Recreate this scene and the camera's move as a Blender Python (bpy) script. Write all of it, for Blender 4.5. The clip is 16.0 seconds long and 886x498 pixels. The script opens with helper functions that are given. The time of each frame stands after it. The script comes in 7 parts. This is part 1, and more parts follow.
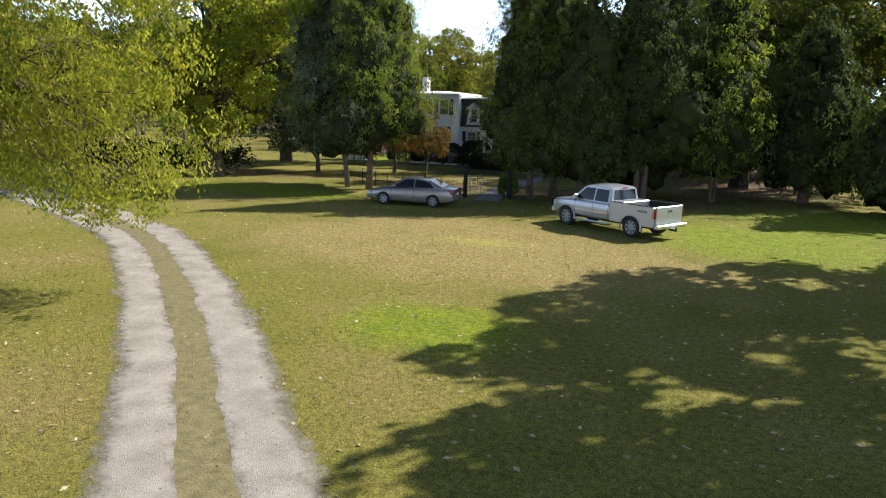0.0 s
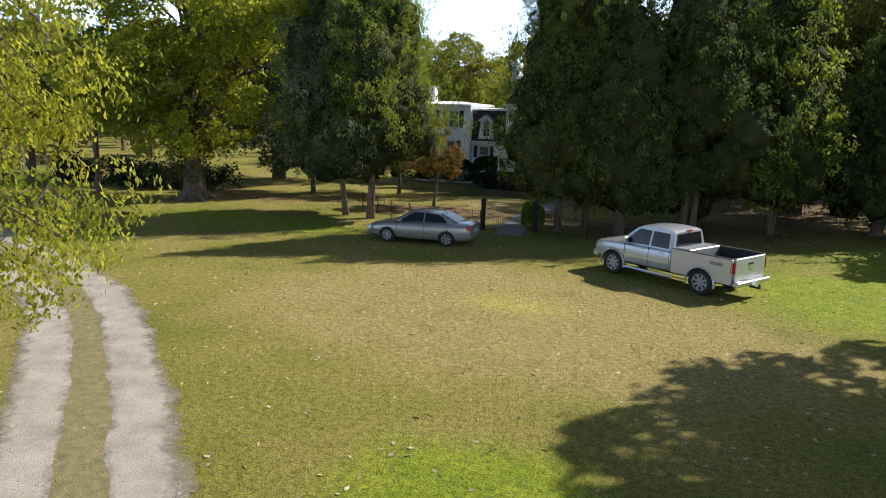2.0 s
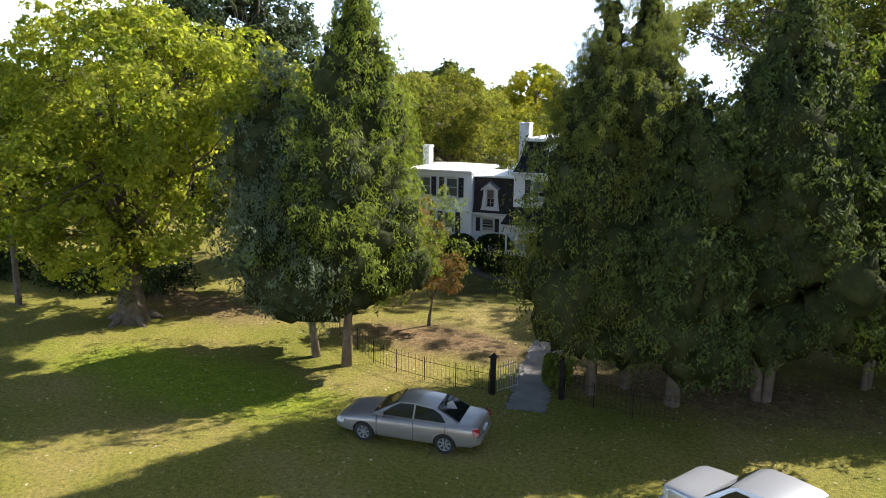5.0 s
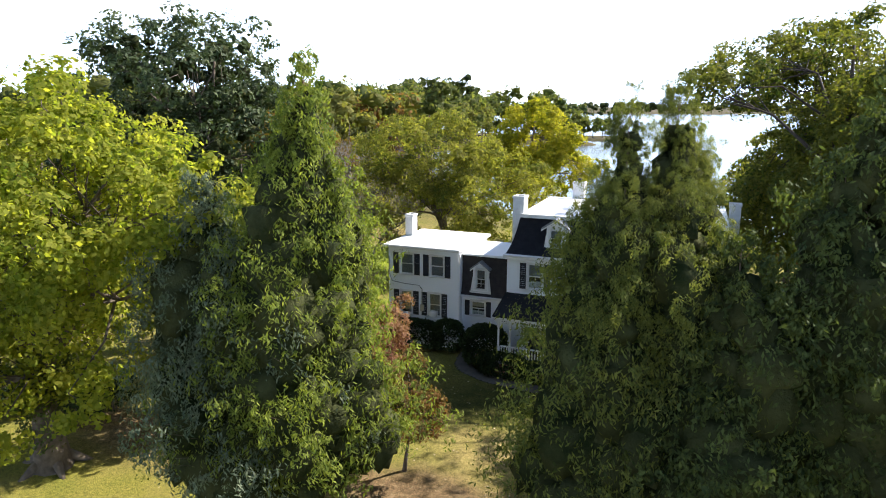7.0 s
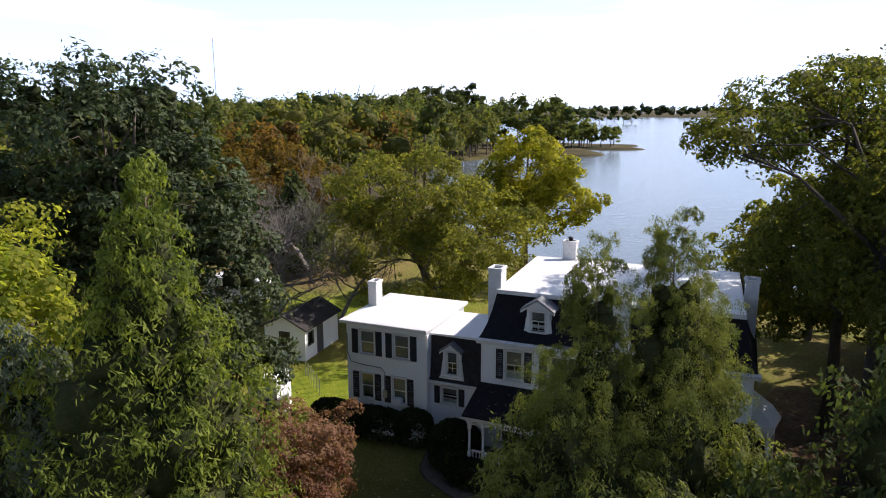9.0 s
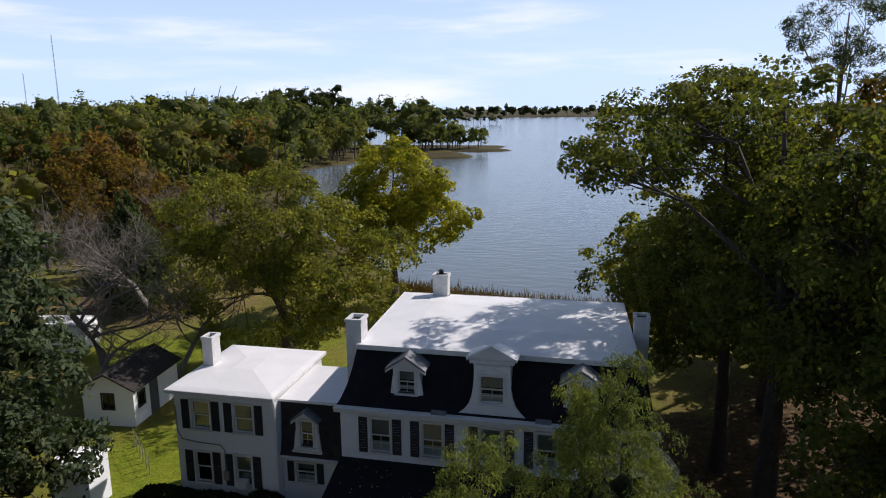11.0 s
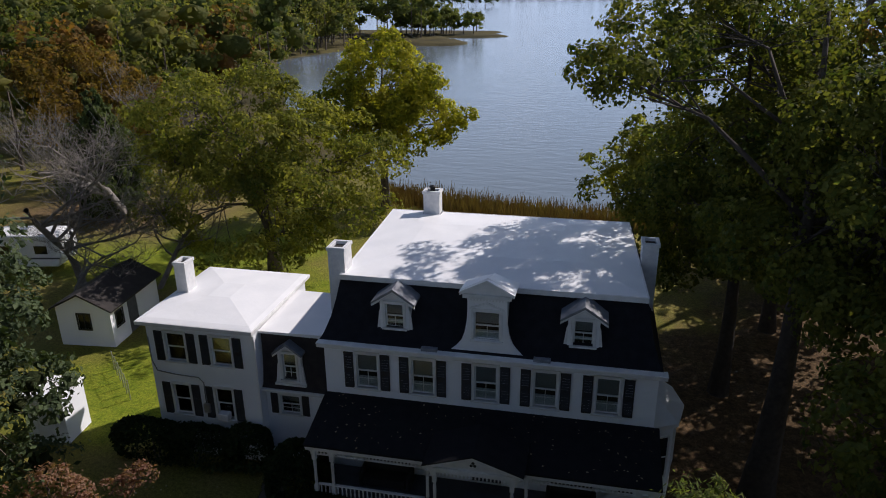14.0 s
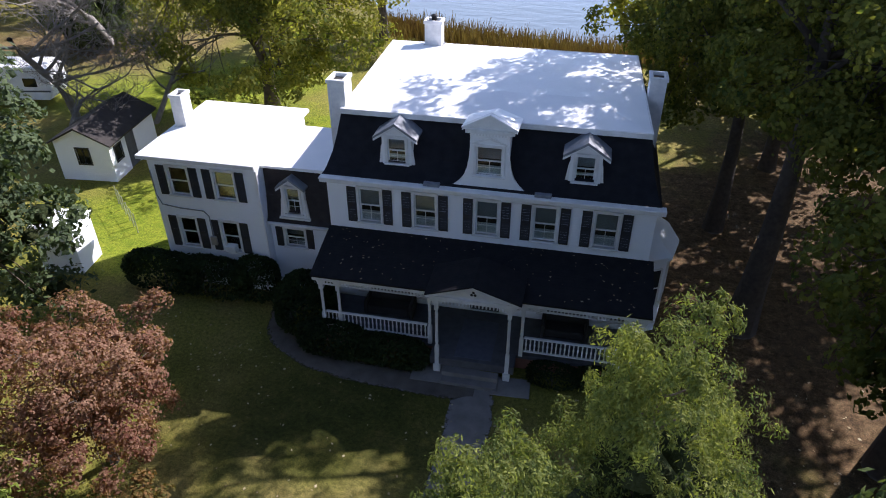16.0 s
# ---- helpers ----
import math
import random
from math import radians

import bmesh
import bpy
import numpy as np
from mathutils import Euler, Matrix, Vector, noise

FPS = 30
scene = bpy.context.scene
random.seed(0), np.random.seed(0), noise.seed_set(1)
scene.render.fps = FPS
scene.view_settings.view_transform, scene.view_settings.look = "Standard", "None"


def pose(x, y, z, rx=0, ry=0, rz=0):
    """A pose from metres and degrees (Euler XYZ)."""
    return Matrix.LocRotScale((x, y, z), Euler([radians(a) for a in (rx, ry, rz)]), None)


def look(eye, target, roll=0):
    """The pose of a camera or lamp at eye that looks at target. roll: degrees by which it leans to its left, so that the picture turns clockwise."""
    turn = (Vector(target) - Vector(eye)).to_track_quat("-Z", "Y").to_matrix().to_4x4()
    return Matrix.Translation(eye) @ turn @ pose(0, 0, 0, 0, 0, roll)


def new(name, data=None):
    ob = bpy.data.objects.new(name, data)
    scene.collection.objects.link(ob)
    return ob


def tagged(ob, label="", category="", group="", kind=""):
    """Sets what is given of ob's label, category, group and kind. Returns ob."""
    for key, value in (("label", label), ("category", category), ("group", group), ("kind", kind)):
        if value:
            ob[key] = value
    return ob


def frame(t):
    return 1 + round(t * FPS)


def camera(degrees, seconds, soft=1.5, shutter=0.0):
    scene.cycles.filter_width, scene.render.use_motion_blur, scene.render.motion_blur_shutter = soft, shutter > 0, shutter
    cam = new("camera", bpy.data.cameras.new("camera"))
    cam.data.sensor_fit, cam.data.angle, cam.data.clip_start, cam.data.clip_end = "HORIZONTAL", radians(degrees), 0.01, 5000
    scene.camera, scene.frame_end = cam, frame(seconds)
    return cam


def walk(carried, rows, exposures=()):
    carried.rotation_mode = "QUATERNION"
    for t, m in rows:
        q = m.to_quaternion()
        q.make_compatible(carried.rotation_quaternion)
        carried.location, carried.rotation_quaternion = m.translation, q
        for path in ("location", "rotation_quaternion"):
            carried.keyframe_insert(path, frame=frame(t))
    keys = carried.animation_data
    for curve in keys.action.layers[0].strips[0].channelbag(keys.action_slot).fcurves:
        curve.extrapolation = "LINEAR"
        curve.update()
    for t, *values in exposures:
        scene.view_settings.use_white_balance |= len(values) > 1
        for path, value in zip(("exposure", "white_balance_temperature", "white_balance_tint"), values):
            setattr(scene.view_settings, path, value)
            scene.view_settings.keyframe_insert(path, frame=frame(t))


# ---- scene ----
SKY, SUN, SOFT = 0.070, 4.8, 1.0
EXPOSURES = [(0.0, 0.86, 6400, 10), (3.5, 0.72, 6500, 10), (6.0, 1.67, 6600, 10), (6.5, 1.64, 6600, 10), (7.0, 1.43, 6600, 11), (7.5, 1.2, 6600, 12), (8.0, 0.89, 6600, 13), (9.0, 0.47, 6550, 18), (10.0, 0.10, 6500, 17), (12.5, -0.36, 6450, 15), (14.5, 0.08, 6300, 18), (16.0, 1.02, 5950, 20)]
cam = camera(65.3, 16.0, SOFT)
PATH = [
    (0, (0.554, 0.953, 5.014), (-0.280, 2.727, 4.615), 1.54),
    (0.5, (-0.278, 2.294, 5.002), (-1.112, 4.068, 4.605), 1.39),
    (1, (-1.090, 3.656, 5.032), (-1.926, 5.430, 4.637), 1.32),
    (1.5, (-1.868, 4.985, 5.213), (-2.707, 6.757, 4.819), 1.28),
    (2, (-2.604, 6.247, 5.640), (-3.446, 8.020, 5.252), 1.46),
    (2.5, (-3.313, 7.470, 6.229), (-4.156, 9.243, 5.848), 1.54),
    (3, (-4.007, 8.763, 6.936), (-4.852, 10.534, 6.553), 1.40),
    (3.5, (-4.675, 10.122, 7.720), (-5.521, 11.892, 7.331), 1.16),
    (3.7, (-4.945, 10.670, 8.026), (-5.788, 12.440, 7.635), 1.04),
    (5.8, (-7.486, 17.193, 12.323), (-8.328, 18.961, 11.916), 0.50),
    (6, (-7.697, 17.803, 12.745), (-8.540, 19.571, 12.338), 0.47),
    (6.5, (-8.230, 19.322, 13.809), (-9.072, 21.089, 13.400), 0.34),
    (7, (-8.616, 20.886, 14.788), (-9.452, 22.656, 14.379), 0.24),
    (7.5, (-8.782, 22.642, 15.704), (-9.620, 24.412, 15.298), 0.17),
    (8, (-8.924, 24.501, 16.481), (-9.780, 26.264, 16.081), 0.09),
    (8.5, (-9.118, 26.344, 17.019), (-9.992, 28.098, 16.620), -0.01),
    (9, (-9.383, 28.023, 17.352), (-10.247, 29.782, 16.952), -0.15),
    (9.5, (-9.682, 29.466, 17.516), (-10.419, 31.282, 17.118), -0.28),
    (10, (-10.082, 30.806, 17.600), (-10.702, 32.666, 17.205), -0.43),
    (12.5, (-11.327, 36.438, 18.802), (-11.826, 38.331, 18.393), -0.52),
    (13, (-11.370, 36.586, 18.772), (-11.874, 38.462, 18.297), -0.57),
    (13.5, (-11.398, 36.591, 18.729), (-11.898, 38.436, 18.139), -0.55),
    (14, (-11.440, 36.509, 18.694), (-11.930, 38.315, 17.988), -0.51),
    (14.5, (-11.491, 36.446, 18.652), (-11.966, 38.208, 17.835), -0.35),
    (15, (-11.530, 36.408, 18.622), (-11.991, 38.120, 17.695), -0.31),
    (15.5, (-11.549, 36.391, 18.600), (-11.994, 38.045, 17.566), -0.25),
    (16, (-11.560, 36.382, 18.590), (-11.992, 37.984, 17.473), -0.15),
]
walk(cam, [(t, look(eye, target, roll)) for t, eye, target, roll in PATH], EXPOSURES)

# ---- world, sun ----
SUN_FROM = Vector((0.76, 0.95, 1.0)).normalized()
world = bpy.data.worlds.new("sky")
scene.world = world
world.use_nodes = True
wn, wl = world.node_tree.nodes, world.node_tree.links
wn.clear()
sky = wn.new("ShaderNodeTexSky")
sky.sky_type = "NISHITA"
sky.sun_disc = False
sky.sun_elevation = math.asin(SUN_FROM.z)
sky.sun_rotation = math.atan2(SUN_FROM.x, SUN_FROM.y)
sky.air_density, sky.dust_density, sky.ozone_density = 1.0, 0.8, 1.5
wcoord = wn.new("ShaderNodeTexCoord")
wmap = wn.new("ShaderNodeMapping")
wmap.inputs["Scale"].default_value = (1.1, 1.1, 9.0)
wl.new(wcoord.outputs["Generated"], wmap.inputs["Vector"])
cloud = wn.new("ShaderNodeTexNoise")
cloud.inputs["Scale"].default_value, cloud.inputs["Detail"].default_value = 2.6, 7.0
cloud.inputs["Roughness"].default_value = 0.55
wl.new(wmap.outputs["Vector"], cloud.inputs["Vector"])
cramp = wn.new("ShaderNodeMapRange")
cramp.interpolation_type = "SMOOTHSTEP"
cramp.inputs["From Min"].default_value, cramp.inputs["From Max"].default_value, cramp.inputs["To Max"].default_value = 0.46, 0.76, 0.75
wl.new(cloud.outputs["Fac"], cramp.inputs["Value"])
# pale haze that thins upward
wsep = wn.new("ShaderNodeSeparateXYZ")
wl.new(wcoord.outputs["Generated"], wsep.inputs["Vector"])
haze = wn.new("ShaderNodeMapRange")
haze.interpolation_type = "SMOOTHSTEP"
haze.inputs["From Min"].default_value, haze.inputs["From Max"].default_value = 0.5, -0.02
haze.inputs["To Max"].default_value = 0.88
wl.new(wsep.outputs["Z"], haze.inputs["Value"])
hmix = wn.new("ShaderNodeMix")
hmix.data_type = "RGBA"
hmix.inputs["B"].default_value = (11.2, 15.0, 20.8, 1)
wl.new(haze.outputs["Result"], hmix.inputs["Factor"])
wl.new(sky.outputs["Color"], hmix.inputs["A"])
cmix = wn.new("ShaderNodeMix")
cmix.data_type = "RGBA"
cmix.inputs["B"].default_value = (17.0, 17.4, 18.0, 1)
low = wn.new("ShaderNodeMapRange")
low.inputs["From Min"].default_value, low.inputs["From Max"].default_value = 0.45, 0.24
wl.new(wsep.outputs["Z"], low.inputs["Value"])
cover = wn.new("ShaderNodeMath")
cover.operation = "MULTIPLY"
wl.new(cramp.outputs["Result"], cover.inputs[0])
wl.new(low.outputs["Result"], cover.inputs[1])
wl.new(cover.outputs[0], cmix.inputs["Factor"])
wl.new(hmix.outputs["Result"], cmix.inputs["A"])
wbg = wn.new("ShaderNodeBackground")
wbg.inputs["Strength"].default_value = SKY
wout = wn.new("ShaderNodeOutputWorld")
wl.new(cmix.outputs["Result"], wbg.inputs["Color"])
wl.new(wbg.outputs["Background"], wout.inputs["Surface"])

lamp = bpy.data.lights.new("sun", "SUN")
lamp.energy, lamp.angle, lamp.color = SUN, radians(0.55), (1.0, 0.94, 0.87)
sun = new("sun", lamp)
sun.matrix_world = look(SUN_FROM * 200, (0, 0, 0))


# ---- materials ----
def material(name):
    m = bpy.data.materials.new(name)
    m.use_nodes = True
    return m, m.node_tree.nodes, m.node_tree.links, m.node_tree.nodes["Principled BSDF"]


def paint(name, c1, c2, scale=3.0, rough=0.6, bump=0.0, bump_scale=40.0, metal=0.0, fine=0.35, spec=0.5, coat=0.0):
    """A surface of two shades mixed by coarse and fine noise, with fine relief."""
    m, n, l, b = material(name)
    tc = n.new("ShaderNodeTexCoord")
    a = n.new("ShaderNodeTexNoise")
    a.inputs["Scale"].default_value, a.inputs["Detail"].default_value = scale, 6
    f = n.new("ShaderNodeTexNoise")
    f.inputs["Scale"].default_value, f.inputs["Detail"].default_value = scale * 14, 3
    l.new(tc.outputs["Object"], a.inputs["Vector"])
    l.new(tc.outputs["Object"], f.inputs["Vector"])
    mx = n.new("ShaderNodeMath")
    mx.operation = "MULTIPLY_ADD"
    mx.inputs[1].default_value = fine
    l.new(f.outputs["Fac"], mx.inputs[0])
    sc = n.new("ShaderNodeMath")
    sc.operation = "MULTIPLY_ADD"
    sc.inputs[1].default_value, sc.inputs[2].default_value = 1.6, -0.3 - fine / 2
    l.new(a.outputs["Fac"], sc.inputs[0])
    l.new(sc.outputs[0], mx.inputs[2])
    c = n.new("ShaderNodeMix")
    c.data_type = "RGBA"
    c.inputs["A"].default_value, c.inputs["B"].default_value = (*c1, 1), (*c2, 1)
    l.new(mx.outputs[0], c.inputs["Factor"])
    l.new(c.outputs["Result"], b.inputs["Base Color"])
    b.inputs["Roughness"].default_value, b.inputs["Metallic"].default_value = rough, metal
    b.inputs["Specular IOR Level"].default_value = spec
    b.inputs["Coat Weight"].default_value = coat
    if bump:
        t = n.new("ShaderNodeTexNoise")
        t.inputs["Scale"].default_value, t.inputs["Detail"].default_value = bump_scale, 4
        l.new(tc.outputs["Object"], t.inputs["Vector"])
        u = n.new("ShaderNodeBump")
        u.inputs["Strength"].default_value, u.inputs["Distance"].default_value = bump, 0.02
        l.new(t.outputs["Fac"], u.inputs["Height"])
        l.new(u.outputs["Normal"], b.inputs["Normal"])
    return m


def striped(name, c1, c2, pitch, axis="Z", rough=0.6, depth=0.012, scale=2.0, spec=0.5):
    """Lapped boards or shingle courses: a sawtooth relief every pitch metres, with stains."""
    m = paint(name, c1, c2, scale, rough, spec=spec)
    n, l, b = m.node_tree.nodes, m.node_tree.links, m.node_tree.nodes["Principled BSDF"]
    tc = n.new("ShaderNodeTexCoord")
    w = n.new("ShaderNodeTexWave")
    w.wave_type, w.bands_direction, w.wave_profile = "BANDS", axis, "SAW"
    w.inputs["Scale"].default_value = 0.314159 / pitch
    w.inputs["Distortion"].default_value = 0.0
    l.new(tc.outputs["Object"], w.inputs["Vector"])
    u = n.new("ShaderNodeBump")
    u.inputs["Strength"].default_value, u.inputs["Distance"].default_value = 0.6, depth
    u.invert = True
    l.new(w.outputs["Fac"], u.inputs["Height"])
    l.new(u.outputs["Normal"], b.inputs["Normal"])
    return m


def foliage(name, c1, c2, c3, glow=0.35, rough=0.7, spec=0.12, patch=0.45, vary=0.55, grain=13.0):
    """Leaves: each its own shade, with large patches of a second shade; light passes through them."""
    m, n, l, b = material(name)
    geo = n.new("ShaderNodeNewGeometry")
    tc = n.new("ShaderNodeTexCoord")
    a = n.new("ShaderNodeTexNoise")
    a.inputs["Scale"].default_value, a.inputs["Detail"].default_value = patch, 3
    l.new(tc.outputs["Object"], a.inputs["Vector"])
    r = n.new("ShaderNodeValToRGB")
    r.color_ramp.elements[0].color, r.color_ramp.elements[1].color = (*c1, 1), (*c2, 1)
    e = r.color_ramp.elements.new(0.93)
    e.color = (*c3, 1)
    r.color_ramp.elements[1].position = 0.75 if r.color_ramp.elements[1].position < 0.93 else 0.93
    r.color_ramp.elements[0].position = 0.1
    x = n.new("ShaderNodeMath")
    x.operation = "MULTIPLY_ADD"
    x.inputs[1].default_value = vary
    y = n.new("ShaderNodeMath")
    y.operation = "MULTIPLY_ADD"
    y.inputs[1].default_value, y.inputs[2].default_value = 1.5, -0.5 + (0.55 - vary) / 2
    l.new(a.outputs["Fac"], y.inputs[0])
    l.new(geo.outputs["Random Per Island"], x.inputs[0])
    l.new(y.outputs[0], x.inputs[2])
    fine = n.new("ShaderNodeTexNoise")
    fine.inputs["Scale"].default_value, fine.inputs["Detail"].default_value, fine.inputs["Roughness"].default_value = grain, 3, 0.7
    l.new(tc.outputs["Object"], fine.inputs["Vector"])
    z = n.new("ShaderNodeMath")
    z.operation = "MULTIPLY_ADD"
    z.inputs[1].default_value = 0.5
    l.new(fine.outputs["Fac"], z.inputs[0])
    l.new(x.outputs[0], z.inputs[2])
    w = n.new("ShaderNodeMath")
    w.inputs[1].default_value = -0.25
    l.new(z.outputs[0], w.inputs[0])
    l.new(w.outputs[0], r.inputs["Fac"])
    u = n.new("ShaderNodeBump")
    u.inputs["Strength"].default_value, u.inputs["Distance"].default_value = 0.9, 0.8 / grain
    l.new(fine.outputs["Fac"], u.inputs["Height"])
    l.new(u.outputs["Normal"], b.inputs["Normal"])
    l.new(r.outputs["Color"], b.inputs["Base Color"])
    b.inputs["Roughness"].default_value, b.inputs["Specular IOR Level"].default_value = rough, spec
    tr = n.new("ShaderNodeBsdfTranslucent")
    br = n.new("ShaderNodeMix")
    br.data_type, br.blend_type = "RGBA", "MULTIPLY"
    br.inputs["Factor"].default_value = 1.0
    br.inputs["B"].default_value = (1.5, 1.55, 0.7, 1)
    l.new(r.outputs["Color"], br.inputs["A"])
    l.new(br.outputs["Result"], tr.inputs["Color"])
    mix = n.new("ShaderNodeMixShader")
    mix.inputs["Fac"].default_value = glow
    l.new(b.outputs["BSDF"], mix.inputs[1])
    l.new(tr.outputs["BSDF"], mix.inputs[2])
    l.new(mix.outputs["Shader"], n["Material Output"].inputs["Surface"])
    return m


def pane_glass(name, tint=(0.9, 0.95, 0.95), rough=0.03):
    m, n, l, b = material(name)
    n.remove(b)
    t = n.new("ShaderNodeBsdfTransparent")
    t.inputs["Color"].default_value = (*tint, 1)
    g = n.new("ShaderNodeBsdfGlossy")
    g.inputs["Roughness"].default_value = rough
    f = n.new("ShaderNodeFresnel")
    f.inputs["IOR"].default_value = 1.52
    mix = n.new("ShaderNodeMixShader")
    l.new(f.outputs["Fac"], mix.inputs["Fac"])
    l.new(t.outputs["BSDF"], mix.inputs[1])
    l.new(g.outputs["BSDF"], mix.inputs[2])
    l.new(mix.outputs["Shader"], n["Material Output"].inputs["Surface"])
    return m


WHITE = paint("white_paint", (0.74, 0.75, 0.76), (0.84, 0.84, 0.83), 1.5, 0.55, 0.1)
TRIM = paint("weathered_white_trim", (0.62, 0.62, 0.61), (0.82, 0.82, 0.81), 3.0, 0.6, 0.2)
SIDING = striped("white_siding", (0.82, 0.845, 0.885), (0.89, 0.905, 0.925), 0.125, "Z", 0.55, 0.014, 0.8)
MEMBRANE = paint("white_roof_coating", (0.78, 0.79, 0.80), (0.90, 0.90, 0.90), 0.9, 0.45, 0.25, 5.0, fine=0.2)
SHINGLE = striped("dark_shingles", (0.008, 0.008, 0.011), (0.020, 0.020, 0.024), 0.14, "Z", 0.85, 0.02, 3.0, 0.2)
PORCH_ROOF = striped("porch_shingles", (0.008, 0.008, 0.011), (0.020, 0.019, 0.020), 0.14, "Y", 0.85, 0.02, 3.0, 0.2)
LINK_SHINGLE = striped("brown_black_shingles", (0.025, 0.022, 0.024), (0.055, 0.048, 0.046), 0.14, "Z", 0.85, 0.02, 3.0, 0.2)
SHUTTER = striped("black_shutter", (0.008, 0.009, 0.014), (0.018, 0.018, 0.024), 0.06, "Z", 0.5, 0.02)
BRICKW = paint("white_washed_brick", (0.55, 0.56, 0.58), (0.76, 0.76, 0.75), 5.0, 0.75, 0.6, 14.0)
# grey paint with a colour lowered to deepen the shade in the porch
GREYWOOD = paint("shade_darkened_grey_wood", (0.060, 0.062, 0.070), (0.115, 0.118, 0.130), 3.0, 0.7, 0.2)
# near-black that stands in for unlit interiors; sofas and flues share it
DARK_FILL = paint("near_black_fill", (0.02, 0.02, 0.022), (0.05, 0.045, 0.04), 1.0, 0.9)
BLIND = paint("window_blind", (0.17, 0.18, 0.20), (0.27, 0.275, 0.29), 2.0, 0.8)
LACE = paint("lace_curtain", (0.45, 0.46, 0.48), (0.62, 0.63, 0.64), 8.0, 0.9)
LEAD = paint("grey_flashing", (0.13, 0.14, 0.16), (0.27, 0.28, 0.30), 4.0, 0.7, 0.2)
CONCRETE = paint("worn_concrete", (0.12, 0.11, 0.105), (0.24, 0.225, 0.21), 1.6, 0.9, 0.5, 30.0)
BRICKRED = paint("dull_red_brick", (0.16, 0.07, 0.05), (0.27, 0.13, 0.09), 9.0, 0.9, 0.5, 40.0)
GLASS = pane_glass("window_glass")
IRON = paint("black_iron", (0.008, 0.008, 0.009), (0.022, 0.019, 0.017), 8.0, 0.5, 0.2, metal=0.6)
GALV = paint("galvanised_metal", (0.40, 0.41, 0.42), (0.58, 0.58, 0.58), 6.0, 0.4, metal=0.8)
BARK = paint("grey_brown_bark", (0.055, 0.042, 0.032), (0.16, 0.125, 0.095), 5.0, 0.95, 1.0, 12.0)
CEDARBARK = paint("red_brown_cedar_bark", (0.085, 0.060, 0.046), (0.21, 0.155, 0.115), 4.0, 0.95, 1.0, 10.0)
# the grey-brown bark at half tone, its colour darkened for trunks in shade
SHADEBARK = paint("shaded_grey_brown_bark", (0.026, 0.020, 0.016), (0.080, 0.062, 0.048), 5.0, 0.95, 1.0, 12.0)
PALEBARK = paint("pale_bare_bark", (0.12, 0.105, 0.09), (0.26, 0.235, 0.21), 3.0, 0.95, 0.6, 10.0)
LEAF_OAK = foliage("oak_leaves", (0.115, 0.165, 0.022), (0.260, 0.310, 0.040), (0.38, 0.37, 0.065), 0.62)
LEAF_HANG = foliage("willow_oak_leaves", (0.120, 0.170, 0.026), (0.255, 0.285, 0.042), (0.38, 0.35, 0.065), 0.55)
LEAF_MAG = foliage("magnolia_leaves", (0.020, 0.038, 0.014), (0.045, 0.074, 0.024), (0.085, 0.115, 0.040), 0.2, 0.5, 0.25)
LEAF_CEDAR = foliage("cedar_sprays", (0.062, 0.098, 0.022), (0.165, 0.222, 0.042), (0.270, 0.310, 0.060), 0.42, patch=1.2, vary=0.45)
# own cedar tone: its yellower third shade puts sunlit tops into the colour
LEAF_GATE = foliage("gate_cedar_sunlit_tint", (0.044, 0.070, 0.025), (0.122, 0.156, 0.046), (0.240, 0.252, 0.062), 0.42, patch=1.2, vary=0.45)
LEAF_BLUE = foliage("grey_cedar_sprays", (0.054, 0.084, 0.060), (0.125, 0.165, 0.112), (0.205, 0.235, 0.160), 0.34, patch=1.2, vary=0.4)
LEAF_DARK = foliage("dark_cedar_sprays", (0.027, 0.046, 0.020), (0.070, 0.100, 0.032), (0.130, 0.160, 0.046), 0.28, patch=1.2, vary=0.35)
LEAF_RIGHT = foliage("green_turning_leaves", (0.034, 0.060, 0.014), (0.086, 0.128, 0.026), (0.185, 0.180, 0.036), 0.46)
LEAF_TURN = foliage("turning_orange_leaves", (0.060, 0.060, 0.014), (0.125, 0.100, 0.022), (0.22, 0.12, 0.03), 0.45)
LEAF_GREEN = foliage("olive_green_leaves", (0.076, 0.104, 0.022), (0.172, 0.190, 0.040), (0.290, 0.270, 0.060), 0.55)
LEAF_YELLOW = foliage("yellow_leaves", (0.14, 0.165, 0.016), (0.31, 0.325, 0.028), (0.42, 0.37, 0.04), 0.55)
LEAF_RUST = foliage("rust_red_leaves", (0.150, 0.060, 0.042), (0.280, 0.140, 0.095), (0.36, 0.23, 0.15), 0.42)
LEAF_ORANGE = foliage("orange_brown_leaves", (0.105, 0.085, 0.022), (0.195, 0.150, 0.030), (0.26, 0.155, 0.035), 0.5)
LEAF_PINE = foliage("pine_needles", (0.020, 0.036, 0.012), (0.046, 0.068, 0.020), (0.080, 0.095, 0.030), 0.35, grain=2.2)
LEAF_HEDGE = foliage("hedge_leaves", (0.010, 0.020, 0.008), (0.024, 0.040, 0.014), (0.045, 0.065, 0.02), 0.14)
# near-black green for crown cores, standing in for the shade between sprays
CORE_SHADE = foliage("dark_core_shade", (0.018, 0.026, 0.010), (0.040, 0.052, 0.019), (0.070, 0.076, 0.032), 0.08, 0.9, 0.05, patch=1.5)
REED = foliage("dry_reeds", (0.105, 0.058, 0.026), (0.20, 0.115, 0.055), (0.16, 0.12, 0.045), 0.25)
LEAF_SMALL = foliage("olive_and_rust_leaves", (0.075, 0.080, 0.020), (0.165, 0.135, 0.030), (0.24, 0.11, 0.045), 0.36)
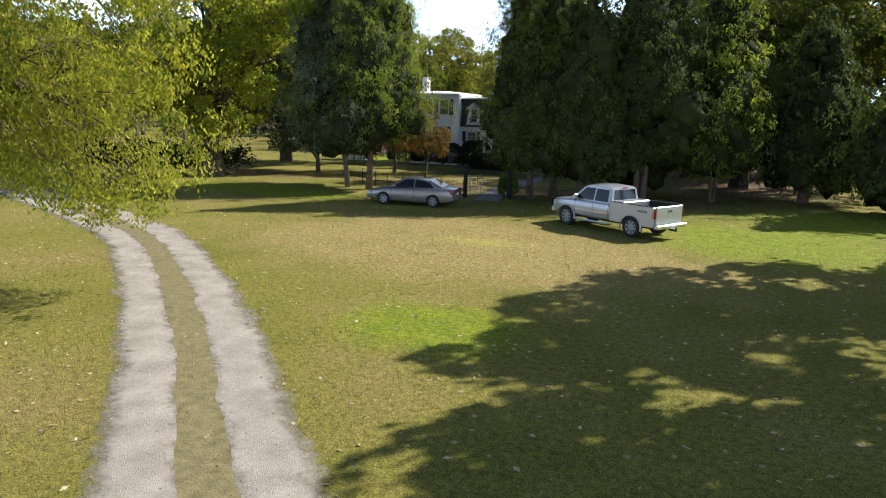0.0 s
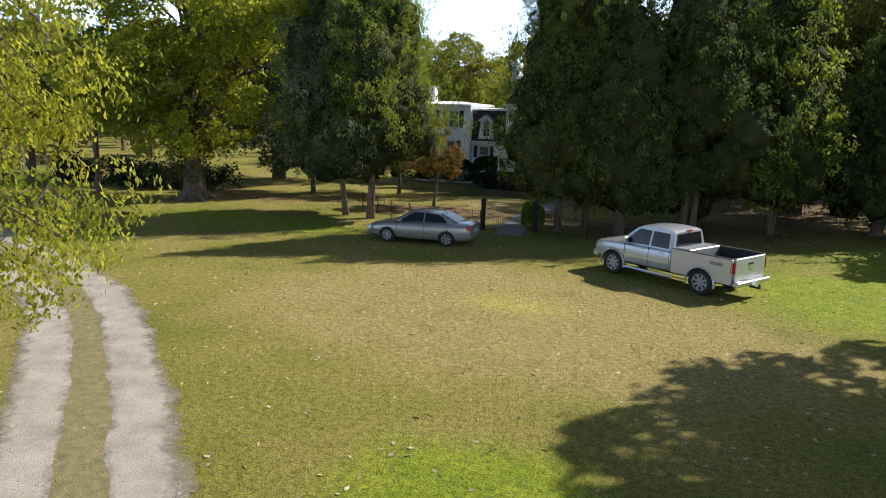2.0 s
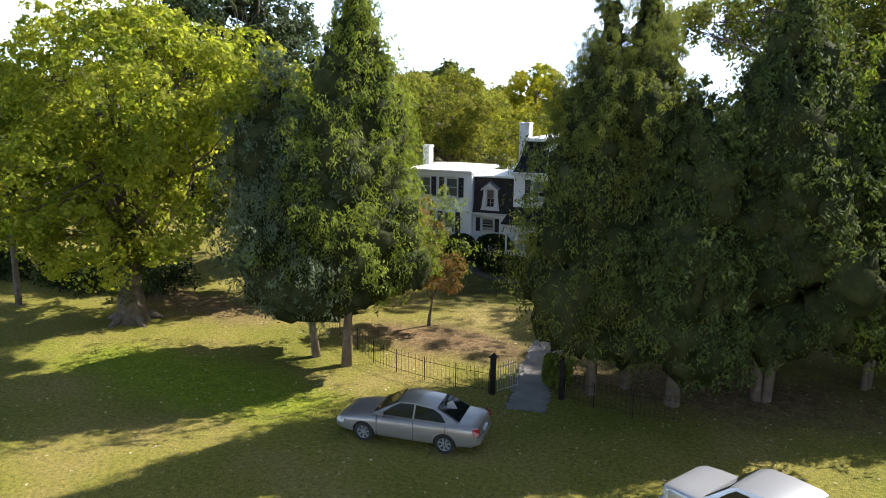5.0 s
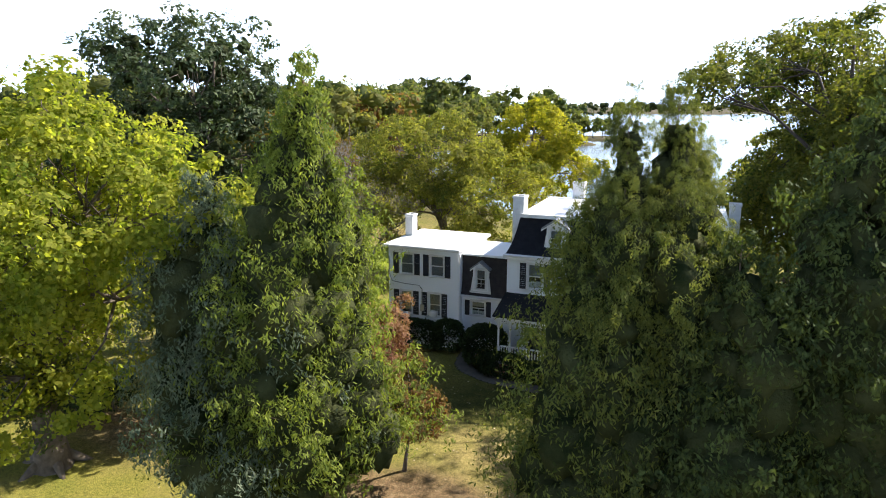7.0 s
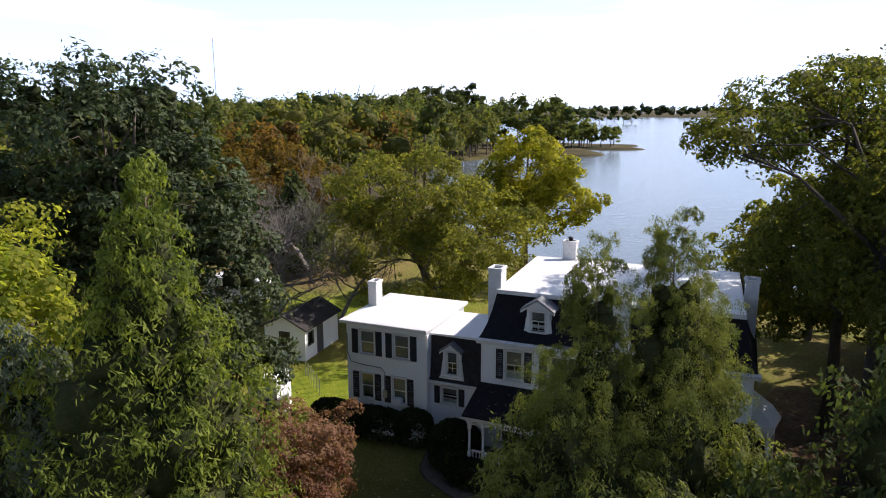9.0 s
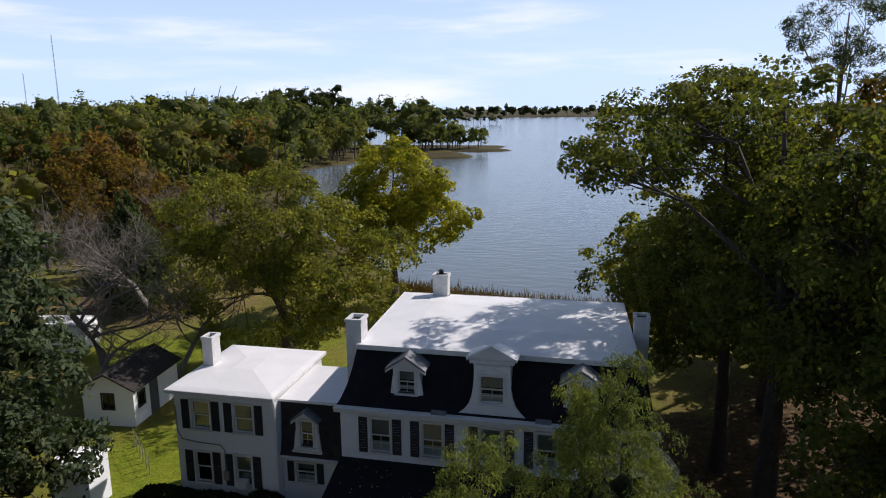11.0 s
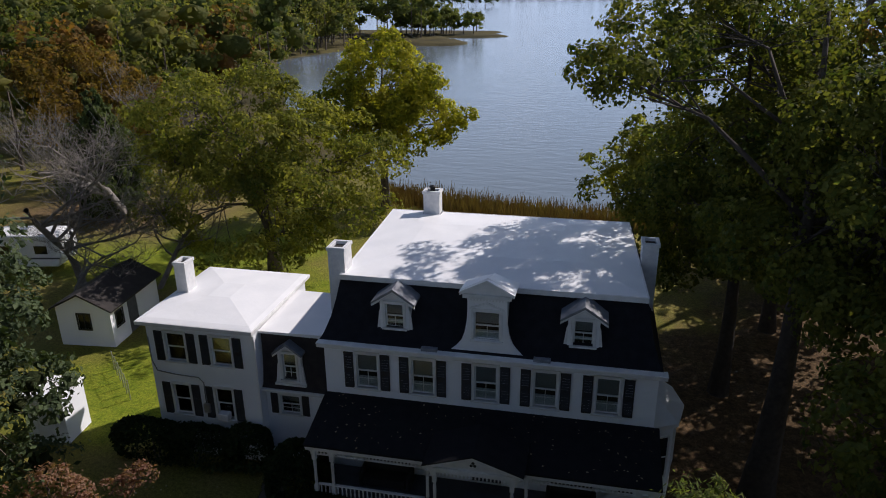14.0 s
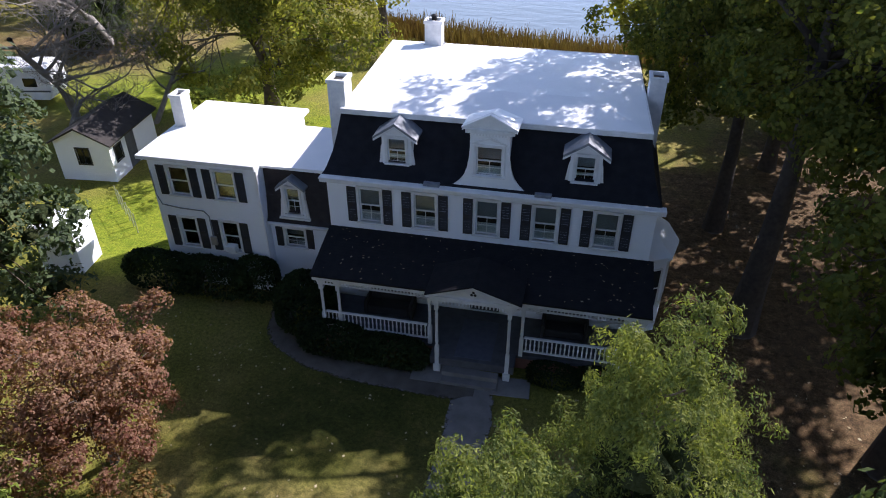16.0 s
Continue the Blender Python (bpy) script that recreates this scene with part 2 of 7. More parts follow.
WOOD_GREEN = foliage("mixed_wood_leaves", (0.052, 0.084, 0.028), (0.110, 0.150, 0.046), (0.180, 0.185, 0.058), 0.5, patch=0.075, grain=2.2)
WOOD_OLIVE = foliage("olive_wood_leaves", (0.066, 0.092, 0.026), (0.135, 0.170, 0.045), (0.215, 0.200, 0.058), 0.52, patch=0.06, grain=2.2)
WOOD_RUST = foliage("rusty_wood_leaves", (0.085, 0.075, 0.024), (0.185, 0.135, 0.040), (0.25, 0.125, 0.035), 0.45, patch=0.08, grain=2.2)


# ---- mesh building ----
class Geo:
    """Collects vertices and faces of one mesh."""

    def __init__(self):
        self.v, self.f = [], []

    def add(self, vs, fs):
        k = len(self.v)
        self.v.extend(tuple(p) for p in vs)
        self.f.extend(tuple(i + k for i in q) for q in fs)
        return self

    def box(self, x0, y0, z0, x1, y1, z1):
        return self.add([(x0, y0, z0), (x1, y0, z0), (x1, y1, z0), (x0, y1, z0), (x0, y0, z1), (x1, y0, z1), (x1, y1, z1), (x0, y1, z1)],
                        [(0, 3, 2, 1), (4, 5, 6, 7), (0, 1, 5, 4), (1, 2, 6, 5), (2, 3, 7, 6), (3, 0, 4, 7)])

    def prism(self, poly, d0, d1, axis="y"):
        """Polygon in the plane across the axis, drawn out from d0 to d1."""
        put = {"y": lambda a, b, d: (a, d, b), "x": lambda a, b, d: (d, a, b), "z": lambda a, b, d: (a, b, d)}[axis]
        n = len(poly)
        vs = [put(a, b, d0) for a, b in poly] + [put(a, b, d1) for a, b in poly]
        fs = [tuple(range(n)), tuple(range(2 * n - 1, n - 1, -1))] + [(i, i + n, (i + 1) % n + n, (i + 1) % n) for i in range(n)]
        return self.add(vs, fs)

    def tube(self, pts, radii, n=7, cap=True):
        pts = [Vector(p) for p in pts]
        rings = []
        for i, p in enumerate(pts):
            d = (pts[min(i + 1, len(pts) - 1)] - pts[max(i - 1, 0)])
            d = d.normalized() if d.length > 1e-9 else Vector((0, 0, 1))
            a = d.orthogonal().normalized() if abs(d.z) < 0.95 else d.cross(Vector((0, 1, 0))).normalized()
            b = d.cross(a)
            rings.append([p + float(radii[i]) * (math.cos(2 * math.pi * j / n) * a + math.sin(2 * math.pi * j / n) * b) for j in range(n)])
        vs = [q for r in rings for q in r]
        fs = [(i * n + j, i * n + (j + 1) % n, (i + 1) * n + (j + 1) % n, (i + 1) * n + j) for i in range(len(pts) - 1) for j in range(n)]
        if cap:
            fs += [tuple(range(n - 1, -1, -1)), tuple((len(pts) - 1) * n + j for j in range(n))]
        return self.add(vs, fs)

    def mesh(self, name, bevel=0.0, smooth=False):
        me = bpy.data.meshes.new(name)
        me.from_pydata(self.v, [], self.f)
        bm = bmesh.new()
        bm.from_mesh(me)
        bmesh.ops.recalc_face_normals(bm, faces=bm.faces)
        if bevel:
            bmesh.ops.bevel(bm, geom=list(bm.edges), offset=bevel, segments=1, affect="EDGES", clamp_overlap=True)
        for f in bm.faces:
            f.smooth = smooth
        bm.to_mesh(me)
        bm.free()
        return me


def thing(name, at=(0, 0, 0), rz=0.0):
    ob = new(name)
    ob.matrix_world = pose(*at, 0, 0, rz)
    return ob


def part(name, geo, mat, parent=None, label="", bevel=0.0, smooth=False):
    me = geo if isinstance(geo, bpy.types.Mesh) else geo.mesh(name, bevel, smooth)
    if not me.materials:
        me.materials.append(mat)
    ob = new(name, me)
    if parent is not None:
        ob.parent = parent
    return tagged(ob, label)


def quads(name, v):
    """A mesh of loose four-sided leaves from an (n, 4, 3) array."""
    n = len(v)
    me = bpy.data.meshes.new(name)
    me.vertices.add(4 * n)
    me.vertices.foreach_set("co", np.ascontiguousarray(v, dtype=np.float32).ravel())
    me.loops.add(4 * n)
    me.loops.foreach_set("vertex_index", np.arange(4 * n, dtype=np.int32))
    me.polygons.add(n)
    me.polygons.foreach_set("loop_start", np.arange(0, 4 * n, 4, dtype=np.int32))
    me.polygons.foreach_set("loop_total", np.full(n, 4, dtype=np.int32))
    me.update(calc_edges=True)
    return me


def unit(v):
    return v / (np.linalg.norm(v, axis=-1, keepdims=True) + 1e-9)


def leaves(rng, p, length, width, toward=None, pull=0.0, up=0.3):
    """Bent leaf quads at the points p; toward: the way that their tips lean to."""
    n = len(p)
    a = rng.normal(size=(n, 3))
    if toward is not None:
        a = unit(a) + pull * toward
    a = unit(a)
    b = unit(np.cross(a, unit(rng.normal(size=(n, 3)) + np.array([0, 0, up]))))
    k = rng.uniform(0.65, 1.35, size=(n, 1))
    L, W = length * k / 2, width * k / 2
    droop = np.array([0, 0, -1.0]) * L * 0.25
    return np.stack([p - a * L, p + b * W, p + a * L + droop, p - b * W], axis=1)


def tuft_leaves(rng, c, out, radius, per, leaf, flat=0.8, stray=0.12, up=0.35, rough=0.5, droop=0.0, shell=0.55):
    """Leaves laid over the outer side of small tufts at c, each facing outward from its tuft; out: the way that each tuft faces."""
    i = np.repeat(np.arange(len(c)), per)
    n = len(i)
    d = unit(rng.normal(size=(n, 3)) + 0.75 * out[i] + np.array([0, 0, up]))
    r = radius[i] * (shell + (1 - shell) * rng.uniform(0, 1, n) ** 0.5) * np.where(rng.uniform(0, 1, n) < stray, 1.5, 1.0)
    p = c[i] + d * r[:, None] * np.array([1, 1, flat])
    nrm = unit(d + 0.35 * out[i] + np.array([0, 0, 0.2]) + rough * rng.normal(size=(n, 3)))
    a = unit(np.cross(nrm, rng.normal(size=(n, 3))))
    if droop:
        a = unit(np.where(a[:, 2:] * droop > 0, -a, a) + droop * np.array([0, 0, -1.0]))
    b = unit(np.cross(nrm, a))
    k = rng.uniform(0.65, 1.35, size=(n, 1))
    L, W = leaf[0] * k / 2, leaf[1] * k / 2
    return np.stack([p - a * L, p + b * W, p + a * L, p - b * W], axis=1)


def lumps(name, rng, c, radius, flat=1.0, jitter=0.22):
    """Many small rounded, uneven masses in one smooth mesh: solid cores that fill the gaps behind leaves and sprays."""
    ax = np.array([-1.0, 0.0, 1.0])
    pts = np.array([(x, y, z) for x in ax for y in ax for z in ax if (x, y, z) != (0, 0, 0)])
    at = {tuple(p): i for i, p in enumerate(pts)}
    fs = []
    for k in range(3):
        u, v = (k + 1) % 3, (k + 2) % 3
        for sgn in (-1, 1):
            for i in (-1, 0):
                for j in (-1, 0):
                    q = []
                    for di, dj in ((0, 0), (1, 0), (1, 1), (0, 1)):
                        p = [0, 0, 0]
                        p[k], p[u], p[v] = sgn, i + di, j + dj
                        q.append(at[tuple(p)])
                    fs.append(q if sgn > 0 else q[::-1])
    fs = np.array(fs)
    n = len(c)
    v = unit(pts)[None] * (1 + jitter * rng.normal(size=(n, 26, 1))) * radius[:, None, None] * np.array([1, 1, flat]) + c[:, None, :]
    idx = (fs[None] + 26 * np.arange(n)[:, None, None]).reshape(-1)
    m = n * 24
    me = bpy.data.meshes.new(name)
    me.vertices.add(26 * n)
    me.vertices.foreach_set("co", np.ascontiguousarray(v, dtype=np.float32).ravel())
    me.loops.add(4 * m)
    me.loops.foreach_set("vertex_index", idx.astype(np.int32))
    me.polygons.add(m)
    me.polygons.foreach_set("loop_start", np.arange(0, 4 * m, 4, dtype=np.int32))
    me.polygons.foreach_set("loop_total", np.full(m, 4, dtype=np.int32))
    me.polygons.foreach_set("use_smooth", np.ones(m, dtype=bool))
    me.update(calc_edges=True)
    return me


# ---- trees ----
def crown_points(rng, blobs, clumps, inner=0.45):
    """Clump centres in the outer part of some ellipsoids, with an uneven outline."""
    blobs = np.array(blobs, float)
    vol = blobs[:, 3] * blobs[:, 4] * blobs[:, 5]
    pick = rng.choice(len(blobs), size=clumps, p=vol ** 0.72 / (vol ** 0.72).sum())
    d = unit(rng.normal(size=(clumps, 3)))
    ph = rng.uniform(0, 6, 6)
    wav = 0.86 + 0.14 * np.sin(3.1 * d[:, 0] * 2 + ph[0] + pick) * np.sin(4.3 * d[:, 2] + ph[1]) + 0.10 * np.sin(9 * d[:, 1] + 7 * d[:, 2] + ph[2] + 2 * pick)
    r = (inner + (1 - inner) * rng.uniform(0, 1, clumps) ** 0.5) * wav
    return blobs[pick, :3] + d * r[:, None] * blobs[pick, 3:6], d


def tree(name, base, blobs, mat, label, clumps=70, subs=9, per=40, big=1.6, spread=0.34, leaf=(0.17, 0.10), bark=None, r0=0.3, fork=0.35, limbs=16, seed=1, hang=0.0, group="", lean=(0, 0), roots=0.0, twig=1.0, inner=0.0):
    """A broadleaf tree: trunk and limbs in one mesh, crown of single leaves in tufts in another. Blobs are relative to the base."""
    rng = np.random.default_rng(seed)
    c, d = crown_points(rng, blobs, clumps)
    top = max(b[2] + b[5] * 0.30 for b in blobs)
    root = thing(name, base)
    tagged(root, label, "tree", group)
    g, tw = Geo(), Geo()
    mid = np.mean([b[:3] for b in blobs], axis=0)
    spine = [Vector((lean[0] * s + mid[0] * s * s * 0.6 + 0.12 * math.sin(5 * s + seed), lean[1] * s + mid[1] * s * s * 0.6 + 0.12 * math.cos(4 * s + seed), top * s)) for s in np.linspace(0, 1, 9)]
    rad = [r0 * (1 + 0.5 * math.exp(-9 * s)) * (1 - 0.88 * s) for s in np.linspace(0, 1, 9)]
    spine[0].z = -0.25
    g.tube(spine, rad, 9)
    if roots:
        for k in range(5):
            a = k * 1.25 + seed
            g.tube([(0, 0, 0.7), (0.5 * roots * math.cos(a), 0.5 * roots * math.sin(a), 0.3), (roots * math.cos(a), roots * math.sin(a), -0.1)], [r0 * 0.55, r0 * 0.4, r0 * 0.15], 6)
    sub = np.repeat(np.arange(clumps), subs)
    sd = unit(rng.normal(size=(len(sub), 3)) + 0.7 * d[sub] + np.array([0, 0, 0.35 - hang]))
    bigr = big * rng.uniform(0.65, 1.35, size=(clumps, 1))[sub]
    tuft = c[sub] + sd * bigr * rng.uniform(0.55, 1.0, size=(len(sub), 1)) * np.array([1, 1, 0.75])
    order = rng.permutation(len(c))
    ends = []
    for k in order[:limbs]:
        s = fork + (0.95 - fork) * rng.uniform(0, 0.8)
        i = min(int(s * 8), 7)
        a = spine[i].lerp(spine[i + 1], s * 8 - i)
        e = Vector(c[k])
        m = a.lerp(e, 0.5) + Vector((0, 0, 0.12 * (e - a).length * (1 if hang == 0 else 1.8)))
        q = [a, a.lerp(m, 0.6) + Vector(rng.normal(size=3) * 0.15), m + Vector(rng.normal(size=3) * 0.2), m.lerp(e, 0.6), e]
        w = rad[i] * 0.5
        g.tube(q, [w, w * 0.75, w * 0.5, w * 0.3, 0.02], 6)
        ends.append((q, w))
    for k in order[limbs:]:
        e = Vector(c[k])
        q, w = min(ends, key=lambda t: (t[0][3] - e).length)
        a = q[2].lerp(q[3], rng.uniform(0, 1))
        if (e - a).length < 6:
            tw.tube([a, a.lerp(e, 0.5) + Vector(rng.normal(size=3) * 0.15), e], [w * 0.3, w * 0.18, 0.014], 5, cap=False)
    for k in rng.permutation(len(tuft))[:int(110 * twig)]:
        a, e = Vector(c[sub[k]]), Vector(tuft[k])
        tw.tube([a, a.lerp(e, 0.5) + Vector(rng.normal(size=3) * 0.06), e], [0.02, 0.014, 0.006], 4, cap=False)
    part("trunk", g, bark or BARK, root, smooth=True)
    tagged(part("branch", tw, bark or BARK, root, smooth=True), kind="stuff")
    rad_t = spread * 1.5 * rng.uniform(0.6, 1.45, size=len(tuft))
    face = unit(0.8 * sd + 0.4 * d[sub] + np.array([0, 0, 0.15]))
    part("crown", quads("crown", tuft_leaves(rng, tuft, face, rad_t, per, leaf, droop=hang * 1.2, flat=0.8 + 0.4 * hang, rough=0.55)), mat, root)
    # added cores, coloured dark as the shade inside the crown
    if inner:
        tagged(part("dark_core", lumps("dark_core", rng, c - d * 0.5, inner * big * rng.uniform(0.7, 1.3, len(c)), 0.8), CORE_SHADE, root), kind="stuff")
    return root


def cedar(name, base, height, radius, low, mat, label, count=42000, branches=420, seed=1, lean=(0, 0), group="", r0=0.2, stems=1, leaf=(0.20, 0.055), shape=1.15, fine=0.0):
    """A red cedar: a pointed crown of upswept branches set with narrow sprays. fine: the share of height from which the sprays are half as long and more numerous."""
    rng = np.random.default_rng(seed)
    root = thing(name, base)
    tagged(root, label, "tree", group)
    g = Geo()
    for k in range(stems):
        ox, oy = (0, 0) if stems == 1 else (0.45 * math.cos(2.1 * k + seed), 0.45 * math.sin(2.1 * k + seed))
        hh = height * (1 - 0.12 * k)
        g.tube([(ox * (0.4 + 1.6 * s) + lean[0] * s, oy * (0.4 + 1.6 * s) + lean[1] * s, hh * s - (0.2 if s == 0 else 0)) for s in np.linspace(0, 0.97, 8)],
               [r0 * (1 if stems == 1 else 0.55) * (1 + 0.35 * math.exp(-10 * s)) * (1 - 0.99 * s) for s in np.linspace(0, 0.97, 8)], 8)
    ph = rng.uniform(0, 6, 4)
    o_, d_, L_, s_ = [], [], [], []
    while len(o_) < branches:
        s = rng.uniform(0, 1)
        if rng.uniform() > (1 - s ** shape) + (0.36 if fine else 0.16):
            continue
        az = rng.uniform(0, 2 * math.pi)
        env = radius * (1 - s ** shape) * (0.55 + 0.45 * min(1, s / 0.16)) + 0.22 * (1 - s)
        env *= 0.86 + 0.20 * math.sin(2 * az + ph[0] + 2.5 * s) * math.sin(7 * s + ph[1]) + 0.14 * math.sin(5 * az + 9 * s + ph[2])
        L = max(env * rng.uniform(0.7, 1.15), 0.36)
        rise = 0.22 + 0.95 * s ** 1.3 + rng.normal() * 0.12
        d = np.array([math.cos(az), math.sin(az), rise])
        z = low + (height - low) * s
        o = np.array([lean[0] * z / height, lean[1] * z / height, max(z - rise * L * 0.6, 0.5)])
        o_.append(o), d_.append(d / np.linalg.norm(d)), L_.append(L), s_.append(s)
    o_, d_, L_, s_ = np.array(o_), np.array(d_), np.array(L_), np.array(s_)
    tw = Geo()
    for k in range(0, branches, 2):
        a, e = Vector(o_[k]), Vector(o_[k] + d_[k] * L_[k] * 0.9)
        tw.tube([a, a.lerp(e, 0.5) + Vector((0, 0, -0.06 * L_[k])), e], [0.010 + 0.008 * L_[k], 0.010, 0.004], 4, cap=False)
    part("trunk", g, CEDARBARK, root, smooth=True)
    tagged(part("branch", tw, CEDARBARK, root, smooth=True), kind="stuff")
    # plumes at the outer ends of the branches, with dark gaps between them
    k_ = np.where(L_ > 1.3, 2, 1) + (L_ > 2.6)
    bi = np.repeat(np.arange(branches), k_)
    j = np.concatenate([np.arange(k) for k in k_])
    f = 1.0 - j * 0.30 - rng.uniform(0, 0.10, len(j))
    lat = np.stack([-d_[bi][:, 1], d_[bi][:, 0], np.zeros(len(bi))], axis=1)
    c = o_[bi] + d_[bi] * (L_[bi] * f)[:, None] + lat * (0.10 * L_[bi] * j * rng.normal(size=len(bi)))[:, None] + rng.normal(size=(len(bi), 3)) * 0.06
    face = unit(d_[bi] * np.array([1, 1, 0.5]) + lat * rng.normal(size=(len(bi), 1)) * 0.25 + np.array([0, 0, 0.30]))
    rad_t = (0.22 + 0.26 * np.clip(L_[bi] / 2.2, 0.1, 1.0)) * rng.uniform(0.7, 1.35, len(bi))
    low_part = s_[bi] <= (fine or 9)
    share = rad_t ** 2 / (rad_t ** 2).sum()
    out = []
    tier = np.where(low_part, 0, np.where(s_[bi] < 0.76, 1, 2))
    for g_, k, size, m, small in ((0, 1.2, 0.92, 4, 0.52), (1, 6.0, 0.60, 6, 0.38), (2, 42.0, 0.25, 11, 0.31)):
        for q in range(3):
            pick = np.where((tier == g_) & (np.arange(len(bi)) % 3 == q))[0]
            if len(pick):
                per = max(10, int(k * count * share[pick].mean() / m))
                sub = np.repeat(pick, m)
                way = unit(rng.normal(size=(len(sub), 3)) + 0.8 * face[sub] + np.array([0, 0, 0.45]))
                tip = c[sub] + way * (rad_t[sub] * rng.uniform(0.45, 1.15, len(sub)))[:, None] * np.array([1, 1, 1.15])
                out.append(tuft_leaves(rng, tip, way, rad_t[sub] * small * rng.uniform(0.7, 1.3, len(sub)), per, (leaf[0] * size, leaf[1] * size), flat=1.3, stray=0.10, up=0.5, rough=0.5, shell=0.3, droop=-0.35))
    part("crown", quads("crown", np.concatenate(out)), mat, root)
    # added cores along the branches; their dark colour paints the gaps as shaded
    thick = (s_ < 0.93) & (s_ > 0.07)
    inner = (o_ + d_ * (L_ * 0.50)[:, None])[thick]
    tagged(part("dark_core", lumps("dark_core", rng, inner, np.clip((0.30 if not fine else 0.27) * L_[thick], 0.12, 0.80), 1.1), CORE_SHADE, root), kind="stuff")
    return root


def shrub(name, at, blobs, mat, label, n=9000, leaf=(0.09, 0.06), seed=1, category="bush", skin=0.75, fuzz=0.025):
    rng = np.random.default_rng(seed)
    root = thing(name, at)
    tagged(root, label, category)
    b = np.array(blobs, float)
    w = (b[:, 3] * b[:, 4] + b[:, 4] * b[:, 5])
    pick = rng.choice(len(b), size=n, p=w / w.sum())
    d = unit(rng.normal(size=(n, 3)))
    d[:, 2] = np.where(d[:, 2] < -0.6, -d[:, 2], d[:, 2])
    d = np.sign(d) * np.abs(d) ** 0.75
    r = skin + (1 - skin) * rng.uniform(0, 1, n) ** 0.4 + rng.normal(size=n) * fuzz
    p = b[pick, :3] + d * r[:, None] * b[pick, 3:6]
    p[:, 2] = np.maximum(p[:, 2], 0.03)
    part("foliage", quads("foliage", leaves(rng, p, leaf[0], leaf[1], unit(d), 0.5)), mat, root)
    for q in b:
        g = Geo()
        for k in range(4):
            a = k * 1.6 + seed
            g.tube([(b[0, 0] * 0.2 + q[0] * 0.8 + 0.1 * math.cos(a), q[1] + 0.1 * math.sin(a), -0.05), (q[0] + 0.35 * q[3] * math.cos(a), q[1] + 0.35 * q[4] * math.sin(a), q[2] + 0.3 * q[5])], [0.03, 0.012], 5)
        part("stem", g, BARK, root)
    return root


# ---- ground, water, drive, paths ----
def smooth01(a, b, x):
    t = np.clip((x - a) / (b - a), 0, 1)
    return t * t * (3 - 2 * t)


def land(x, y):
    """How far inland a place lies, in metres; negative is water."""
    near = 97.0 + 2.0 * np.sin(x * 0.11) - y + np.where(x < -31, (-31 - x) * 1.25, 0)
    far_left = -104 - 0.10 * (y - 250) - x + 6 * np.sin(y * 0.05)
    left = np.minimum(-60 - 0.55 * (y - 130) - x, 400 - y)
    pen = np.minimum(np.minimum(y - 285, 372 - y) * 1.0, -80 - x + 8 * np.sin(y * 0.09))
    tip = 15 - np.hypot((x + 84) * 0.75, (y - 340) * 1.3)
    spit = np.minimum(16 - np.abs(y - 815) * 0.5, -150 - x)
    spit2 = 22 - np.hypot((x + 30) * 0.35, (y - 890) * 1.2)
    farshore = y - 1400 - 20 * np.sin(x * 0.006)
    back = np.minimum(-135 - 0.28 * (y - 100) - x, y - 100)
    return np.maximum.reduce([near, left, pen, tip, spit, spit2, farshore, back, np.minimum(far_left, 330 - y) - 4])


def ground_mesh():
    grow = [60 * 1.22 ** k for k in range(1, 24)]
    xs = np.array([-140 - g for g in reversed(grow)] + list(np.arange(-140, 60.1, 2.0)) + [60 + g for g in grow])
    ys = np.array([-60 - g for g in reversed(grow)] + list(np.arange(-60, 420.1, 2.5)) + [420 + g for g in grow])
    X, Y = np.meshgrid(xs, ys)
    d = land(X, Y)
    fine = 0.05 * np.sin(X * 0.31 + 1.3 * np.sin(Y * 0.17)) * np.cos(Y * 0.27) * (np.hypot(X + 12, Y - 30) > 40)
    Z = -2.2 + 2.2 * smooth01(-6, 4, d) + 1.2 * smooth01(6, 80, d) * (Y > 180) + fine * smooth01(2, 10, d)
    nx, ny = len(xs), len(ys)
    i = np.arange(ny - 1)[:, None] * nx + np.arange(nx - 1)[None, :]
    f = np.stack([i, i + 1, i + nx + 1, i + nx], axis=-1).reshape(-1, 4)
    me = bpy.data.meshes.new("ground")
    me.from_pydata(np.stack([X, Y, Z], axis=-1).reshape(-1, 3).tolist(), [], f.tolist())
    for p in me.polygons:
        p.use_smooth = True
    return me


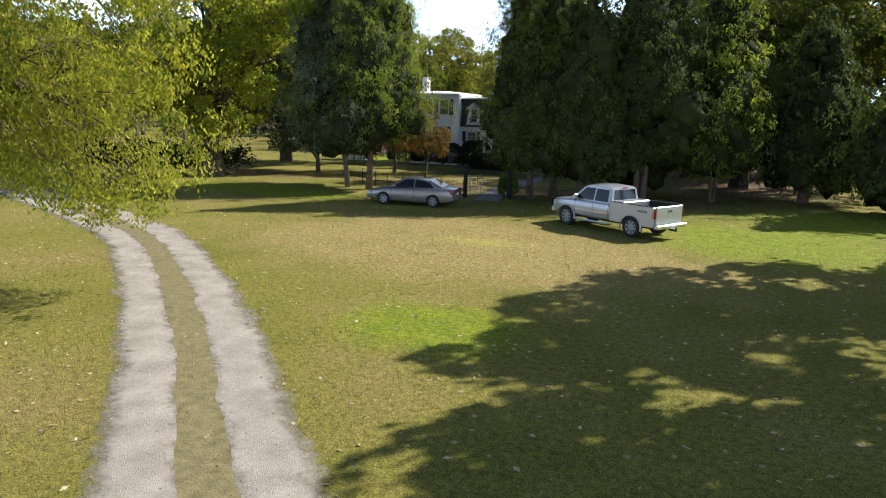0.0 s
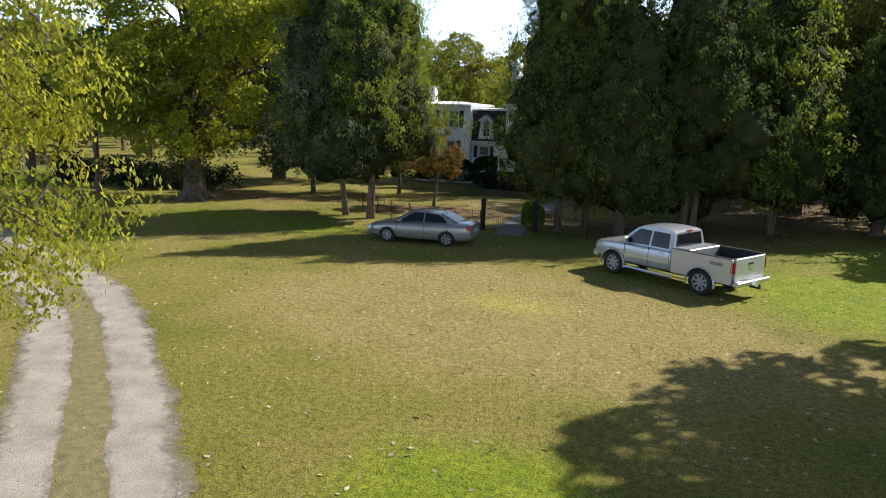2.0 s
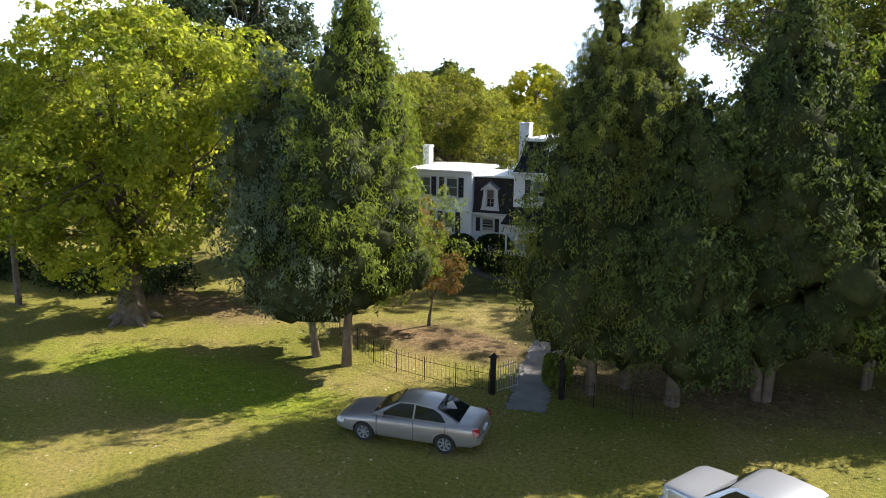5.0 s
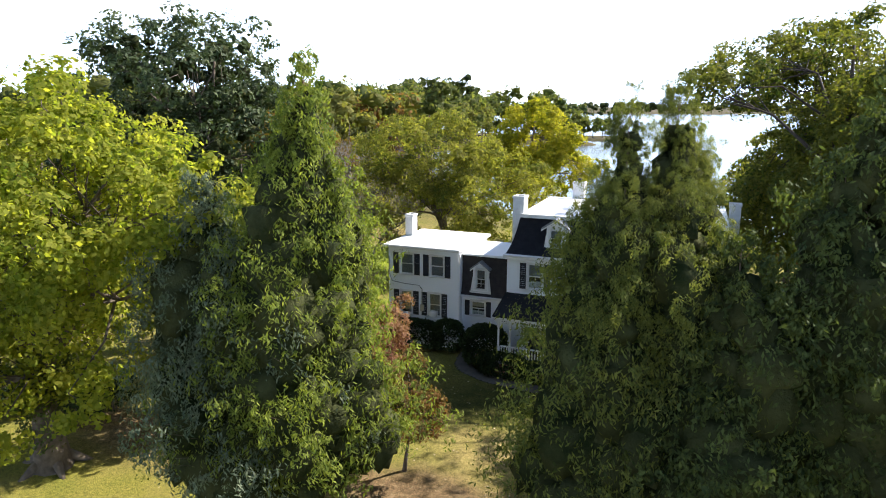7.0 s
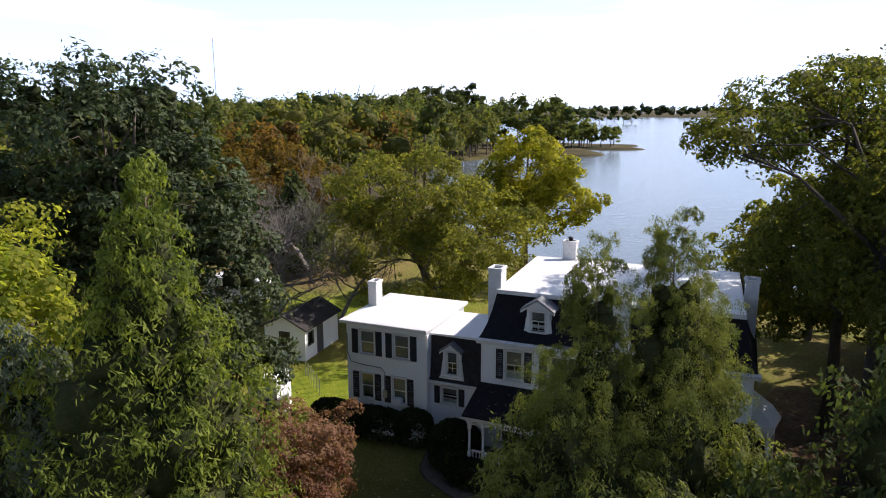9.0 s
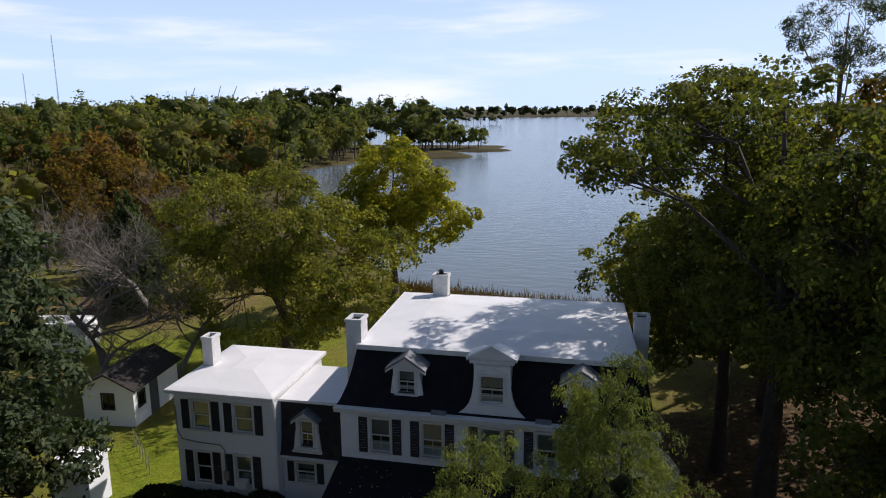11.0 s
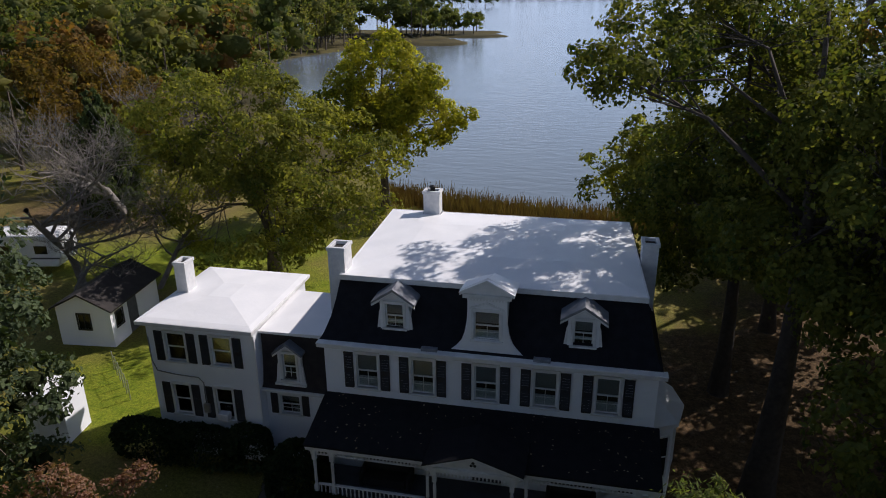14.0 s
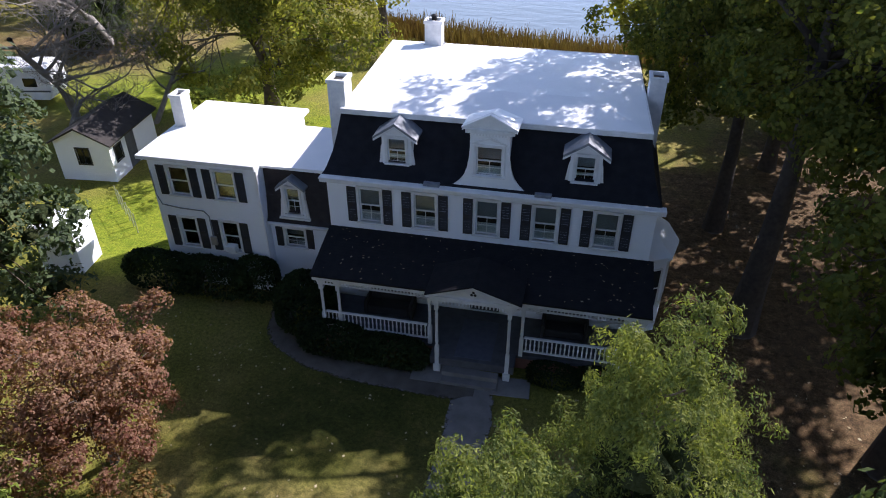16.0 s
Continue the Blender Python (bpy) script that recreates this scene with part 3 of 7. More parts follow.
def lawn_material():
    m, n, l, b = material("autumn_lawn")
    tc = n.new("ShaderNodeTexCoord")

    def noise_at(scale, detail=5, rough=0.6):
        t = n.new("ShaderNodeTexNoise")
        t.inputs["Scale"].default_value, t.inputs["Detail"].default_value, t.inputs["Roughness"].default_value = scale, detail, rough
        l.new(tc.outputs["Object"], t.inputs["Vector"])
        return t.outputs["Fac"]

    def ramp(fac, *stops):
        r = n.new("ShaderNodeValToRGB")
        els = r.color_ramp.elements
        while len(els) < len(stops):
            els.new(0.5)
        for e, (pos, col) in zip(els, stops):
            e.position, e.color = pos, (*col, 1) if len(col) == 3 else col
        l.new(fac, r.inputs["Fac"])
        return r.outputs["Color"]

    def mix(fac, a, c, mode="MIX"):
        x = n.new("ShaderNodeMix")
        x.data_type, x.blend_type = "RGBA", mode
        if isinstance(fac, float):
            x.inputs["Factor"].default_value = fac
        else:
            l.new(fac, x.inputs["Factor"])
        for s, v in (("A", a), ("B", c)):
            if isinstance(v, tuple):
                x.inputs[s].default_value = (*v, 1)
            else:
                l.new(v, x.inputs[s])
        return x.outputs["Result"]

    def patch(x, y, sx, sy, hard=1.0):
        """1 inside an ellipse on the ground, fading outward with a ragged border."""
        mp = n.new("ShaderNodeMapping")
        mp.inputs["Location"].default_value = (-x / sx, -y / sy, 0)
        mp.inputs["Scale"].default_value = (1 / sx, 1 / sy, 0)
        l.new(tc.outputs["Object"], mp.inputs["Vector"])
        ln = n.new("ShaderNodeVectorMath")
        ln.operation = "LENGTH"
        l.new(mp.outputs["Vector"], ln.inputs[0])
        s = n.new("ShaderNodeMath")
        s.operation = "MULTIPLY_ADD"
        s.inputs[1].default_value = 0.9
        l.new(ragged, s.inputs[0])
        l.new(ln.outputs["Value"], s.inputs[2])
        r = n.new("ShaderNodeMapRange")
        r.interpolation_type = "SMOOTHSTEP"
        r.inputs["From Min"].default_value, r.inputs["From Max"].default_value = 1.45, 1.45 - 0.6 / hard
        l.new(s.outputs[0], r.inputs["Value"])
        return r.outputs["Result"]

    ragged = noise_at(0.35, 6)
    grass = ramp(noise_at(0.22, 6), (0.30, (0.125, 0.138, 0.022)), (0.50, (0.185, 0.172, 0.038)), (0.70, (0.235, 0.188, 0.070)))
    dry = ramp(noise_at(0.9, 8, 0.7), (0.30, (0.215, 0.170, 0.062)), (0.52, (0.280, 0.222, 0.092)), (0.75, (0.195, 0.175, 0.048)))
    bright = ramp(noise_at(1.6, 6), (0.3, (0.120, 0.175, 0.012)), (0.7, (0.225, 0.255, 0.024)))
    # darker grass tone that puts the house's shade into the lawn colour
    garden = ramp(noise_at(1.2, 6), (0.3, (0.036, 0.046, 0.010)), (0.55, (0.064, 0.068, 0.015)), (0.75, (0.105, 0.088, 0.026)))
    # brown leaf litter; two of its patches double as painted tree shade
    litter_and_shade = ramp(noise_at(2.2, 8, 0.75), (0.34, (0.075, 0.053, 0.030)), (0.52, (0.165, 0.110, 0.062)), (0.70, (0.275, 0.205, 0.125)))
    col = mix(patch(-9, 24, 13, 7.5), grass, dry)
    col = mix(patch(-12, 27.5, 6.5, 3.0), col, dry)
    for x, y, sx, sy in ((-6.3, 15.0, 3.0, 2.6), (1.0, 31.5, 6.5, 6.5), (6, 39, 9, 7), (-27, 33.5, 9, 3.0), (-33, 62, 8, 6), (-44, 80, 16, 9), (-27, 75, 8, 5)):
        col = mix(patch(x, y, sx, sy), col, bright)
    # painted over the front lawn where the house's shadow lies
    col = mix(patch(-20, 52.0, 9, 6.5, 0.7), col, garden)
    straw = ramp(noise_at(2.6, 7, 0.7), (0.35, (0.27, 0.235, 0.060)), (0.65, (0.37, 0.330, 0.110)))
    col = mix(patch(-9.2, 25.3, 2.8, 1.5, 0.55), col, straw)
    # darker, redder litter for the ground right of the house
    dark_litter = ramp(noise_at(2.2, 8, 0.75), (0.34, (0.048, 0.031, 0.018)), (0.52, (0.110, 0.070, 0.038)), (0.70, (0.205, 0.145, 0.085)))
    col = mix(patch(-2, 62, 9, 22), col, dark_litter)
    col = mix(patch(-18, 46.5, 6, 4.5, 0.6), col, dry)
    col = mix(patch(-19.5, 42, 8.5, 3.2, 0.8), col, litter_and_shade)
    col = mix(patch(-8, 42, 9, 4.5, 0.8), col, litter_and_shade)
    # patch widened over the back lawn to darken it like tree shade
    col = mix(patch(-56, 86, 19, 12, 0.7), col, litter_and_shade)
    col = mix(patch(-6, 66, 10, 12), col, dark_litter)
    col = mix(patch(1, 76, 10, 10), col, dark_litter)
    # brown patch in place of the shade behind the oak
    col = mix(patch(-34, 41.5, 10, 3.4, 0.7), col, litter_and_shade)
    marsh = ramp(noise_at(0.05, 6), (0.35, (0.045, 0.040, 0.018)), (0.6, (0.085, 0.072, 0.030)), (0.75, (0.11, 0.105, 0.035)))
    sep = n.new("ShaderNodeSeparateXYZ")
    l.new(tc.outputs["Object"], sep.inputs["Vector"])
    beyond = n.new("ShaderNodeMapRange")
    beyond.inputs["From Min"].default_value, beyond.inputs["From Max"].default_value = 93, 112
    l.new(sep.outputs["Y"], beyond.inputs["Value"])
    col = mix(beyond.outputs["Result"], col, marsh)
    speck = ramp(noise_at(28.0, 4, 0.75), (0.36, (0.48, 0.47, 0.42)), (0.50, (1.0, 1.0, 1.0)), (0.64, (1.62, 1.56, 1.36)))
    col = mix(0.85, col, speck, "MULTIPLY")
    tuft = ramp(noise_at(7.0, 4, 0.7), (0.36, (0.58, 0.62, 0.52)), (0.62, (1.28, 1.24, 1.18)))
    col = mix(0.9, col, tuft, "MULTIPLY")
    l.new(col, b.inputs["Base Color"])
    b.inputs["Roughness"].default_value, b.inputs["Specular IOR Level"].default_value = 0.95, 0.15
    u = n.new("ShaderNodeBump")
    u.inputs["Strength"].default_value, u.inputs["Distance"].default_value = 0.8, 0.05
    l.new(noise_at(22.0, 5, 0.8), u.inputs["Height"])
    l.new(u.outputs["Normal"], b.inputs["Normal"])
    return m


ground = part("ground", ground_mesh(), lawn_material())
tagged(ground, "dry autumn lawn with green and tan patches", "lawn", kind="structure")


def water_material():
    m, n, l, b = material("grey_blue_river")
    tc = n.new("ShaderNodeTexCoord")
    mp = n.new("ShaderNodeMapping")
    mp.inputs["Scale"].default_value = (0.8, 1.7, 1)
    mp.inputs["Rotation"].default_value = (0, 0, 0.25)
    l.new(tc.outputs["Object"], mp.inputs["Vector"])
    a = n.new("ShaderNodeTexNoise")
    a.inputs["Scale"].default_value, a.inputs["Detail"].default_value = 0.55, 5
    l.new(mp.outputs["Vector"], a.inputs["Vector"])
    u = n.new("ShaderNodeBump")
    u.inputs["Strength"].default_value, u.inputs["Distance"].default_value = 0.30, 0.25
    l.new(a.outputs["Fac"], u.inputs["Height"])
    l.new(u.outputs["Normal"], b.inputs["Normal"])
    b.inputs["Base Color"].default_value = (0.120, 0.150, 0.175, 1)
    b.inputs["Roughness"].default_value, b.inputs["IOR"].default_value = 0.16, 1.33
    return m


water = part("water", Geo().add([(-5000, 80, -0.75), (5000, 80, -0.75), (5000, 5000, -0.75), (-5000, 5000, -0.75)], [(0, 1, 2, 3)]), water_material())
tagged(water, "calm grey-blue tidal river with small ripples", "river", kind="structure")


def line_at(pts, s):
    """A smooth curve through some points, at s from 0 to 1."""
    n = len(pts) - 1
    k = min(int(s * n), n - 1)
    f = s * n - k
    p = [Vector((*pts[min(max(k + j, 0), n)], 0)) for j in (-1, 0, 1, 2)]
    return 0.5 * ((2 * p[1]) + (p[2] - p[0]) * f + (2 * p[0] - 5 * p[1] + 4 * p[2] - p[3]) * f * f + (3 * p[1] - p[0] - 3 * p[2] + p[3]) * f ** 3)


def strip_mesh(name, pts, half, z, steps=160, across=9, offset=0.0, wobble=0.0):
    me = bpy.data.meshes.new(name)
    vs, cs = [], []
    for i in range(steps + 1):
        s = i / steps
        p = line_at(pts, s)
        d = (line_at(pts, min(s + 0.004, 1)) - line_at(pts, max(s - 0.004, 0))).normalized()
        nrm = Vector((-d.y, d.x, 0))
        for j in range(across):
            c = 2 * j / (across - 1) - 1
            vs.append(p + nrm * (offset + c * (half + wobble * noise.noise(Vector((i * 0.21, offset, c))))) + Vector((0, 0, z + 0.02 * (1 - c * c))))
            cs.append(abs(c))
    fs = [(i * across + j, i * across + j + 1, (i + 1) * across + j + 1, (i + 1) * across + j) for i in range(steps) for j in range(across - 1)]
    me.from_pydata([tuple(v) for v in vs], [], fs)
    at = me.attributes.new("side", "FLOAT", "POINT")
    at.data.foreach_set("value", cs)
    return me


def worn_edges(mat, start=0.55, scale=5.0, width=0.3):
    """Lets a strip break up into the lawn toward its sides."""
    n, l = mat.node_tree.nodes, mat.node_tree.links
    a = n.new("ShaderNodeAttribute")
    a.attribute_name = "side"
    tc = n.new("ShaderNodeTexCoord")
    t = n.new("ShaderNodeTexNoise")
    t.inputs["Scale"].default_value, t.inputs["Detail"].default_value, t.inputs["Roughness"].default_value = scale, 8, 0.75
    l.new(tc.outputs["Object"], t.inputs["Vector"])
    s = n.new("ShaderNodeMath")
    s.operation = "MULTIPLY_ADD"
    s.inputs[1].default_value, s.inputs[2].default_value = 1.3, -0.65
    l.new(t.outputs["Fac"], s.inputs[0])
    q = n.new("ShaderNodeMath")
    q.operation = "ADD"
    l.new(a.outputs["Fac"], q.inputs[0])
    l.new(s.outputs[0], q.inputs[1])
    r = n.new("ShaderNodeMapRange")
    r.inputs["From Min"].default_value, r.inputs["From Max"].default_value = start, start + width
    l.new(q.outputs[0], r.inputs["Value"])
    tr = n.new("ShaderNodeBsdfTransparent")
    mix = n.new("ShaderNodeMixShader")
    l.new(r.outputs["Result"], mix.inputs["Fac"])
    l.new(n["Principled BSDF"].outputs["BSDF"], mix.inputs[1])
    l.new(tr.outputs["BSDF"], mix.inputs[2])
    l.new(mix.outputs["Shader"], n["Material Output"].inputs["Surface"])
    return mat


GRAVEL = worn_edges(paint("pale_gravel", (0.19, 0.165, 0.13), (0.40, 0.36, 0.305), 1.3, 0.95, 0.9, 55.0, fine=0.8), 0.48, 2.0, 0.5)
VERGE = worn_edges(paint("trodden_brown_grass", (0.085, 0.080, 0.028), (0.235, 0.190, 0.085), 5.0, 0.95, 0.9, 30.0, fine=0.9), 0.2, 1.3, 0.6)
DRIVE = [(9, -8), (1.2, 1.2), (-5.6, 7.1), (-10.3, 11.5), (-15.4, 15.7), (-20.2, 19.1), (-24.4, 21.0), (-29.2, 22.8), (-35, 24.6), (-48, 28)]
drive = thing("driveway")
tagged(drive, "curving two-track gravel drive across the lawn", "driveway", kind="structure")
part("wheel_track", strip_mesh("wheel_track", DRIVE, 0.72, 0.012, 260, offset=0.86, wobble=0.20), GRAVEL, drive)
part("wheel_track", strip_mesh("wheel_track", DRIVE, 0.74, 0.012, 260, offset=-0.80, wobble=0.20), GRAVEL, drive)
part("verge", strip_mesh("verge", DRIVE, 2.0, 0.004, 200, wobble=0.2), VERGE, drive, "trodden brown grass strip")

WALK_CURVE = [(-13.7, 36.6), (-14.2, 39.0), (-14.9, 43), (-15.2, 47), (-15.0, 51.4), (-15.3, 54.6)]
garden_walk = part("garden_walk", strip_mesh("garden_walk", WALK_CURVE, 0.78, 0.012, 90, wobble=0.14), worn_edges(paint("mossy_concrete", (0.13, 0.12, 0.11), (0.27, 0.25, 0.23), 1.6, 0.95, 0.5, 30.0), 0.85, 4.0))
tagged(garden_walk, "worn concrete walk from gate to porch", "path", kind="structure")
SIDE_CURVE = [(-15.2, 54.2), (-18.0, 54.1), (-21.2, 54.3), (-23.3, 55.2), (-24.0, 56.6), (-24.2, 58.0)]
side_walk = part("side_walk", strip_mesh("side_walk", SIDE_CURVE, 0.55, 0.016, 60, wobble=0.08), worn_edges(paint("earth_path", (0.07, 0.06, 0.05), (0.15, 0.13, 0.105), 2.0, 0.95, 0.5), 0.8, 6.0))
tagged(side_walk, "earth side path curving round the bushes", "path", kind="structure")
SLAB = paint("stained_slab", (0.14, 0.13, 0.12), (0.27, 0.25, 0.23), 1.6, 0.95, 0.5, 30.0)
for k, (x, y, a) in enumerate(((-17.0, 54.75, 4), (-15.55, 54.85, -2), (-13.95, 54.75, 5))):
    g = Geo().box(-0.72, -0.48, 0, 0.72, 0.48, 0.045)
    paver = part("paving_slab", g, SLAB, None, bevel=0.012)
    paver.matrix_world = pose(x, y, 0.03, 0, 0, a)
    tagged(paver, "pale worn concrete slab before the porch steps", "paving slab", "slabs by the steps")


# ---- house ----
HOUSE_AT, HOUSE_TURN = (-16.0, 58.0, 0.0), 3.0
house = thing("house", HOUSE_AT, HOUSE_TURN)
tagged(house, "white two-storey house with black mansard roof, dormers and porch", "house")


def holed_wall(g, u0, u1, z0, z1, v0, v1, holes):
    """A wall along u, as thick as v0 to v1, with rectangular openings (u0, u1, z0, z1), in one piece."""
    us = sorted({u0, u1, *[h[0] for h in holes], *[h[1] for h in holes]})
    zs = sorted({z0, z1, *[h[2] for h in holes], *[h[3] for h in holes]})
    us, zs = [u for u in us if u0 <= u <= u1], [z for z in zs if z0 <= z <= z1]

    def solid(i, k):
        if not (0 <= i < len(us) - 1 and 0 <= k < len(zs) - 1):
            return False
        a, b = (us[i] + us[i + 1]) / 2, (zs[k] + zs[k + 1]) / 2
        return not any(h[0] < a < h[1] and h[2] < b < h[3] for h in holes)

    nz = len(zs)
    vs = [(u, v, z) for v in (v0, v1) for u in us for z in zs]
    m = len(us) * nz
    fs = []
    for i in range(len(us) - 1):
        for k in range(nz - 1):
            if not solid(i, k):
                continue
            a, b, c, d = i * nz + k, (i + 1) * nz + k, (i + 1) * nz + k + 1, i * nz + k + 1
            fs += [(a, b, c, d), (m + d, m + c, m + b, m + a)]
            for p, q, ok in ((a, b, solid(i, k - 1)), (b, c, solid(i + 1, k)), (c, d, solid(i, k + 1)), (d, a, solid(i - 1, k))):
                if not ok:
                    fs.append((q, p, m + p, m + q))
    g.add(vs, fs)


def sash_window(u, z0, z1, w, v, blind=0.5, lower_grid=True, name="window"):
    """A sash window in an opening: casing, sill, rails, panes, and a blind behind."""
    a, b, m = u - w / 2, u + w / 2, (z0 + z1) / 2
    g = Geo()
    c = 0.10
    g.box(a - c, v - 0.045, z0, a, v + 0.06, z1).box(b, v - 0.045, z0, b + c, v + 0.06, z1)
    g.box(a - c, v - 0.05, z1, b + c, v + 0.06, z1 + 0.12)
    win = part(name, g, TRIM, house, "white painted window casing", bevel=0.008)
    part("sill", Geo().box(a - c - 0.04, v - 0.10, z0 - 0.07, b + c + 0.04, v + 0.08, z0), TRIM, win, bevel=0.01)
    s = Geo()
    t = 0.045
    for y, lo, hi in ((v + 0.05, m - 0.02, z1), (v + 0.09, z0, m + 0.02)):
        s.box(a, y, lo, a + t, y + 0.035, hi).box(b - t, y, lo, b, y + 0.035, hi).box(a + t, y, hi - t, b - t, y + 0.035, hi).box(a + t, y, lo, b - t, y + 0.035, lo + t)
    if lower_grid:
        s.box(u - 0.010, v + 0.095, z0 + t, u + 0.010, v + 0.12, m - t)
    if lower_grid:
        s.box(a + t, v + 0.095, (z0 + m) / 2 - 0.008, u - 0.010, v + 0.12, (z0 + m) / 2 + 0.01).box(u + 0.010, v + 0.095, (z0 + m) / 2 - 0.008, b - t, v + 0.12, (z0 + m) / 2 + 0.01)
    part("sash", s, TRIM, win)
    for y, lo, hi in ((v + 0.066, m, z1), (v + 0.106, z0, m)):
        part("pane", Geo().box(a + t, y, lo + t, b - t, y + 0.006, hi - t), GLASS, win).visible_shadow = False
    part("blind", Geo().box(a, v + 0.15, z1 - (z1 - z0) * blind, b, v + 0.16, z1), BLIND, win, "drawn roller blind")
    if blind < 0.7:
        part("curtain", Geo().box(a, v + 0.17, z0, b, v + 0.175, z0 + (z1 - z0) * 0.30), LACE, win, "lace half curtain")
    # added shallow box: dark as an unlit room, and stops sun from behind
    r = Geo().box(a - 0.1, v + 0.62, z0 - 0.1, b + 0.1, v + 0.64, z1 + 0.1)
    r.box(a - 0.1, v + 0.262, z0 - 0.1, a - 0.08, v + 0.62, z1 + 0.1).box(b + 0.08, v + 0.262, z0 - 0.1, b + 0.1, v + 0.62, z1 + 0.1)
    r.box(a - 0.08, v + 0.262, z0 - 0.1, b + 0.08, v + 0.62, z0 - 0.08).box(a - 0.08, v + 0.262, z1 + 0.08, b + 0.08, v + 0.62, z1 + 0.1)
    part("dark_backing", r, DARK_FILL, win)
    return win


def shutter_pair(u, z0, z1, w, v, sw=0.36):
    for a in (u - w / 2 - 0.12 - sw, u + w / 2 + 0.12):
        g = Geo().box(a, v - 0.05, z0 - 0.03, a + 0.05, v - 0.012, z1 + 0.06).box(a + sw - 0.05, v - 0.05, z0 - 0.03, a + sw, v - 0.012, z1 + 0.06)
        m = (z0 + z1) / 2
        for lo, hi in ((z0 - 0.03, z0 + 0.06), (m - 0.10, m + 0.10), (z1 - 0.06, z1 + 0.06)):
            g.box(a + 0.05, v - 0.048, lo, a + sw - 0.05, v - 0.012, hi)
        n = 12
        for k in range(n):
            z = z0 + 0.06 + (z1 - z0 - 0.09) * k / n
            if abs(z - m) > 0.06:
                g.add([(a + 0.05, v - 0.046, z), (a + sw - 0.05, v - 0.046, z), (a + sw - 0.05, v - 0.016, z + 0.09), (a + 0.05, v - 0.016, z + 0.09)], [(0, 1, 2, 3)])
        part("shutter", g, SHUTTER, house, "black louvred shutter")


WIN_U = (-4.23, -2.07, 0.29, 2.45, 4.64)
GROUND_U = (-4.3, -2.2, 2.6, 4.7)
WZ0, WZ1, WW = 4.45, 5.88, 0.82
holes = [(u - WW / 2, u + WW / 2, WZ0, WZ1) for u in WIN_U] + [(u - 0.45, u + 0.45, 1.25, 2.95) for u in GROUND_U] + [(-0.25, 0.95, 0.75, 3.0)]
g = Geo()
holed_wall(g, -5.9, 6.3, 0.0, 6.2, 0.0, 0.25, holes)
part("front_wall", g, SIDING, house, "white clapboard wall")
g = Geo()
prof = [(0.0, 6.45), (0.22, 6.62), (0.62, 7.05), (0.95, 7.6), (1.18, 8.1), (1.32, 8.4)]
g.box(-5.9, 0.25, 0.0, -5.65, 10.3, 6.2).box(6.05, 0.25, 0.0, 6.3, 10.3, 6.2).box(-5.65, 10.05, 0, 6.05, 10.3, 6.2)
part("side_wall", g, SIDING, house, "white clapboard side and back walls")

# mansard slopes on all four sides, steeper at the ends
g = Geo()
levels = [(-0.12, 6.42)] + prof
vs = []
for a, z in levels:
    u0, u1, v0, v1 = -5.98 + 0.33 * a, 6.36 - 0.42 * a, a, 10.3 - 0.62 * a
    vs += [(u0, v0, z), (u1, v0, z), (u1 - 0.16 * a, v1, z), (u0, v1, z)]
fs = [(4 * i + j, 4 * i + (j + 1) % 4, 4 * i + 4 + (j + 1) % 4, 4 * i + 4 + j) for i in range(len(levels) - 1) for j in range(4)]
g.add(vs, fs + [(3, 2, 1, 0), (len(vs) - 4, len(vs) - 3, len(vs) - 2, len(vs) - 1)])
part("mansard", g, SHINGLE, house, "black shingled mansard slopes")
for u in (-5.95, 6.25):
    part("side_eave", Geo().box(u - 0.06, 0.06, 6.345, u + 0.14, 10.3, 6.415), TRIM, house, "white eave board", bevel=0.012)
for v0, v1 in ((-0.36, 0.0), (10.3, 10.66)):
    part("cornice", Geo().box(-6.05, v0, 6.2, 6.55, v1, 6.34), TRIM, house, "peeling white cornice", bevel=0.015)
part("eave_gutter", Geo().box(-6.05, -0.42, 6.342, 6.55, -0.05, 6.42), TRIM, house, "peeling white box gutter", bevel=0.015)
# flat upper roof, slightly raised in the middle
zf = 8.47
g = Geo()
rim = [(-5.46, 1.18), (5.76, 1.18), (5.40, 9.45), (-5.74, 9.45)]
g.add([(u, v, zf + 0.10) for u, v in rim] + [(-3.6, 3.6, zf + 0.28), (3.6, 3.6, zf + 0.28), (3.5, 7.2, zf + 0.28), (-3.6, 7.2, zf + 0.28)],
      [(0, 1, 5, 4), (1, 2, 6, 5), (2, 3, 7, 6), (3, 0, 4, 7), (4, 5, 6, 7)])
part("upper_roof", g, MEMBRANE, house, "white coated low roof")
g = Geo()
out = [(-5.53, 1.10), (5.83, 1.10), (5.47, 9.53), (-5.81, 9.53)]
ring = [(u, v, z) for z in (zf - 0.10, zf + 0.11) for u, v in out] + [(u, v, z) for z in (zf - 0.10, zf + 0.11) for u, v in rim]
g.add(ring, [q for j in range(4) for q in ((j, (j + 1) % 4, 4 + (j + 1) % 4, 4 + j), (8 + j, 12 + j, 12 + (j + 1) % 4, 8 + (j + 1) % 4), (4 + j, 4 + (j + 1) % 4, 12 + (j + 1) % 4, 12 + j), (j, 8 + j, 8 + (j + 1) % 4, (j + 1) % 4))])
part("roof_edge", g, TRIM, house, "white roof edge board", bevel=0.012)
for u in WIN_U:
    sash_window(u, WZ0, WZ1, WW, 0.0, 0.5)
    shutter_pair(u, WZ0, WZ1, WW, 0.0)
for u in GROUND_U:
    sash_window(u, 1.25, 2.95, 0.9, 0.0, 0.4, name="porch_window")


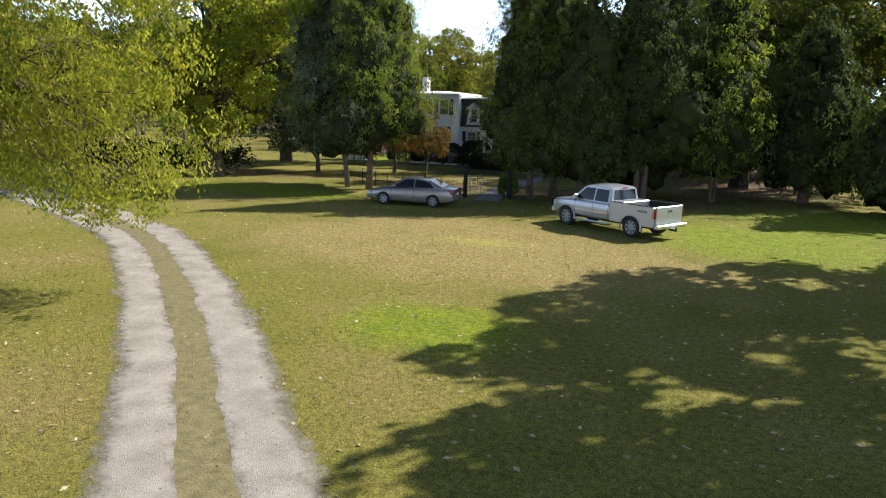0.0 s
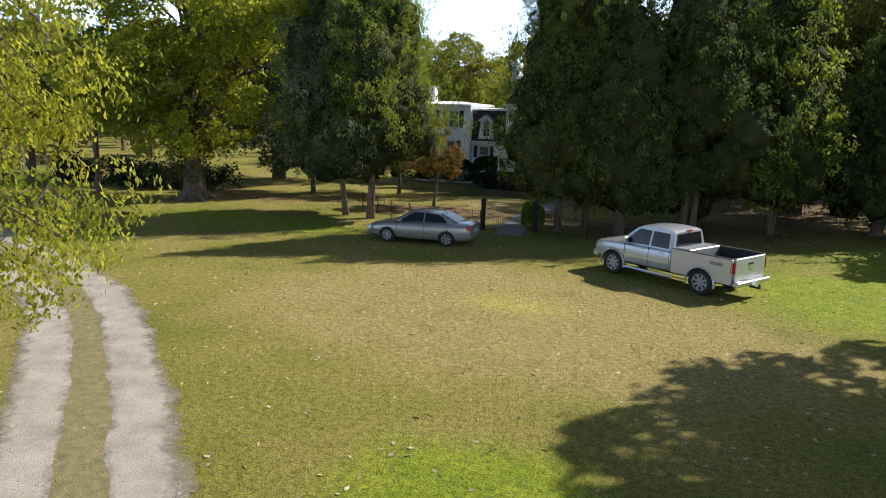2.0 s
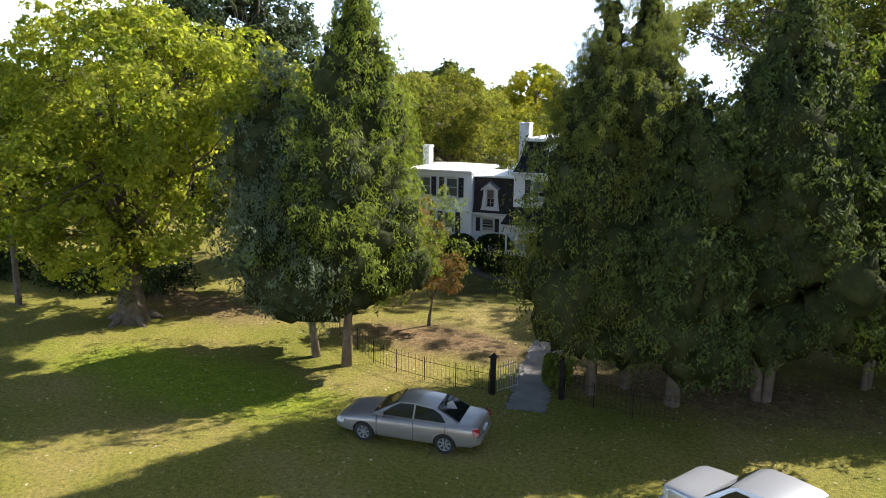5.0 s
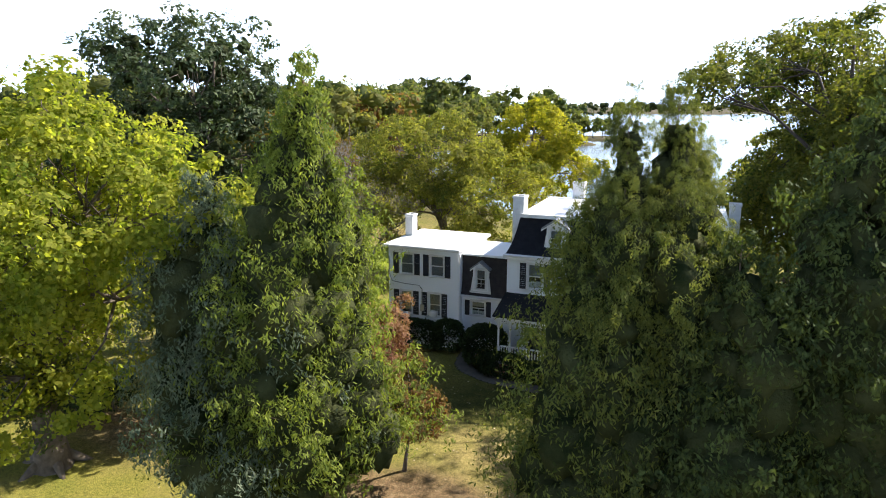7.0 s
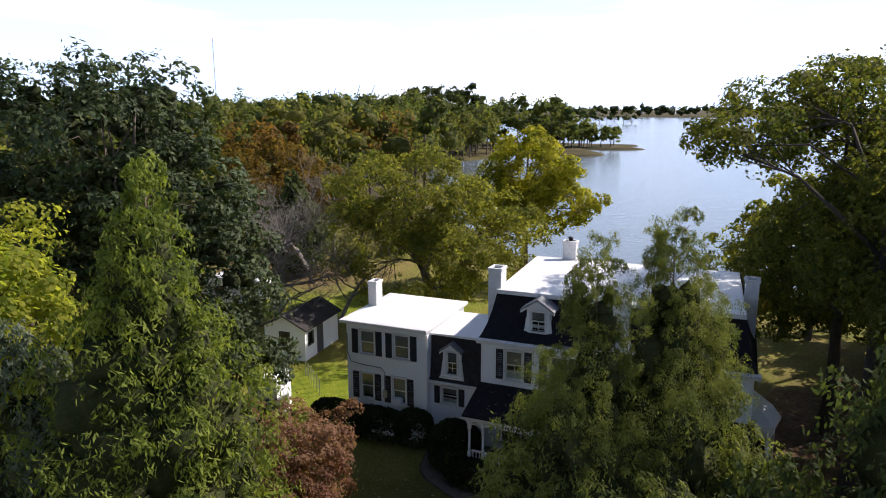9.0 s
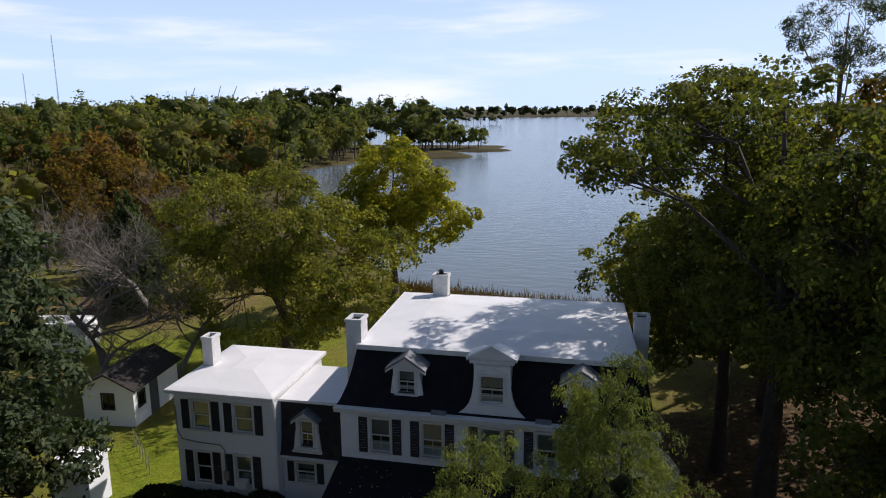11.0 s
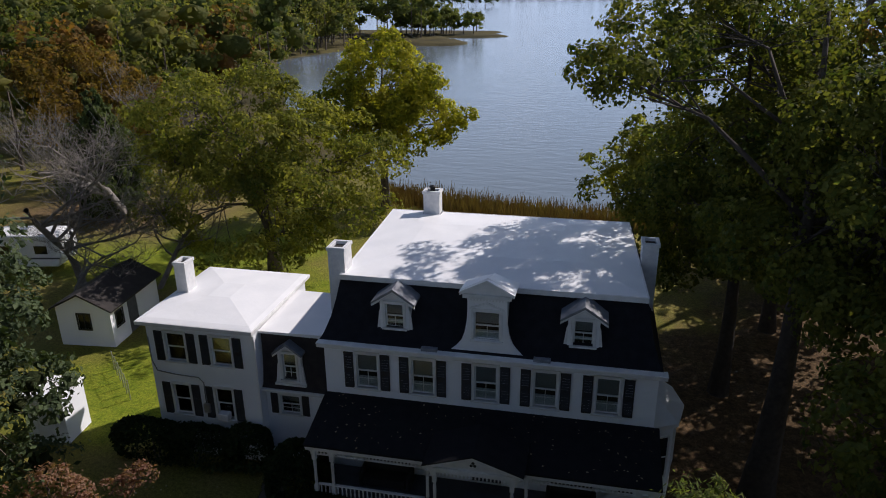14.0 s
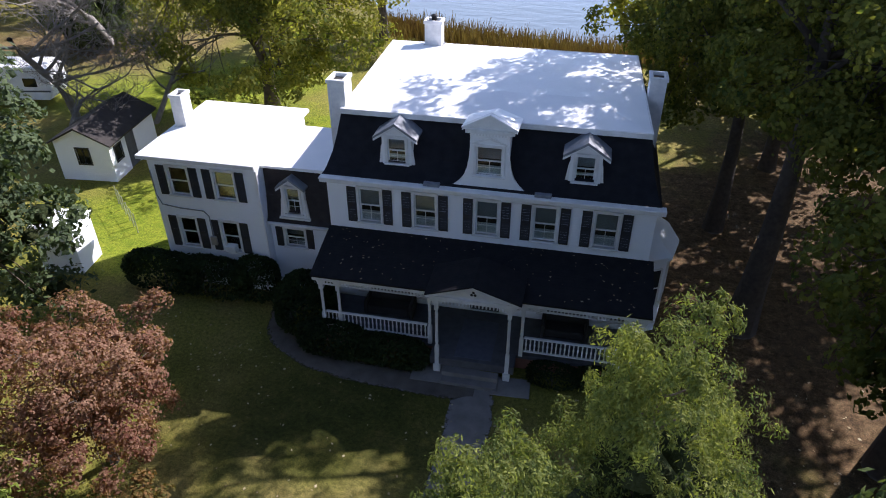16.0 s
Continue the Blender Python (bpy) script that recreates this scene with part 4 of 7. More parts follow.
def dormer(u, v, z0, w, zw0, zw1, ze, zp, over=0.82, deep=1.3, back=None, body=None):
    """A gabled dormer: cheeks and front, window, small roof, bracketed sides."""
    a, b = u - w / 2, u + w / 2
    ww = w - 0.42
    g = Geo()
    holed_wall(g, a, b, z0, ze, v, v + 0.10, [(u - ww / 2, u + ww / 2, zw0, zw1)])
    g.box(a, v + 0.10, z0, a + 0.08, v + deep, ze).box(b - 0.08, v + 0.10, z0, b, v + deep, ze)
    g.prism([(a, ze), (b, ze), (u, zp - 0.12)], v + 0.02, v + 0.12)
    d = part("dormer", g, WHITE, house, "white painted roof dormer")
    r = Geo()
    for s in (-1, 1):
        r.prism([(u, zp - 0.10), (u + s * over, ze - 0.12), (u + s * over, ze - 0.03), (u, zp)], v - 0.22, v + min(deep, 0.86))
    part("dormer_roof", r, LEAD, d, "grey weathered dormer roof")
    t = Geo()
    for s in (-1, 1):
        t.prism([(u, zp - 0.20), (u + s * over, ze - 0.215), (u + s * over, ze - 0.125), (u, zp - 0.105)], v - 0.20, v - 0.12)
        t.prism([(u + s * w / 2, z0), (u + s * (w / 2 + 0.16), z0), (u + s * (w / 2 + 0.10), z0 + 0.35), (u + s * (w / 2 + 0.05), z0 + 0.8), (u + s * w / 2, z0 + 0.95)], v + 0.02, v + 0.10)
    t.box(a - 0.18, v - 0.08, z0 - 0.08, b + 0.18, v + 0.12, z0)
    part("dormer_trim", t, TRIM, d)
    sash_window(u, zw0, zw1, ww, v, 0.45, name="dormer_window")
    return d


dormer(-3.20, 0.42, 6.70, 1.10, 6.90, 7.86, 8.02, 8.54)
dormer(3.66, 0.42, 6.66, 1.10, 6.86, 7.82, 7.95, 8.46)

# central flared gable
g = Geo()
uc = 0.30
left = [(-1.37, 6.42), (-1.12, 6.58), (-0.92, 6.85), (-0.80, 7.2), (-0.73, 7.6), (-0.70, 8.05), (-0.70, 8.6)]
zs = [p[1] for p in left]
hole = (uc - 0.46, uc + 0.46, 6.95, 8.05)
for (a, z0), (b, z1) in zip(left, left[1:]):
    for s in (-1, 1):
        inner = hole[0] - uc if s < 0 else hole[1] - uc
        if z0 >= 8.04 or z1 <= 6.94:
            if s < 0:
                g.prism([(uc + a, z0), (uc - a, z0), (uc - b, z1), (uc + b, z1)], 0.02, 0.14)
        else:
            g.prism([(uc + s * abs(a), z0), (uc + inner, z0), (uc + inner, z1), (uc + s * abs(b), z1)], 0.02, 0.14)
g.box(uc - 0.66, 0.14, 7.0, uc - 0.58, 1.6, 8.6).box(uc + 0.58, 0.14, 7.0, uc + 0.66, 1.6, 8.6)
gable = part("center_gable", g, WHITE, house, "white flared centre gable")
t = Geo()
t.box(uc - 0.86, -0.08, 8.58, uc + 0.86, 0.20, 8.72)
for s in (-1, 1):
    t.prism([(uc, 9.18), (uc + s * 0.96, 8.70), (uc + s * 0.96, 8.80), (uc, 9.30)], -0.14, 0.16)
    t.prism([(uc, 8.44), (uc + s * 0.62, 8.20), (uc + s * 0.62, 8.14), (uc, 8.36)], -0.03, 0.02)
t.prism([(uc - 0.86, 8.72), (uc + 0.86, 8.72), (uc, 9.18)], 0.02, 0.10)
for k in range(13):
    t.box(uc - 0.70 + k * 0.112, -0.06, 8.50, uc - 0.65 + k * 0.112, 0.02, 8.58)
part("gable_pediment", t, TRIM, gable, bevel=0.0)
r = Geo().add([(uc - 0.98, -0.15, 8.83), (uc, -0.15, 9.335), (uc + 0.98, -0.15, 8.83), (uc - 0.98, 1.5, 8.60), (uc, 2.0, 8.72), (uc + 0.98, 1.5, 8.60),
               (uc - 0.98, -0.15, 8.79), (uc, -0.15, 9.305), (uc + 0.98, -0.15, 8.79)],
              [(0, 1, 4, 3), (1, 2, 5, 4), (0, 6, 7, 1), (1, 7, 8, 2), (0, 3, 6), (2, 8, 5), (3, 4, 7, 6), (4, 5, 8, 7)])
part("gable_roof", r, MEMBRANE, gable, "white coated little gable roof")
sash_window(uc, 6.95, 8.05, 0.92, 0.02, 0.45, name="gable_window")
for a in (-2.05, 2.0):
    part("gutter_box", Geo().box(a, -0.30, 6.425, a + 0.6, -0.10, 6.55), LEAD, house, "grey metal gutter box", bevel=0.01)

# porch
PV = -2.30
g = Geo()
g.prism([(0.0, 4.02), (0.0, 4.10), (PV - 0.15, 3.38), (PV - 0.15, 3.30)], -5.95, 6.5, "x")
part("porch_roof", g, PORCH_ROOF, house, "black shingled porch roof with fallen leaves")
for a, b, c, d in ((-5.9, PV - 0.12, -1.38, PV + 0.06), (2.05, PV - 0.12, 6.45, PV + 0.06), (-5.9, PV + 0.06, -5.78, -0.003), (6.33, PV + 0.06, 6.45, -0.003)):
    part("porch_beam", Geo().box(a, b, 3.14, c, d, 3.29), TRIM, house, "white porch beam", bevel=0.01)
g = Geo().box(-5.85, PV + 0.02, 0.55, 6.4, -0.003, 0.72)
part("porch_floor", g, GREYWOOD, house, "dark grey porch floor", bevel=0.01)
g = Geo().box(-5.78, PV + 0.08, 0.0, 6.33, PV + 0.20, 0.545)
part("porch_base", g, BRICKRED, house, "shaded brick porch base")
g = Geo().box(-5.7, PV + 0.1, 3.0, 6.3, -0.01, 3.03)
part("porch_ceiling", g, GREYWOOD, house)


def turned_post(u, v, z0, z1, r=0.075):
    g = Geo().box(u - r, v - r, z0, u + r, v + r, z0 + 0.85).box(u - r, v - r, z1 - 0.45, u + r, v + r, z1)
    g.tube([(u, v, z0 + 0.85 + (z1 - z0 - 1.3) * s) for s in (0, 0.06, 0.12, 0.5, 0.88, 0.94, 1)], [r * k for k in (0.95, 0.6, 0.85, 0.72, 0.85, 0.6, 0.95)], 10)
    for s in (-1, 1):
        g.prism([(u + s * r, z1), (u + s * (r + 0.28), z1), (u + s * (r + 0.10), z1 - 0.10), (u + s * r, z1 - 0.30)], v - 0.02, v + 0.02)
    part("porch_post", g, TRIM, house, "white turned porch post", bevel=0.0)


for u in (-5.62, -4.95, -1.40, 2.08, 5.75, 6.25):
    turned_post(u, PV + 0.02, 0.725, 3.14)
bal = Geo().tube([(0, 0, z) for z in (0.0, 0.08, 0.16, 0.28, 0.40, 0.48, 0.56)], [0.028, 0.034, 0.022, 0.040, 0.022, 0.034, 0.028], 6).mesh("baluster", smooth=True)
bal.materials.append(TRIM)
for a, b in ((-5.52, -1.5), (2.18, 6.15)):
    part("handrail", Geo().box(a, PV - 0.03, 1.58, b, PV + 0.07, 1.65), TRIM, house, bevel=0.01)
    part("bottom_rail", Geo().box(a, PV - 0.02, 0.93, b, PV + 0.06, 1.0), TRIM, house, bevel=0.01)
    n = int((b - a) / 0.155)
    for k in range(n):
        o = part("baluster", bal, TRIM, house)
        o.location = (a + (k + 0.5) * (b - a) / n, PV + 0.02, 1.01)
for a, b in ((-5.5, -1.5), (2.2, 6.1)):
    g = Geo()
    n = int((b - a) / 0.13)
    for k in range(n):
        g.box(a + k * 0.13, PV - 0.02, 2.96, a + k * 0.13 + 0.05, PV + 0.03, 3.135)
    g.box(a, PV - 0.03, 2.92, b, PV + 0.04, 2.96)
    part("spindle_frieze", g, TRIM, house, "white spindle frieze")
# porch windows, panes opaque and near-black for the unlit inside, and seats
for a, b, z0, z1 in ((-4.9, -3.6, 1.05, 2.85), (-3.3, -2.0, 1.05, 2.85), (2.5, 3.6, 1.05, 2.75), (4.9, 5.9, 1.05, 2.75)):
    f = Geo().box(a - 0.07, -0.05, z0 - 0.07, a, -0.003, z1 + 0.07).box(b, -0.05, z0 - 0.07, b + 0.07, -0.003, z1 + 0.07).box(a, -0.05, z1, b, -0.003, z1 + 0.07).box(a, -0.05, z0 - 0.07, b, -0.003, z0).box((a + b) / 2 - 0.02, -0.045, z0, (a + b) / 2 + 0.02, -0.012, z1)
    w = part("porch_window", f, TRIM, house, "dim tall porch window")
    part("pane", Geo().box(a, -0.012, z0, b, -0.004, z1), DARK_FILL, w)
hm = pose(*HOUSE_AT, 0, 0, HOUSE_TURN)
for u, w in ((3.6, 1.5), (-3.4, 1.7)):
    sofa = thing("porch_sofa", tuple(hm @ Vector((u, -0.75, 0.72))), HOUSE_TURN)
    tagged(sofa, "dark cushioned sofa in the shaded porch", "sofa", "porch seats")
    part("seat", Geo().box(-w / 2, -0.4, 0.12, w / 2, 0.25, 0.45), DARK_FILL, sofa, bevel=0.05)
    part("backrest", Geo().box(-w / 2, 0.25, 0.12, w / 2, 0.45, 0.95), DARK_FILL, sofa, bevel=0.05)
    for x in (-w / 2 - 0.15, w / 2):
        part("armrest", Geo().box(x, -0.4, 0.0, x + 0.15, 0.45, 0.65), DARK_FILL, sofa, bevel=0.04)
# portico
GV = -3.0
part("portico_floor", Geo().box(-1.25, GV - 0.02, 0.36, 1.92, PV + 0.018, 0.715), GREYWOOD, house, bevel=0.01)
for k in range(2):
    part("step", Geo().box(-0.72, GV - 0.36 - 0.32 * k, 0.0, 1.38, GV - 0.025 - 0.32 * k, 0.36 - 0.18 * k), CONCRETE, house, "worn concrete porch step", bevel=0.015)
part("porch_mat", Geo().box(-0.35, GV + 0.15, 0.72, 1.05, -0.6, 0.735), paint("blue_grey_mat", (0.085, 0.09, 0.12), (0.13, 0.14, 0.17), 4.0, 0.95, 0.4), house, "blue-grey porch runner")
for u in (-0.98, 1.66):
    turned_post(u, GV + 0.03, 0.40, 3.45)
    g = Geo().box(u - 0.13, GV - 0.10, 0.0, u + 0.13, GV + 0.16, 0.40)
    part("post_plinth", g, TRIM, house, bevel=0.015)
g = Geo().box(-1.2, GV - 0.06, 3.45, 1.88, GV + 0.10, 3.62).box(-1.2, GV + 0.10, 3.45, -1.05, PV, 3.62).box(1.73, GV + 0.10, 3.45, 1.88, PV, 3.62)
for k in range(20):
    g.box(-0.9 + k * 0.13, GV - 0.01, 3.29, -0.85 + k * 0.13, GV + 0.05, 3.445)
g.prism([(-1.3, 3.62), (1.98, 3.62), (0.34, 4.16)], GV + 0.02, GV + 0.08)
for s in (-1, 1):
    g.prism([(0.34, 4.16), (0.34 + s * 1.70, 3.60), (0.34 + s * 1.70, 3.70), (0.34, 4.27)], GV - 0.16, GV + 0.12)
part("portico_gable", g, TRIM, house, "white pedimented portico with dentil trim")
g = Geo()
for s in (-1, 1):
    g.prism([(0.34, 4.275), (0.34 + s * 1.72, 3.705), (0.34 + s * 1.72, 3.75), (0.34, 4.33)], GV - 0.18, PV + 1.0)
part("portico_roof", g, PORCH_ROOF, house)
g = Geo()
for a in (90, 210, 330):
    cx, cz = 0.34 + 0.07 * math.cos(radians(a)), 3.86 + 0.07 * math.sin(radians(a))
    g.tube([(cx, GV + 0.012, cz), (cx, GV + 0.03, cz)], [0.055, 0.055], 10)
part("trefoil", g, DARK_FILL, house, "dark trefoil ornament")
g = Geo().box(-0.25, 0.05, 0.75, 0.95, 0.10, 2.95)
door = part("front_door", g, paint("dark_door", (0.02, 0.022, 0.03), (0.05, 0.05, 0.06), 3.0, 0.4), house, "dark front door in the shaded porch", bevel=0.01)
part("knob", Geo().tube([(0.80, 0.0, 1.75), (0.80, 0.05, 1.75)], [0.035, 0.03], 8), GALV, door)

# wing with two storeys and link between
g = Geo()
wing_u = (-12.51, -10.48)
WV = 0.4
holes = [(u - 0.42, u + 0.42, 4.48, 5.74) for u in wing_u] + [(u - 0.02, u + 0.72, 1.95, 3.36) for u in (-12.9, -10.98)]
holed_wall(g, -13.75, -9.05, 0.0, 6.14, WV, WV + 0.22, holes)
part("wing_front_wall", g, SIDING, house, "white clapboard wing wall")
for a, b, c, d in ((-13.75, WV + 0.22, -13.53, 5.7), (-9.27, WV + 0.22, -9.05, 5.7), (-13.53, 5.5, -9.27, 5.7)):
    part("wing_wall", Geo().box(a, b, 0, c, d, 6.14), SIDING, house, "white clapboard wing wall")
for u in wing_u:
    sash_window(u, 4.48, 5.74, 0.84, WV, 0.96, False, name="wing_window")
    shutter_pair(u, 4.48, 5.74, 0.84, WV, 0.36)
for u in (-12.55, -10.63):
    sash_window(u, 1.95, 3.36, 0.74, WV, 0.9, False, name="wing_window")
    shutter_pair(u, 1.95, 3.36, 0.74, WV, 0.36)
part("window_unit", Geo().box(-10.88, WV - 0.28, 1.97, -10.42, WV + 0.05, 2.30), TRIM, house, "white window air conditioner", bevel=0.02)
g = Geo()
rim = [(-13.97, 0.12), (-8.92, 0.12), (-8.92, 5.95), (-13.97, 5.95)]
g.add([(u, v, 6.31) for u, v in rim] + [(u, v, 6.37) for u, v in [(-13.7, 0.42), (-9.15, 0.42), (-9.15, 5.7), (-13.7, 5.7)]] + [(u, v, 6.56) for u, v in [(-12.0, 2.4), (-11.0, 2.4), (-11.0, 3.8), (-12.0, 3.8)]],
      [(0, 1, 5, 4), (1, 2, 6, 5), (2, 3, 7, 6), (3, 0, 4, 7), (4, 5, 9, 8), (5, 6, 10, 9), (6, 7, 11, 10), (7, 4, 8, 11), (8, 9, 10, 11)])
part("wing_roof", g, MEMBRANE, house, "white coated low hip roof")
g = Geo().box(-14.0, 0.06, 6.142, -8.89, 0.38, 6.305).box(-14.0, 0.38, 6.142, -13.76, 5.99, 6.305).box(-9.04, 0.38, 6.142, -8.89, 5.99, 6.305).box(-13.76, 5.71, 6.142, -9.04, 5.99, 6.305)
part("wing_cornice", g, TRIM, house, "white wing cornice", bevel=0.015)
g = Geo()
LV = 1.0
holed_wall(g, -9.04, -5.91, 0.0, 3.32, LV, LV + 0.2, [(-8.42, -7.58, 2.14, 3.0)])
part("link_wall", g, SIDING, house, "white clapboard link wall")
sash_window(-8.0, 2.14, 3.0, 0.84, LV, 0.4, name="link_window")
shutter_pair(-8.0, 2.14, 3.0, 0.84, LV, 0.30)
g = Geo().prism([(0.72, 3.45), (0.86, 3.6), (0.98, 4.2), (1.06, 5.0), (1.08, 5.86), (1.3, 5.86), (1.3, 3.45)], -9.04, -5.92, "x")
part("link_mansard", g, LINK_SHINGLE, house, "dark shingled slope over the link")
part("link_eave", Geo().box(-9.04, 0.62, 3.32, -5.92, 1.0, 3.445), TRIM, house, bevel=0.012)
g = Geo().add([(-9.04, 0.86, 5.96), (-5.92, 0.86, 6.02), (-5.92, 4.6, 6.10), (-9.04, 4.6, 6.10), (-9.04, 0.86, 5.87), (-5.92, 0.86, 5.87), (-5.92, 4.6, 5.87), (-9.04, 4.6, 5.87)],
              [(0, 1, 2, 3), (7, 6, 5, 4), (0, 4, 5, 1), (1, 5, 6, 2), (2, 6, 7, 3), (3, 7, 4, 0)])
part("link_roof", g, MEMBRANE, house, "white coated flat link roof")
part("link_back", Geo().box(-9.04, 4.3, 0, -5.91, 4.5, 5.86), SIDING, house)
dormer(-7.80, 0.84, 3.70, 0.98, 3.88, 5.05, 5.18, 5.62, over=0.62, deep=0.25)


def chimney(u, v, su, sv, z0, z1, label, cap=False):
    g = Geo().box(u, v, z0, u + su, v + sv, z1 - 0.14)
    t = 0.10
    g.box(u - 0.04, v - 0.04, z1 - 0.14, u + su + 0.04, v + t, z1).box(u - 0.04, v + sv - t, z1 - 0.14, u + su + 0.04, v + sv + 0.04, z1)
    g.box(u - 0.04, v + t, z1 - 0.14, u + t, v + sv - t, z1).box(u + su - t, v + t, z1 - 0.14, u + su + 0.04, v + sv - t, z1)
    c = part("chimney", g, BRICKW, house, label, bevel=0.012)
    part("flue", Geo().box(u + t, v + t, z1 - 0.30, u + su - t, v + sv - t, z1 - 0.13), DARK_FILL, c)
    part("flashing", Geo().box(u - 0.05, v - 0.05, z0, u + su + 0.05, v + sv + 0.05, z0 + 0.16), LEAD, c)
    if cap:
        g = Geo().tube([(u + su / 2, v + sv / 2, z1 - 0.05), (u + su / 2, v + sv / 2, z1 + 0.16)], [0.12, 0.12], 10).tube([(u + su / 2, v + sv / 2, z1 + 0.18), (u + su / 2, v + sv / 2, z1 + 0.24)], [0.18, 0.05], 10)
        part("cowl", g, IRON, c, "dark metal chimney cowl")
    return c


chimney(-6.02, 1.30, 0.66, 0.85, 5.9, 9.58, "tall whitewashed brick chimney")
chimney(-13.72, 2.80, 0.52, 0.72, 6.2, 7.80, "plain white chimney")
chimney(-4.12, 8.95, 0.78, 0.62, 8.45, 9.72, "white chimney with dark cowl", True)
chimney(5.72, 4.55, 0.62, 0.80, 6.0, 9.35, "shaded white side chimney")
# bay on the right wall
bay = [(6.303, 0.7), (7.15, 1.15), (7.4, 2.3), (7.15, 3.4), (6.303, 3.85)]
g = Geo().prism(bay, 0.0, 3.55, "z")
part("bay_wall", g, SIDING, house, "white bay wall")
big = [(6.303, 0.5), (7.3, 1.02), (7.62, 2.3), (7.3, 3.55), (6.303, 4.05)]
g = Geo().prism(big, 3.56, 3.72, "z")
g.add([(u, v, 3.72) for u, v in big] + [(6.303, 1.6, 4.62), (6.303, 3.0, 4.62)], [(0, 1, 5), (1, 2, 5), (2, 6, 5), (2, 3, 6), (3, 4, 6)])
part("bay_roof", g, MEMBRANE, house, "white metal bay roof")
for (a, b), (c, d) in zip(bay[:3], bay[1:4]):
    p, q = Vector((a, b, 0)), Vector((c, d, 0))
    o = Vector((d - b, a - c, 0)).normalized() * 0.012
    s, e = p.lerp(q, 0.16) + o, p.lerp(q, 0.84) + o
    g = Geo().add([(s.x, s.y, 1.3), (e.x, e.y, 1.3), (e.x, e.y, 3.1), (s.x, s.y, 3.1)], [(0, 1, 2, 3)])
    part("bay_pane", g, paint("dark_pane", (0.02, 0.022, 0.026), (0.03, 0.032, 0.036), 1.0, 0.06), house)
    fr = Geo().tube([(s.x, s.y, 1.3), (s.x, s.y, 3.1)], [0.045, 0.045], 4).tube([(e.x, e.y, 1.3), (e.x, e.y, 3.1)], [0.045, 0.045], 4).tube([(s.x, s.y, 3.1), (e.x, e.y, 3.1)], [0.045, 0.045], 4).tube([(s.x, s.y, 1.3), (e.x, e.y, 1.3)], [0.045, 0.045], 4).tube([(s.x, s.y, 2.2), (e.x, e.y, 2.2)], [0.03, 0.03], 4)
    part("bay_frame", fr, TRIM, house)
# service cable and downpipe on the wing
g = Geo().tube([(-13.7, 0.36, 5.5), (-13.68, 0.35, 4.4), (-13.5, 0.35, 3.95), (-12.7, 0.35, 3.85), (-11.65, 0.35, 3.82), (-11.45, 0.35, 3.6), (-11.42, 0.35, 2.6)], [0.025] * 7, 6)
part("conduit", g, paint("grey_conduit", (0.16, 0.17, 0.19), (0.24, 0.25, 0.27), 5.0, 0.6), house, "grey service conduit")
part("meter_box", Geo().box(-11.55, 0.26, 2.2, -11.30, 0.398, 2.62), GALV, house, bevel=0.01)
g = Geo().tube([(-8.98, 0.30, 6.0), (-8.98, 0.34, 5.7), (-8.98, 0.34, 0.1)], [0.04] * 3, 8)
part("downpipe", g, WHITE, house)


# ---- vehicles ----
SILVER = paint("champagne_silver_paint", (0.30, 0.275, 0.265), (0.34, 0.315, 0.30), 2.0, 0.30, metal=0.5, fine=0.1, coat=0.6)
TRUCKP = paint("bright_silver_paint", (0.42, 0.435, 0.47), (0.48, 0.495, 0.53), 2.0, 0.30, metal=0.5, fine=0.1, coat=0.6)
RUBBER = paint("tyre_rubber", (0.010, 0.010, 0.010), (0.025, 0.024, 0.022), 9.0, 0.85, 0.3)
BLACKP = paint("black_plastic", (0.010, 0.010, 0.011), (0.022, 0.022, 0.022), 6.0, 0.6)
CHROME = paint("chrome", (0.55, 0.56, 0.58), (0.64, 0.65, 0.67), 4.0, 0.28, metal=1.0, fine=0.05)
TINT = paint("tinted_glass", (0.006, 0.008, 0.009), (0.010, 0.012, 0.013), 1.0, 0.04, spec=0.45)
REDLENS = paint("red_lens", (0.30, 0.010, 0.012), (0.36, 0.02, 0.02), 6.0, 0.15)
CLEARLENS = paint("clear_lens", (0.55, 0.56, 0.58), (0.66, 0.67, 0.68), 6.0, 0.08, spec=0.8)
RIM = paint("brushed_alloy", (0.30, 0.31, 0.33), (0.40, 0.41, 0.43), 6.0, 0.45, metal=0.6, fine=0.1)
PLATE = paint("number_plate", (0.55, 0.56, 0.58), (0.64, 0.65, 0.66), 8.0, 0.5)


def hull(stations, power=3.2, n=9):
    """A closed body through stations (x, half width, bottom, top), rounded in section."""
    g = Geo()
    rings = []
    for x, w, zb, zt in stations:
        ring = []
        for k in range(2 * n):
            a = 2 * math.pi * k / (2 * n)
            c, s = math.cos(a), math.sin(a)
            y = w * math.copysign(abs(c) ** (2 / power), c)
            z = (zb + zt) / 2 + (zt - zb) / 2 * math.copysign(abs(s) ** (2 / power), s)
            ring.append((x, y, z))
        rings.append(ring)
    m = 2 * n
    vs = [p for r in rings for p in r]
    fs = [(i * m + j, i * m + (j + 1) % m, (i + 1) * m + (j + 1) % m, (i + 1) * m + j) for i in range(len(rings) - 1) for j in range(m)]
    fs += [tuple(range(m)), tuple((len(rings) - 1) * m + j for j in range(m))]
    return g.add(vs, fs)


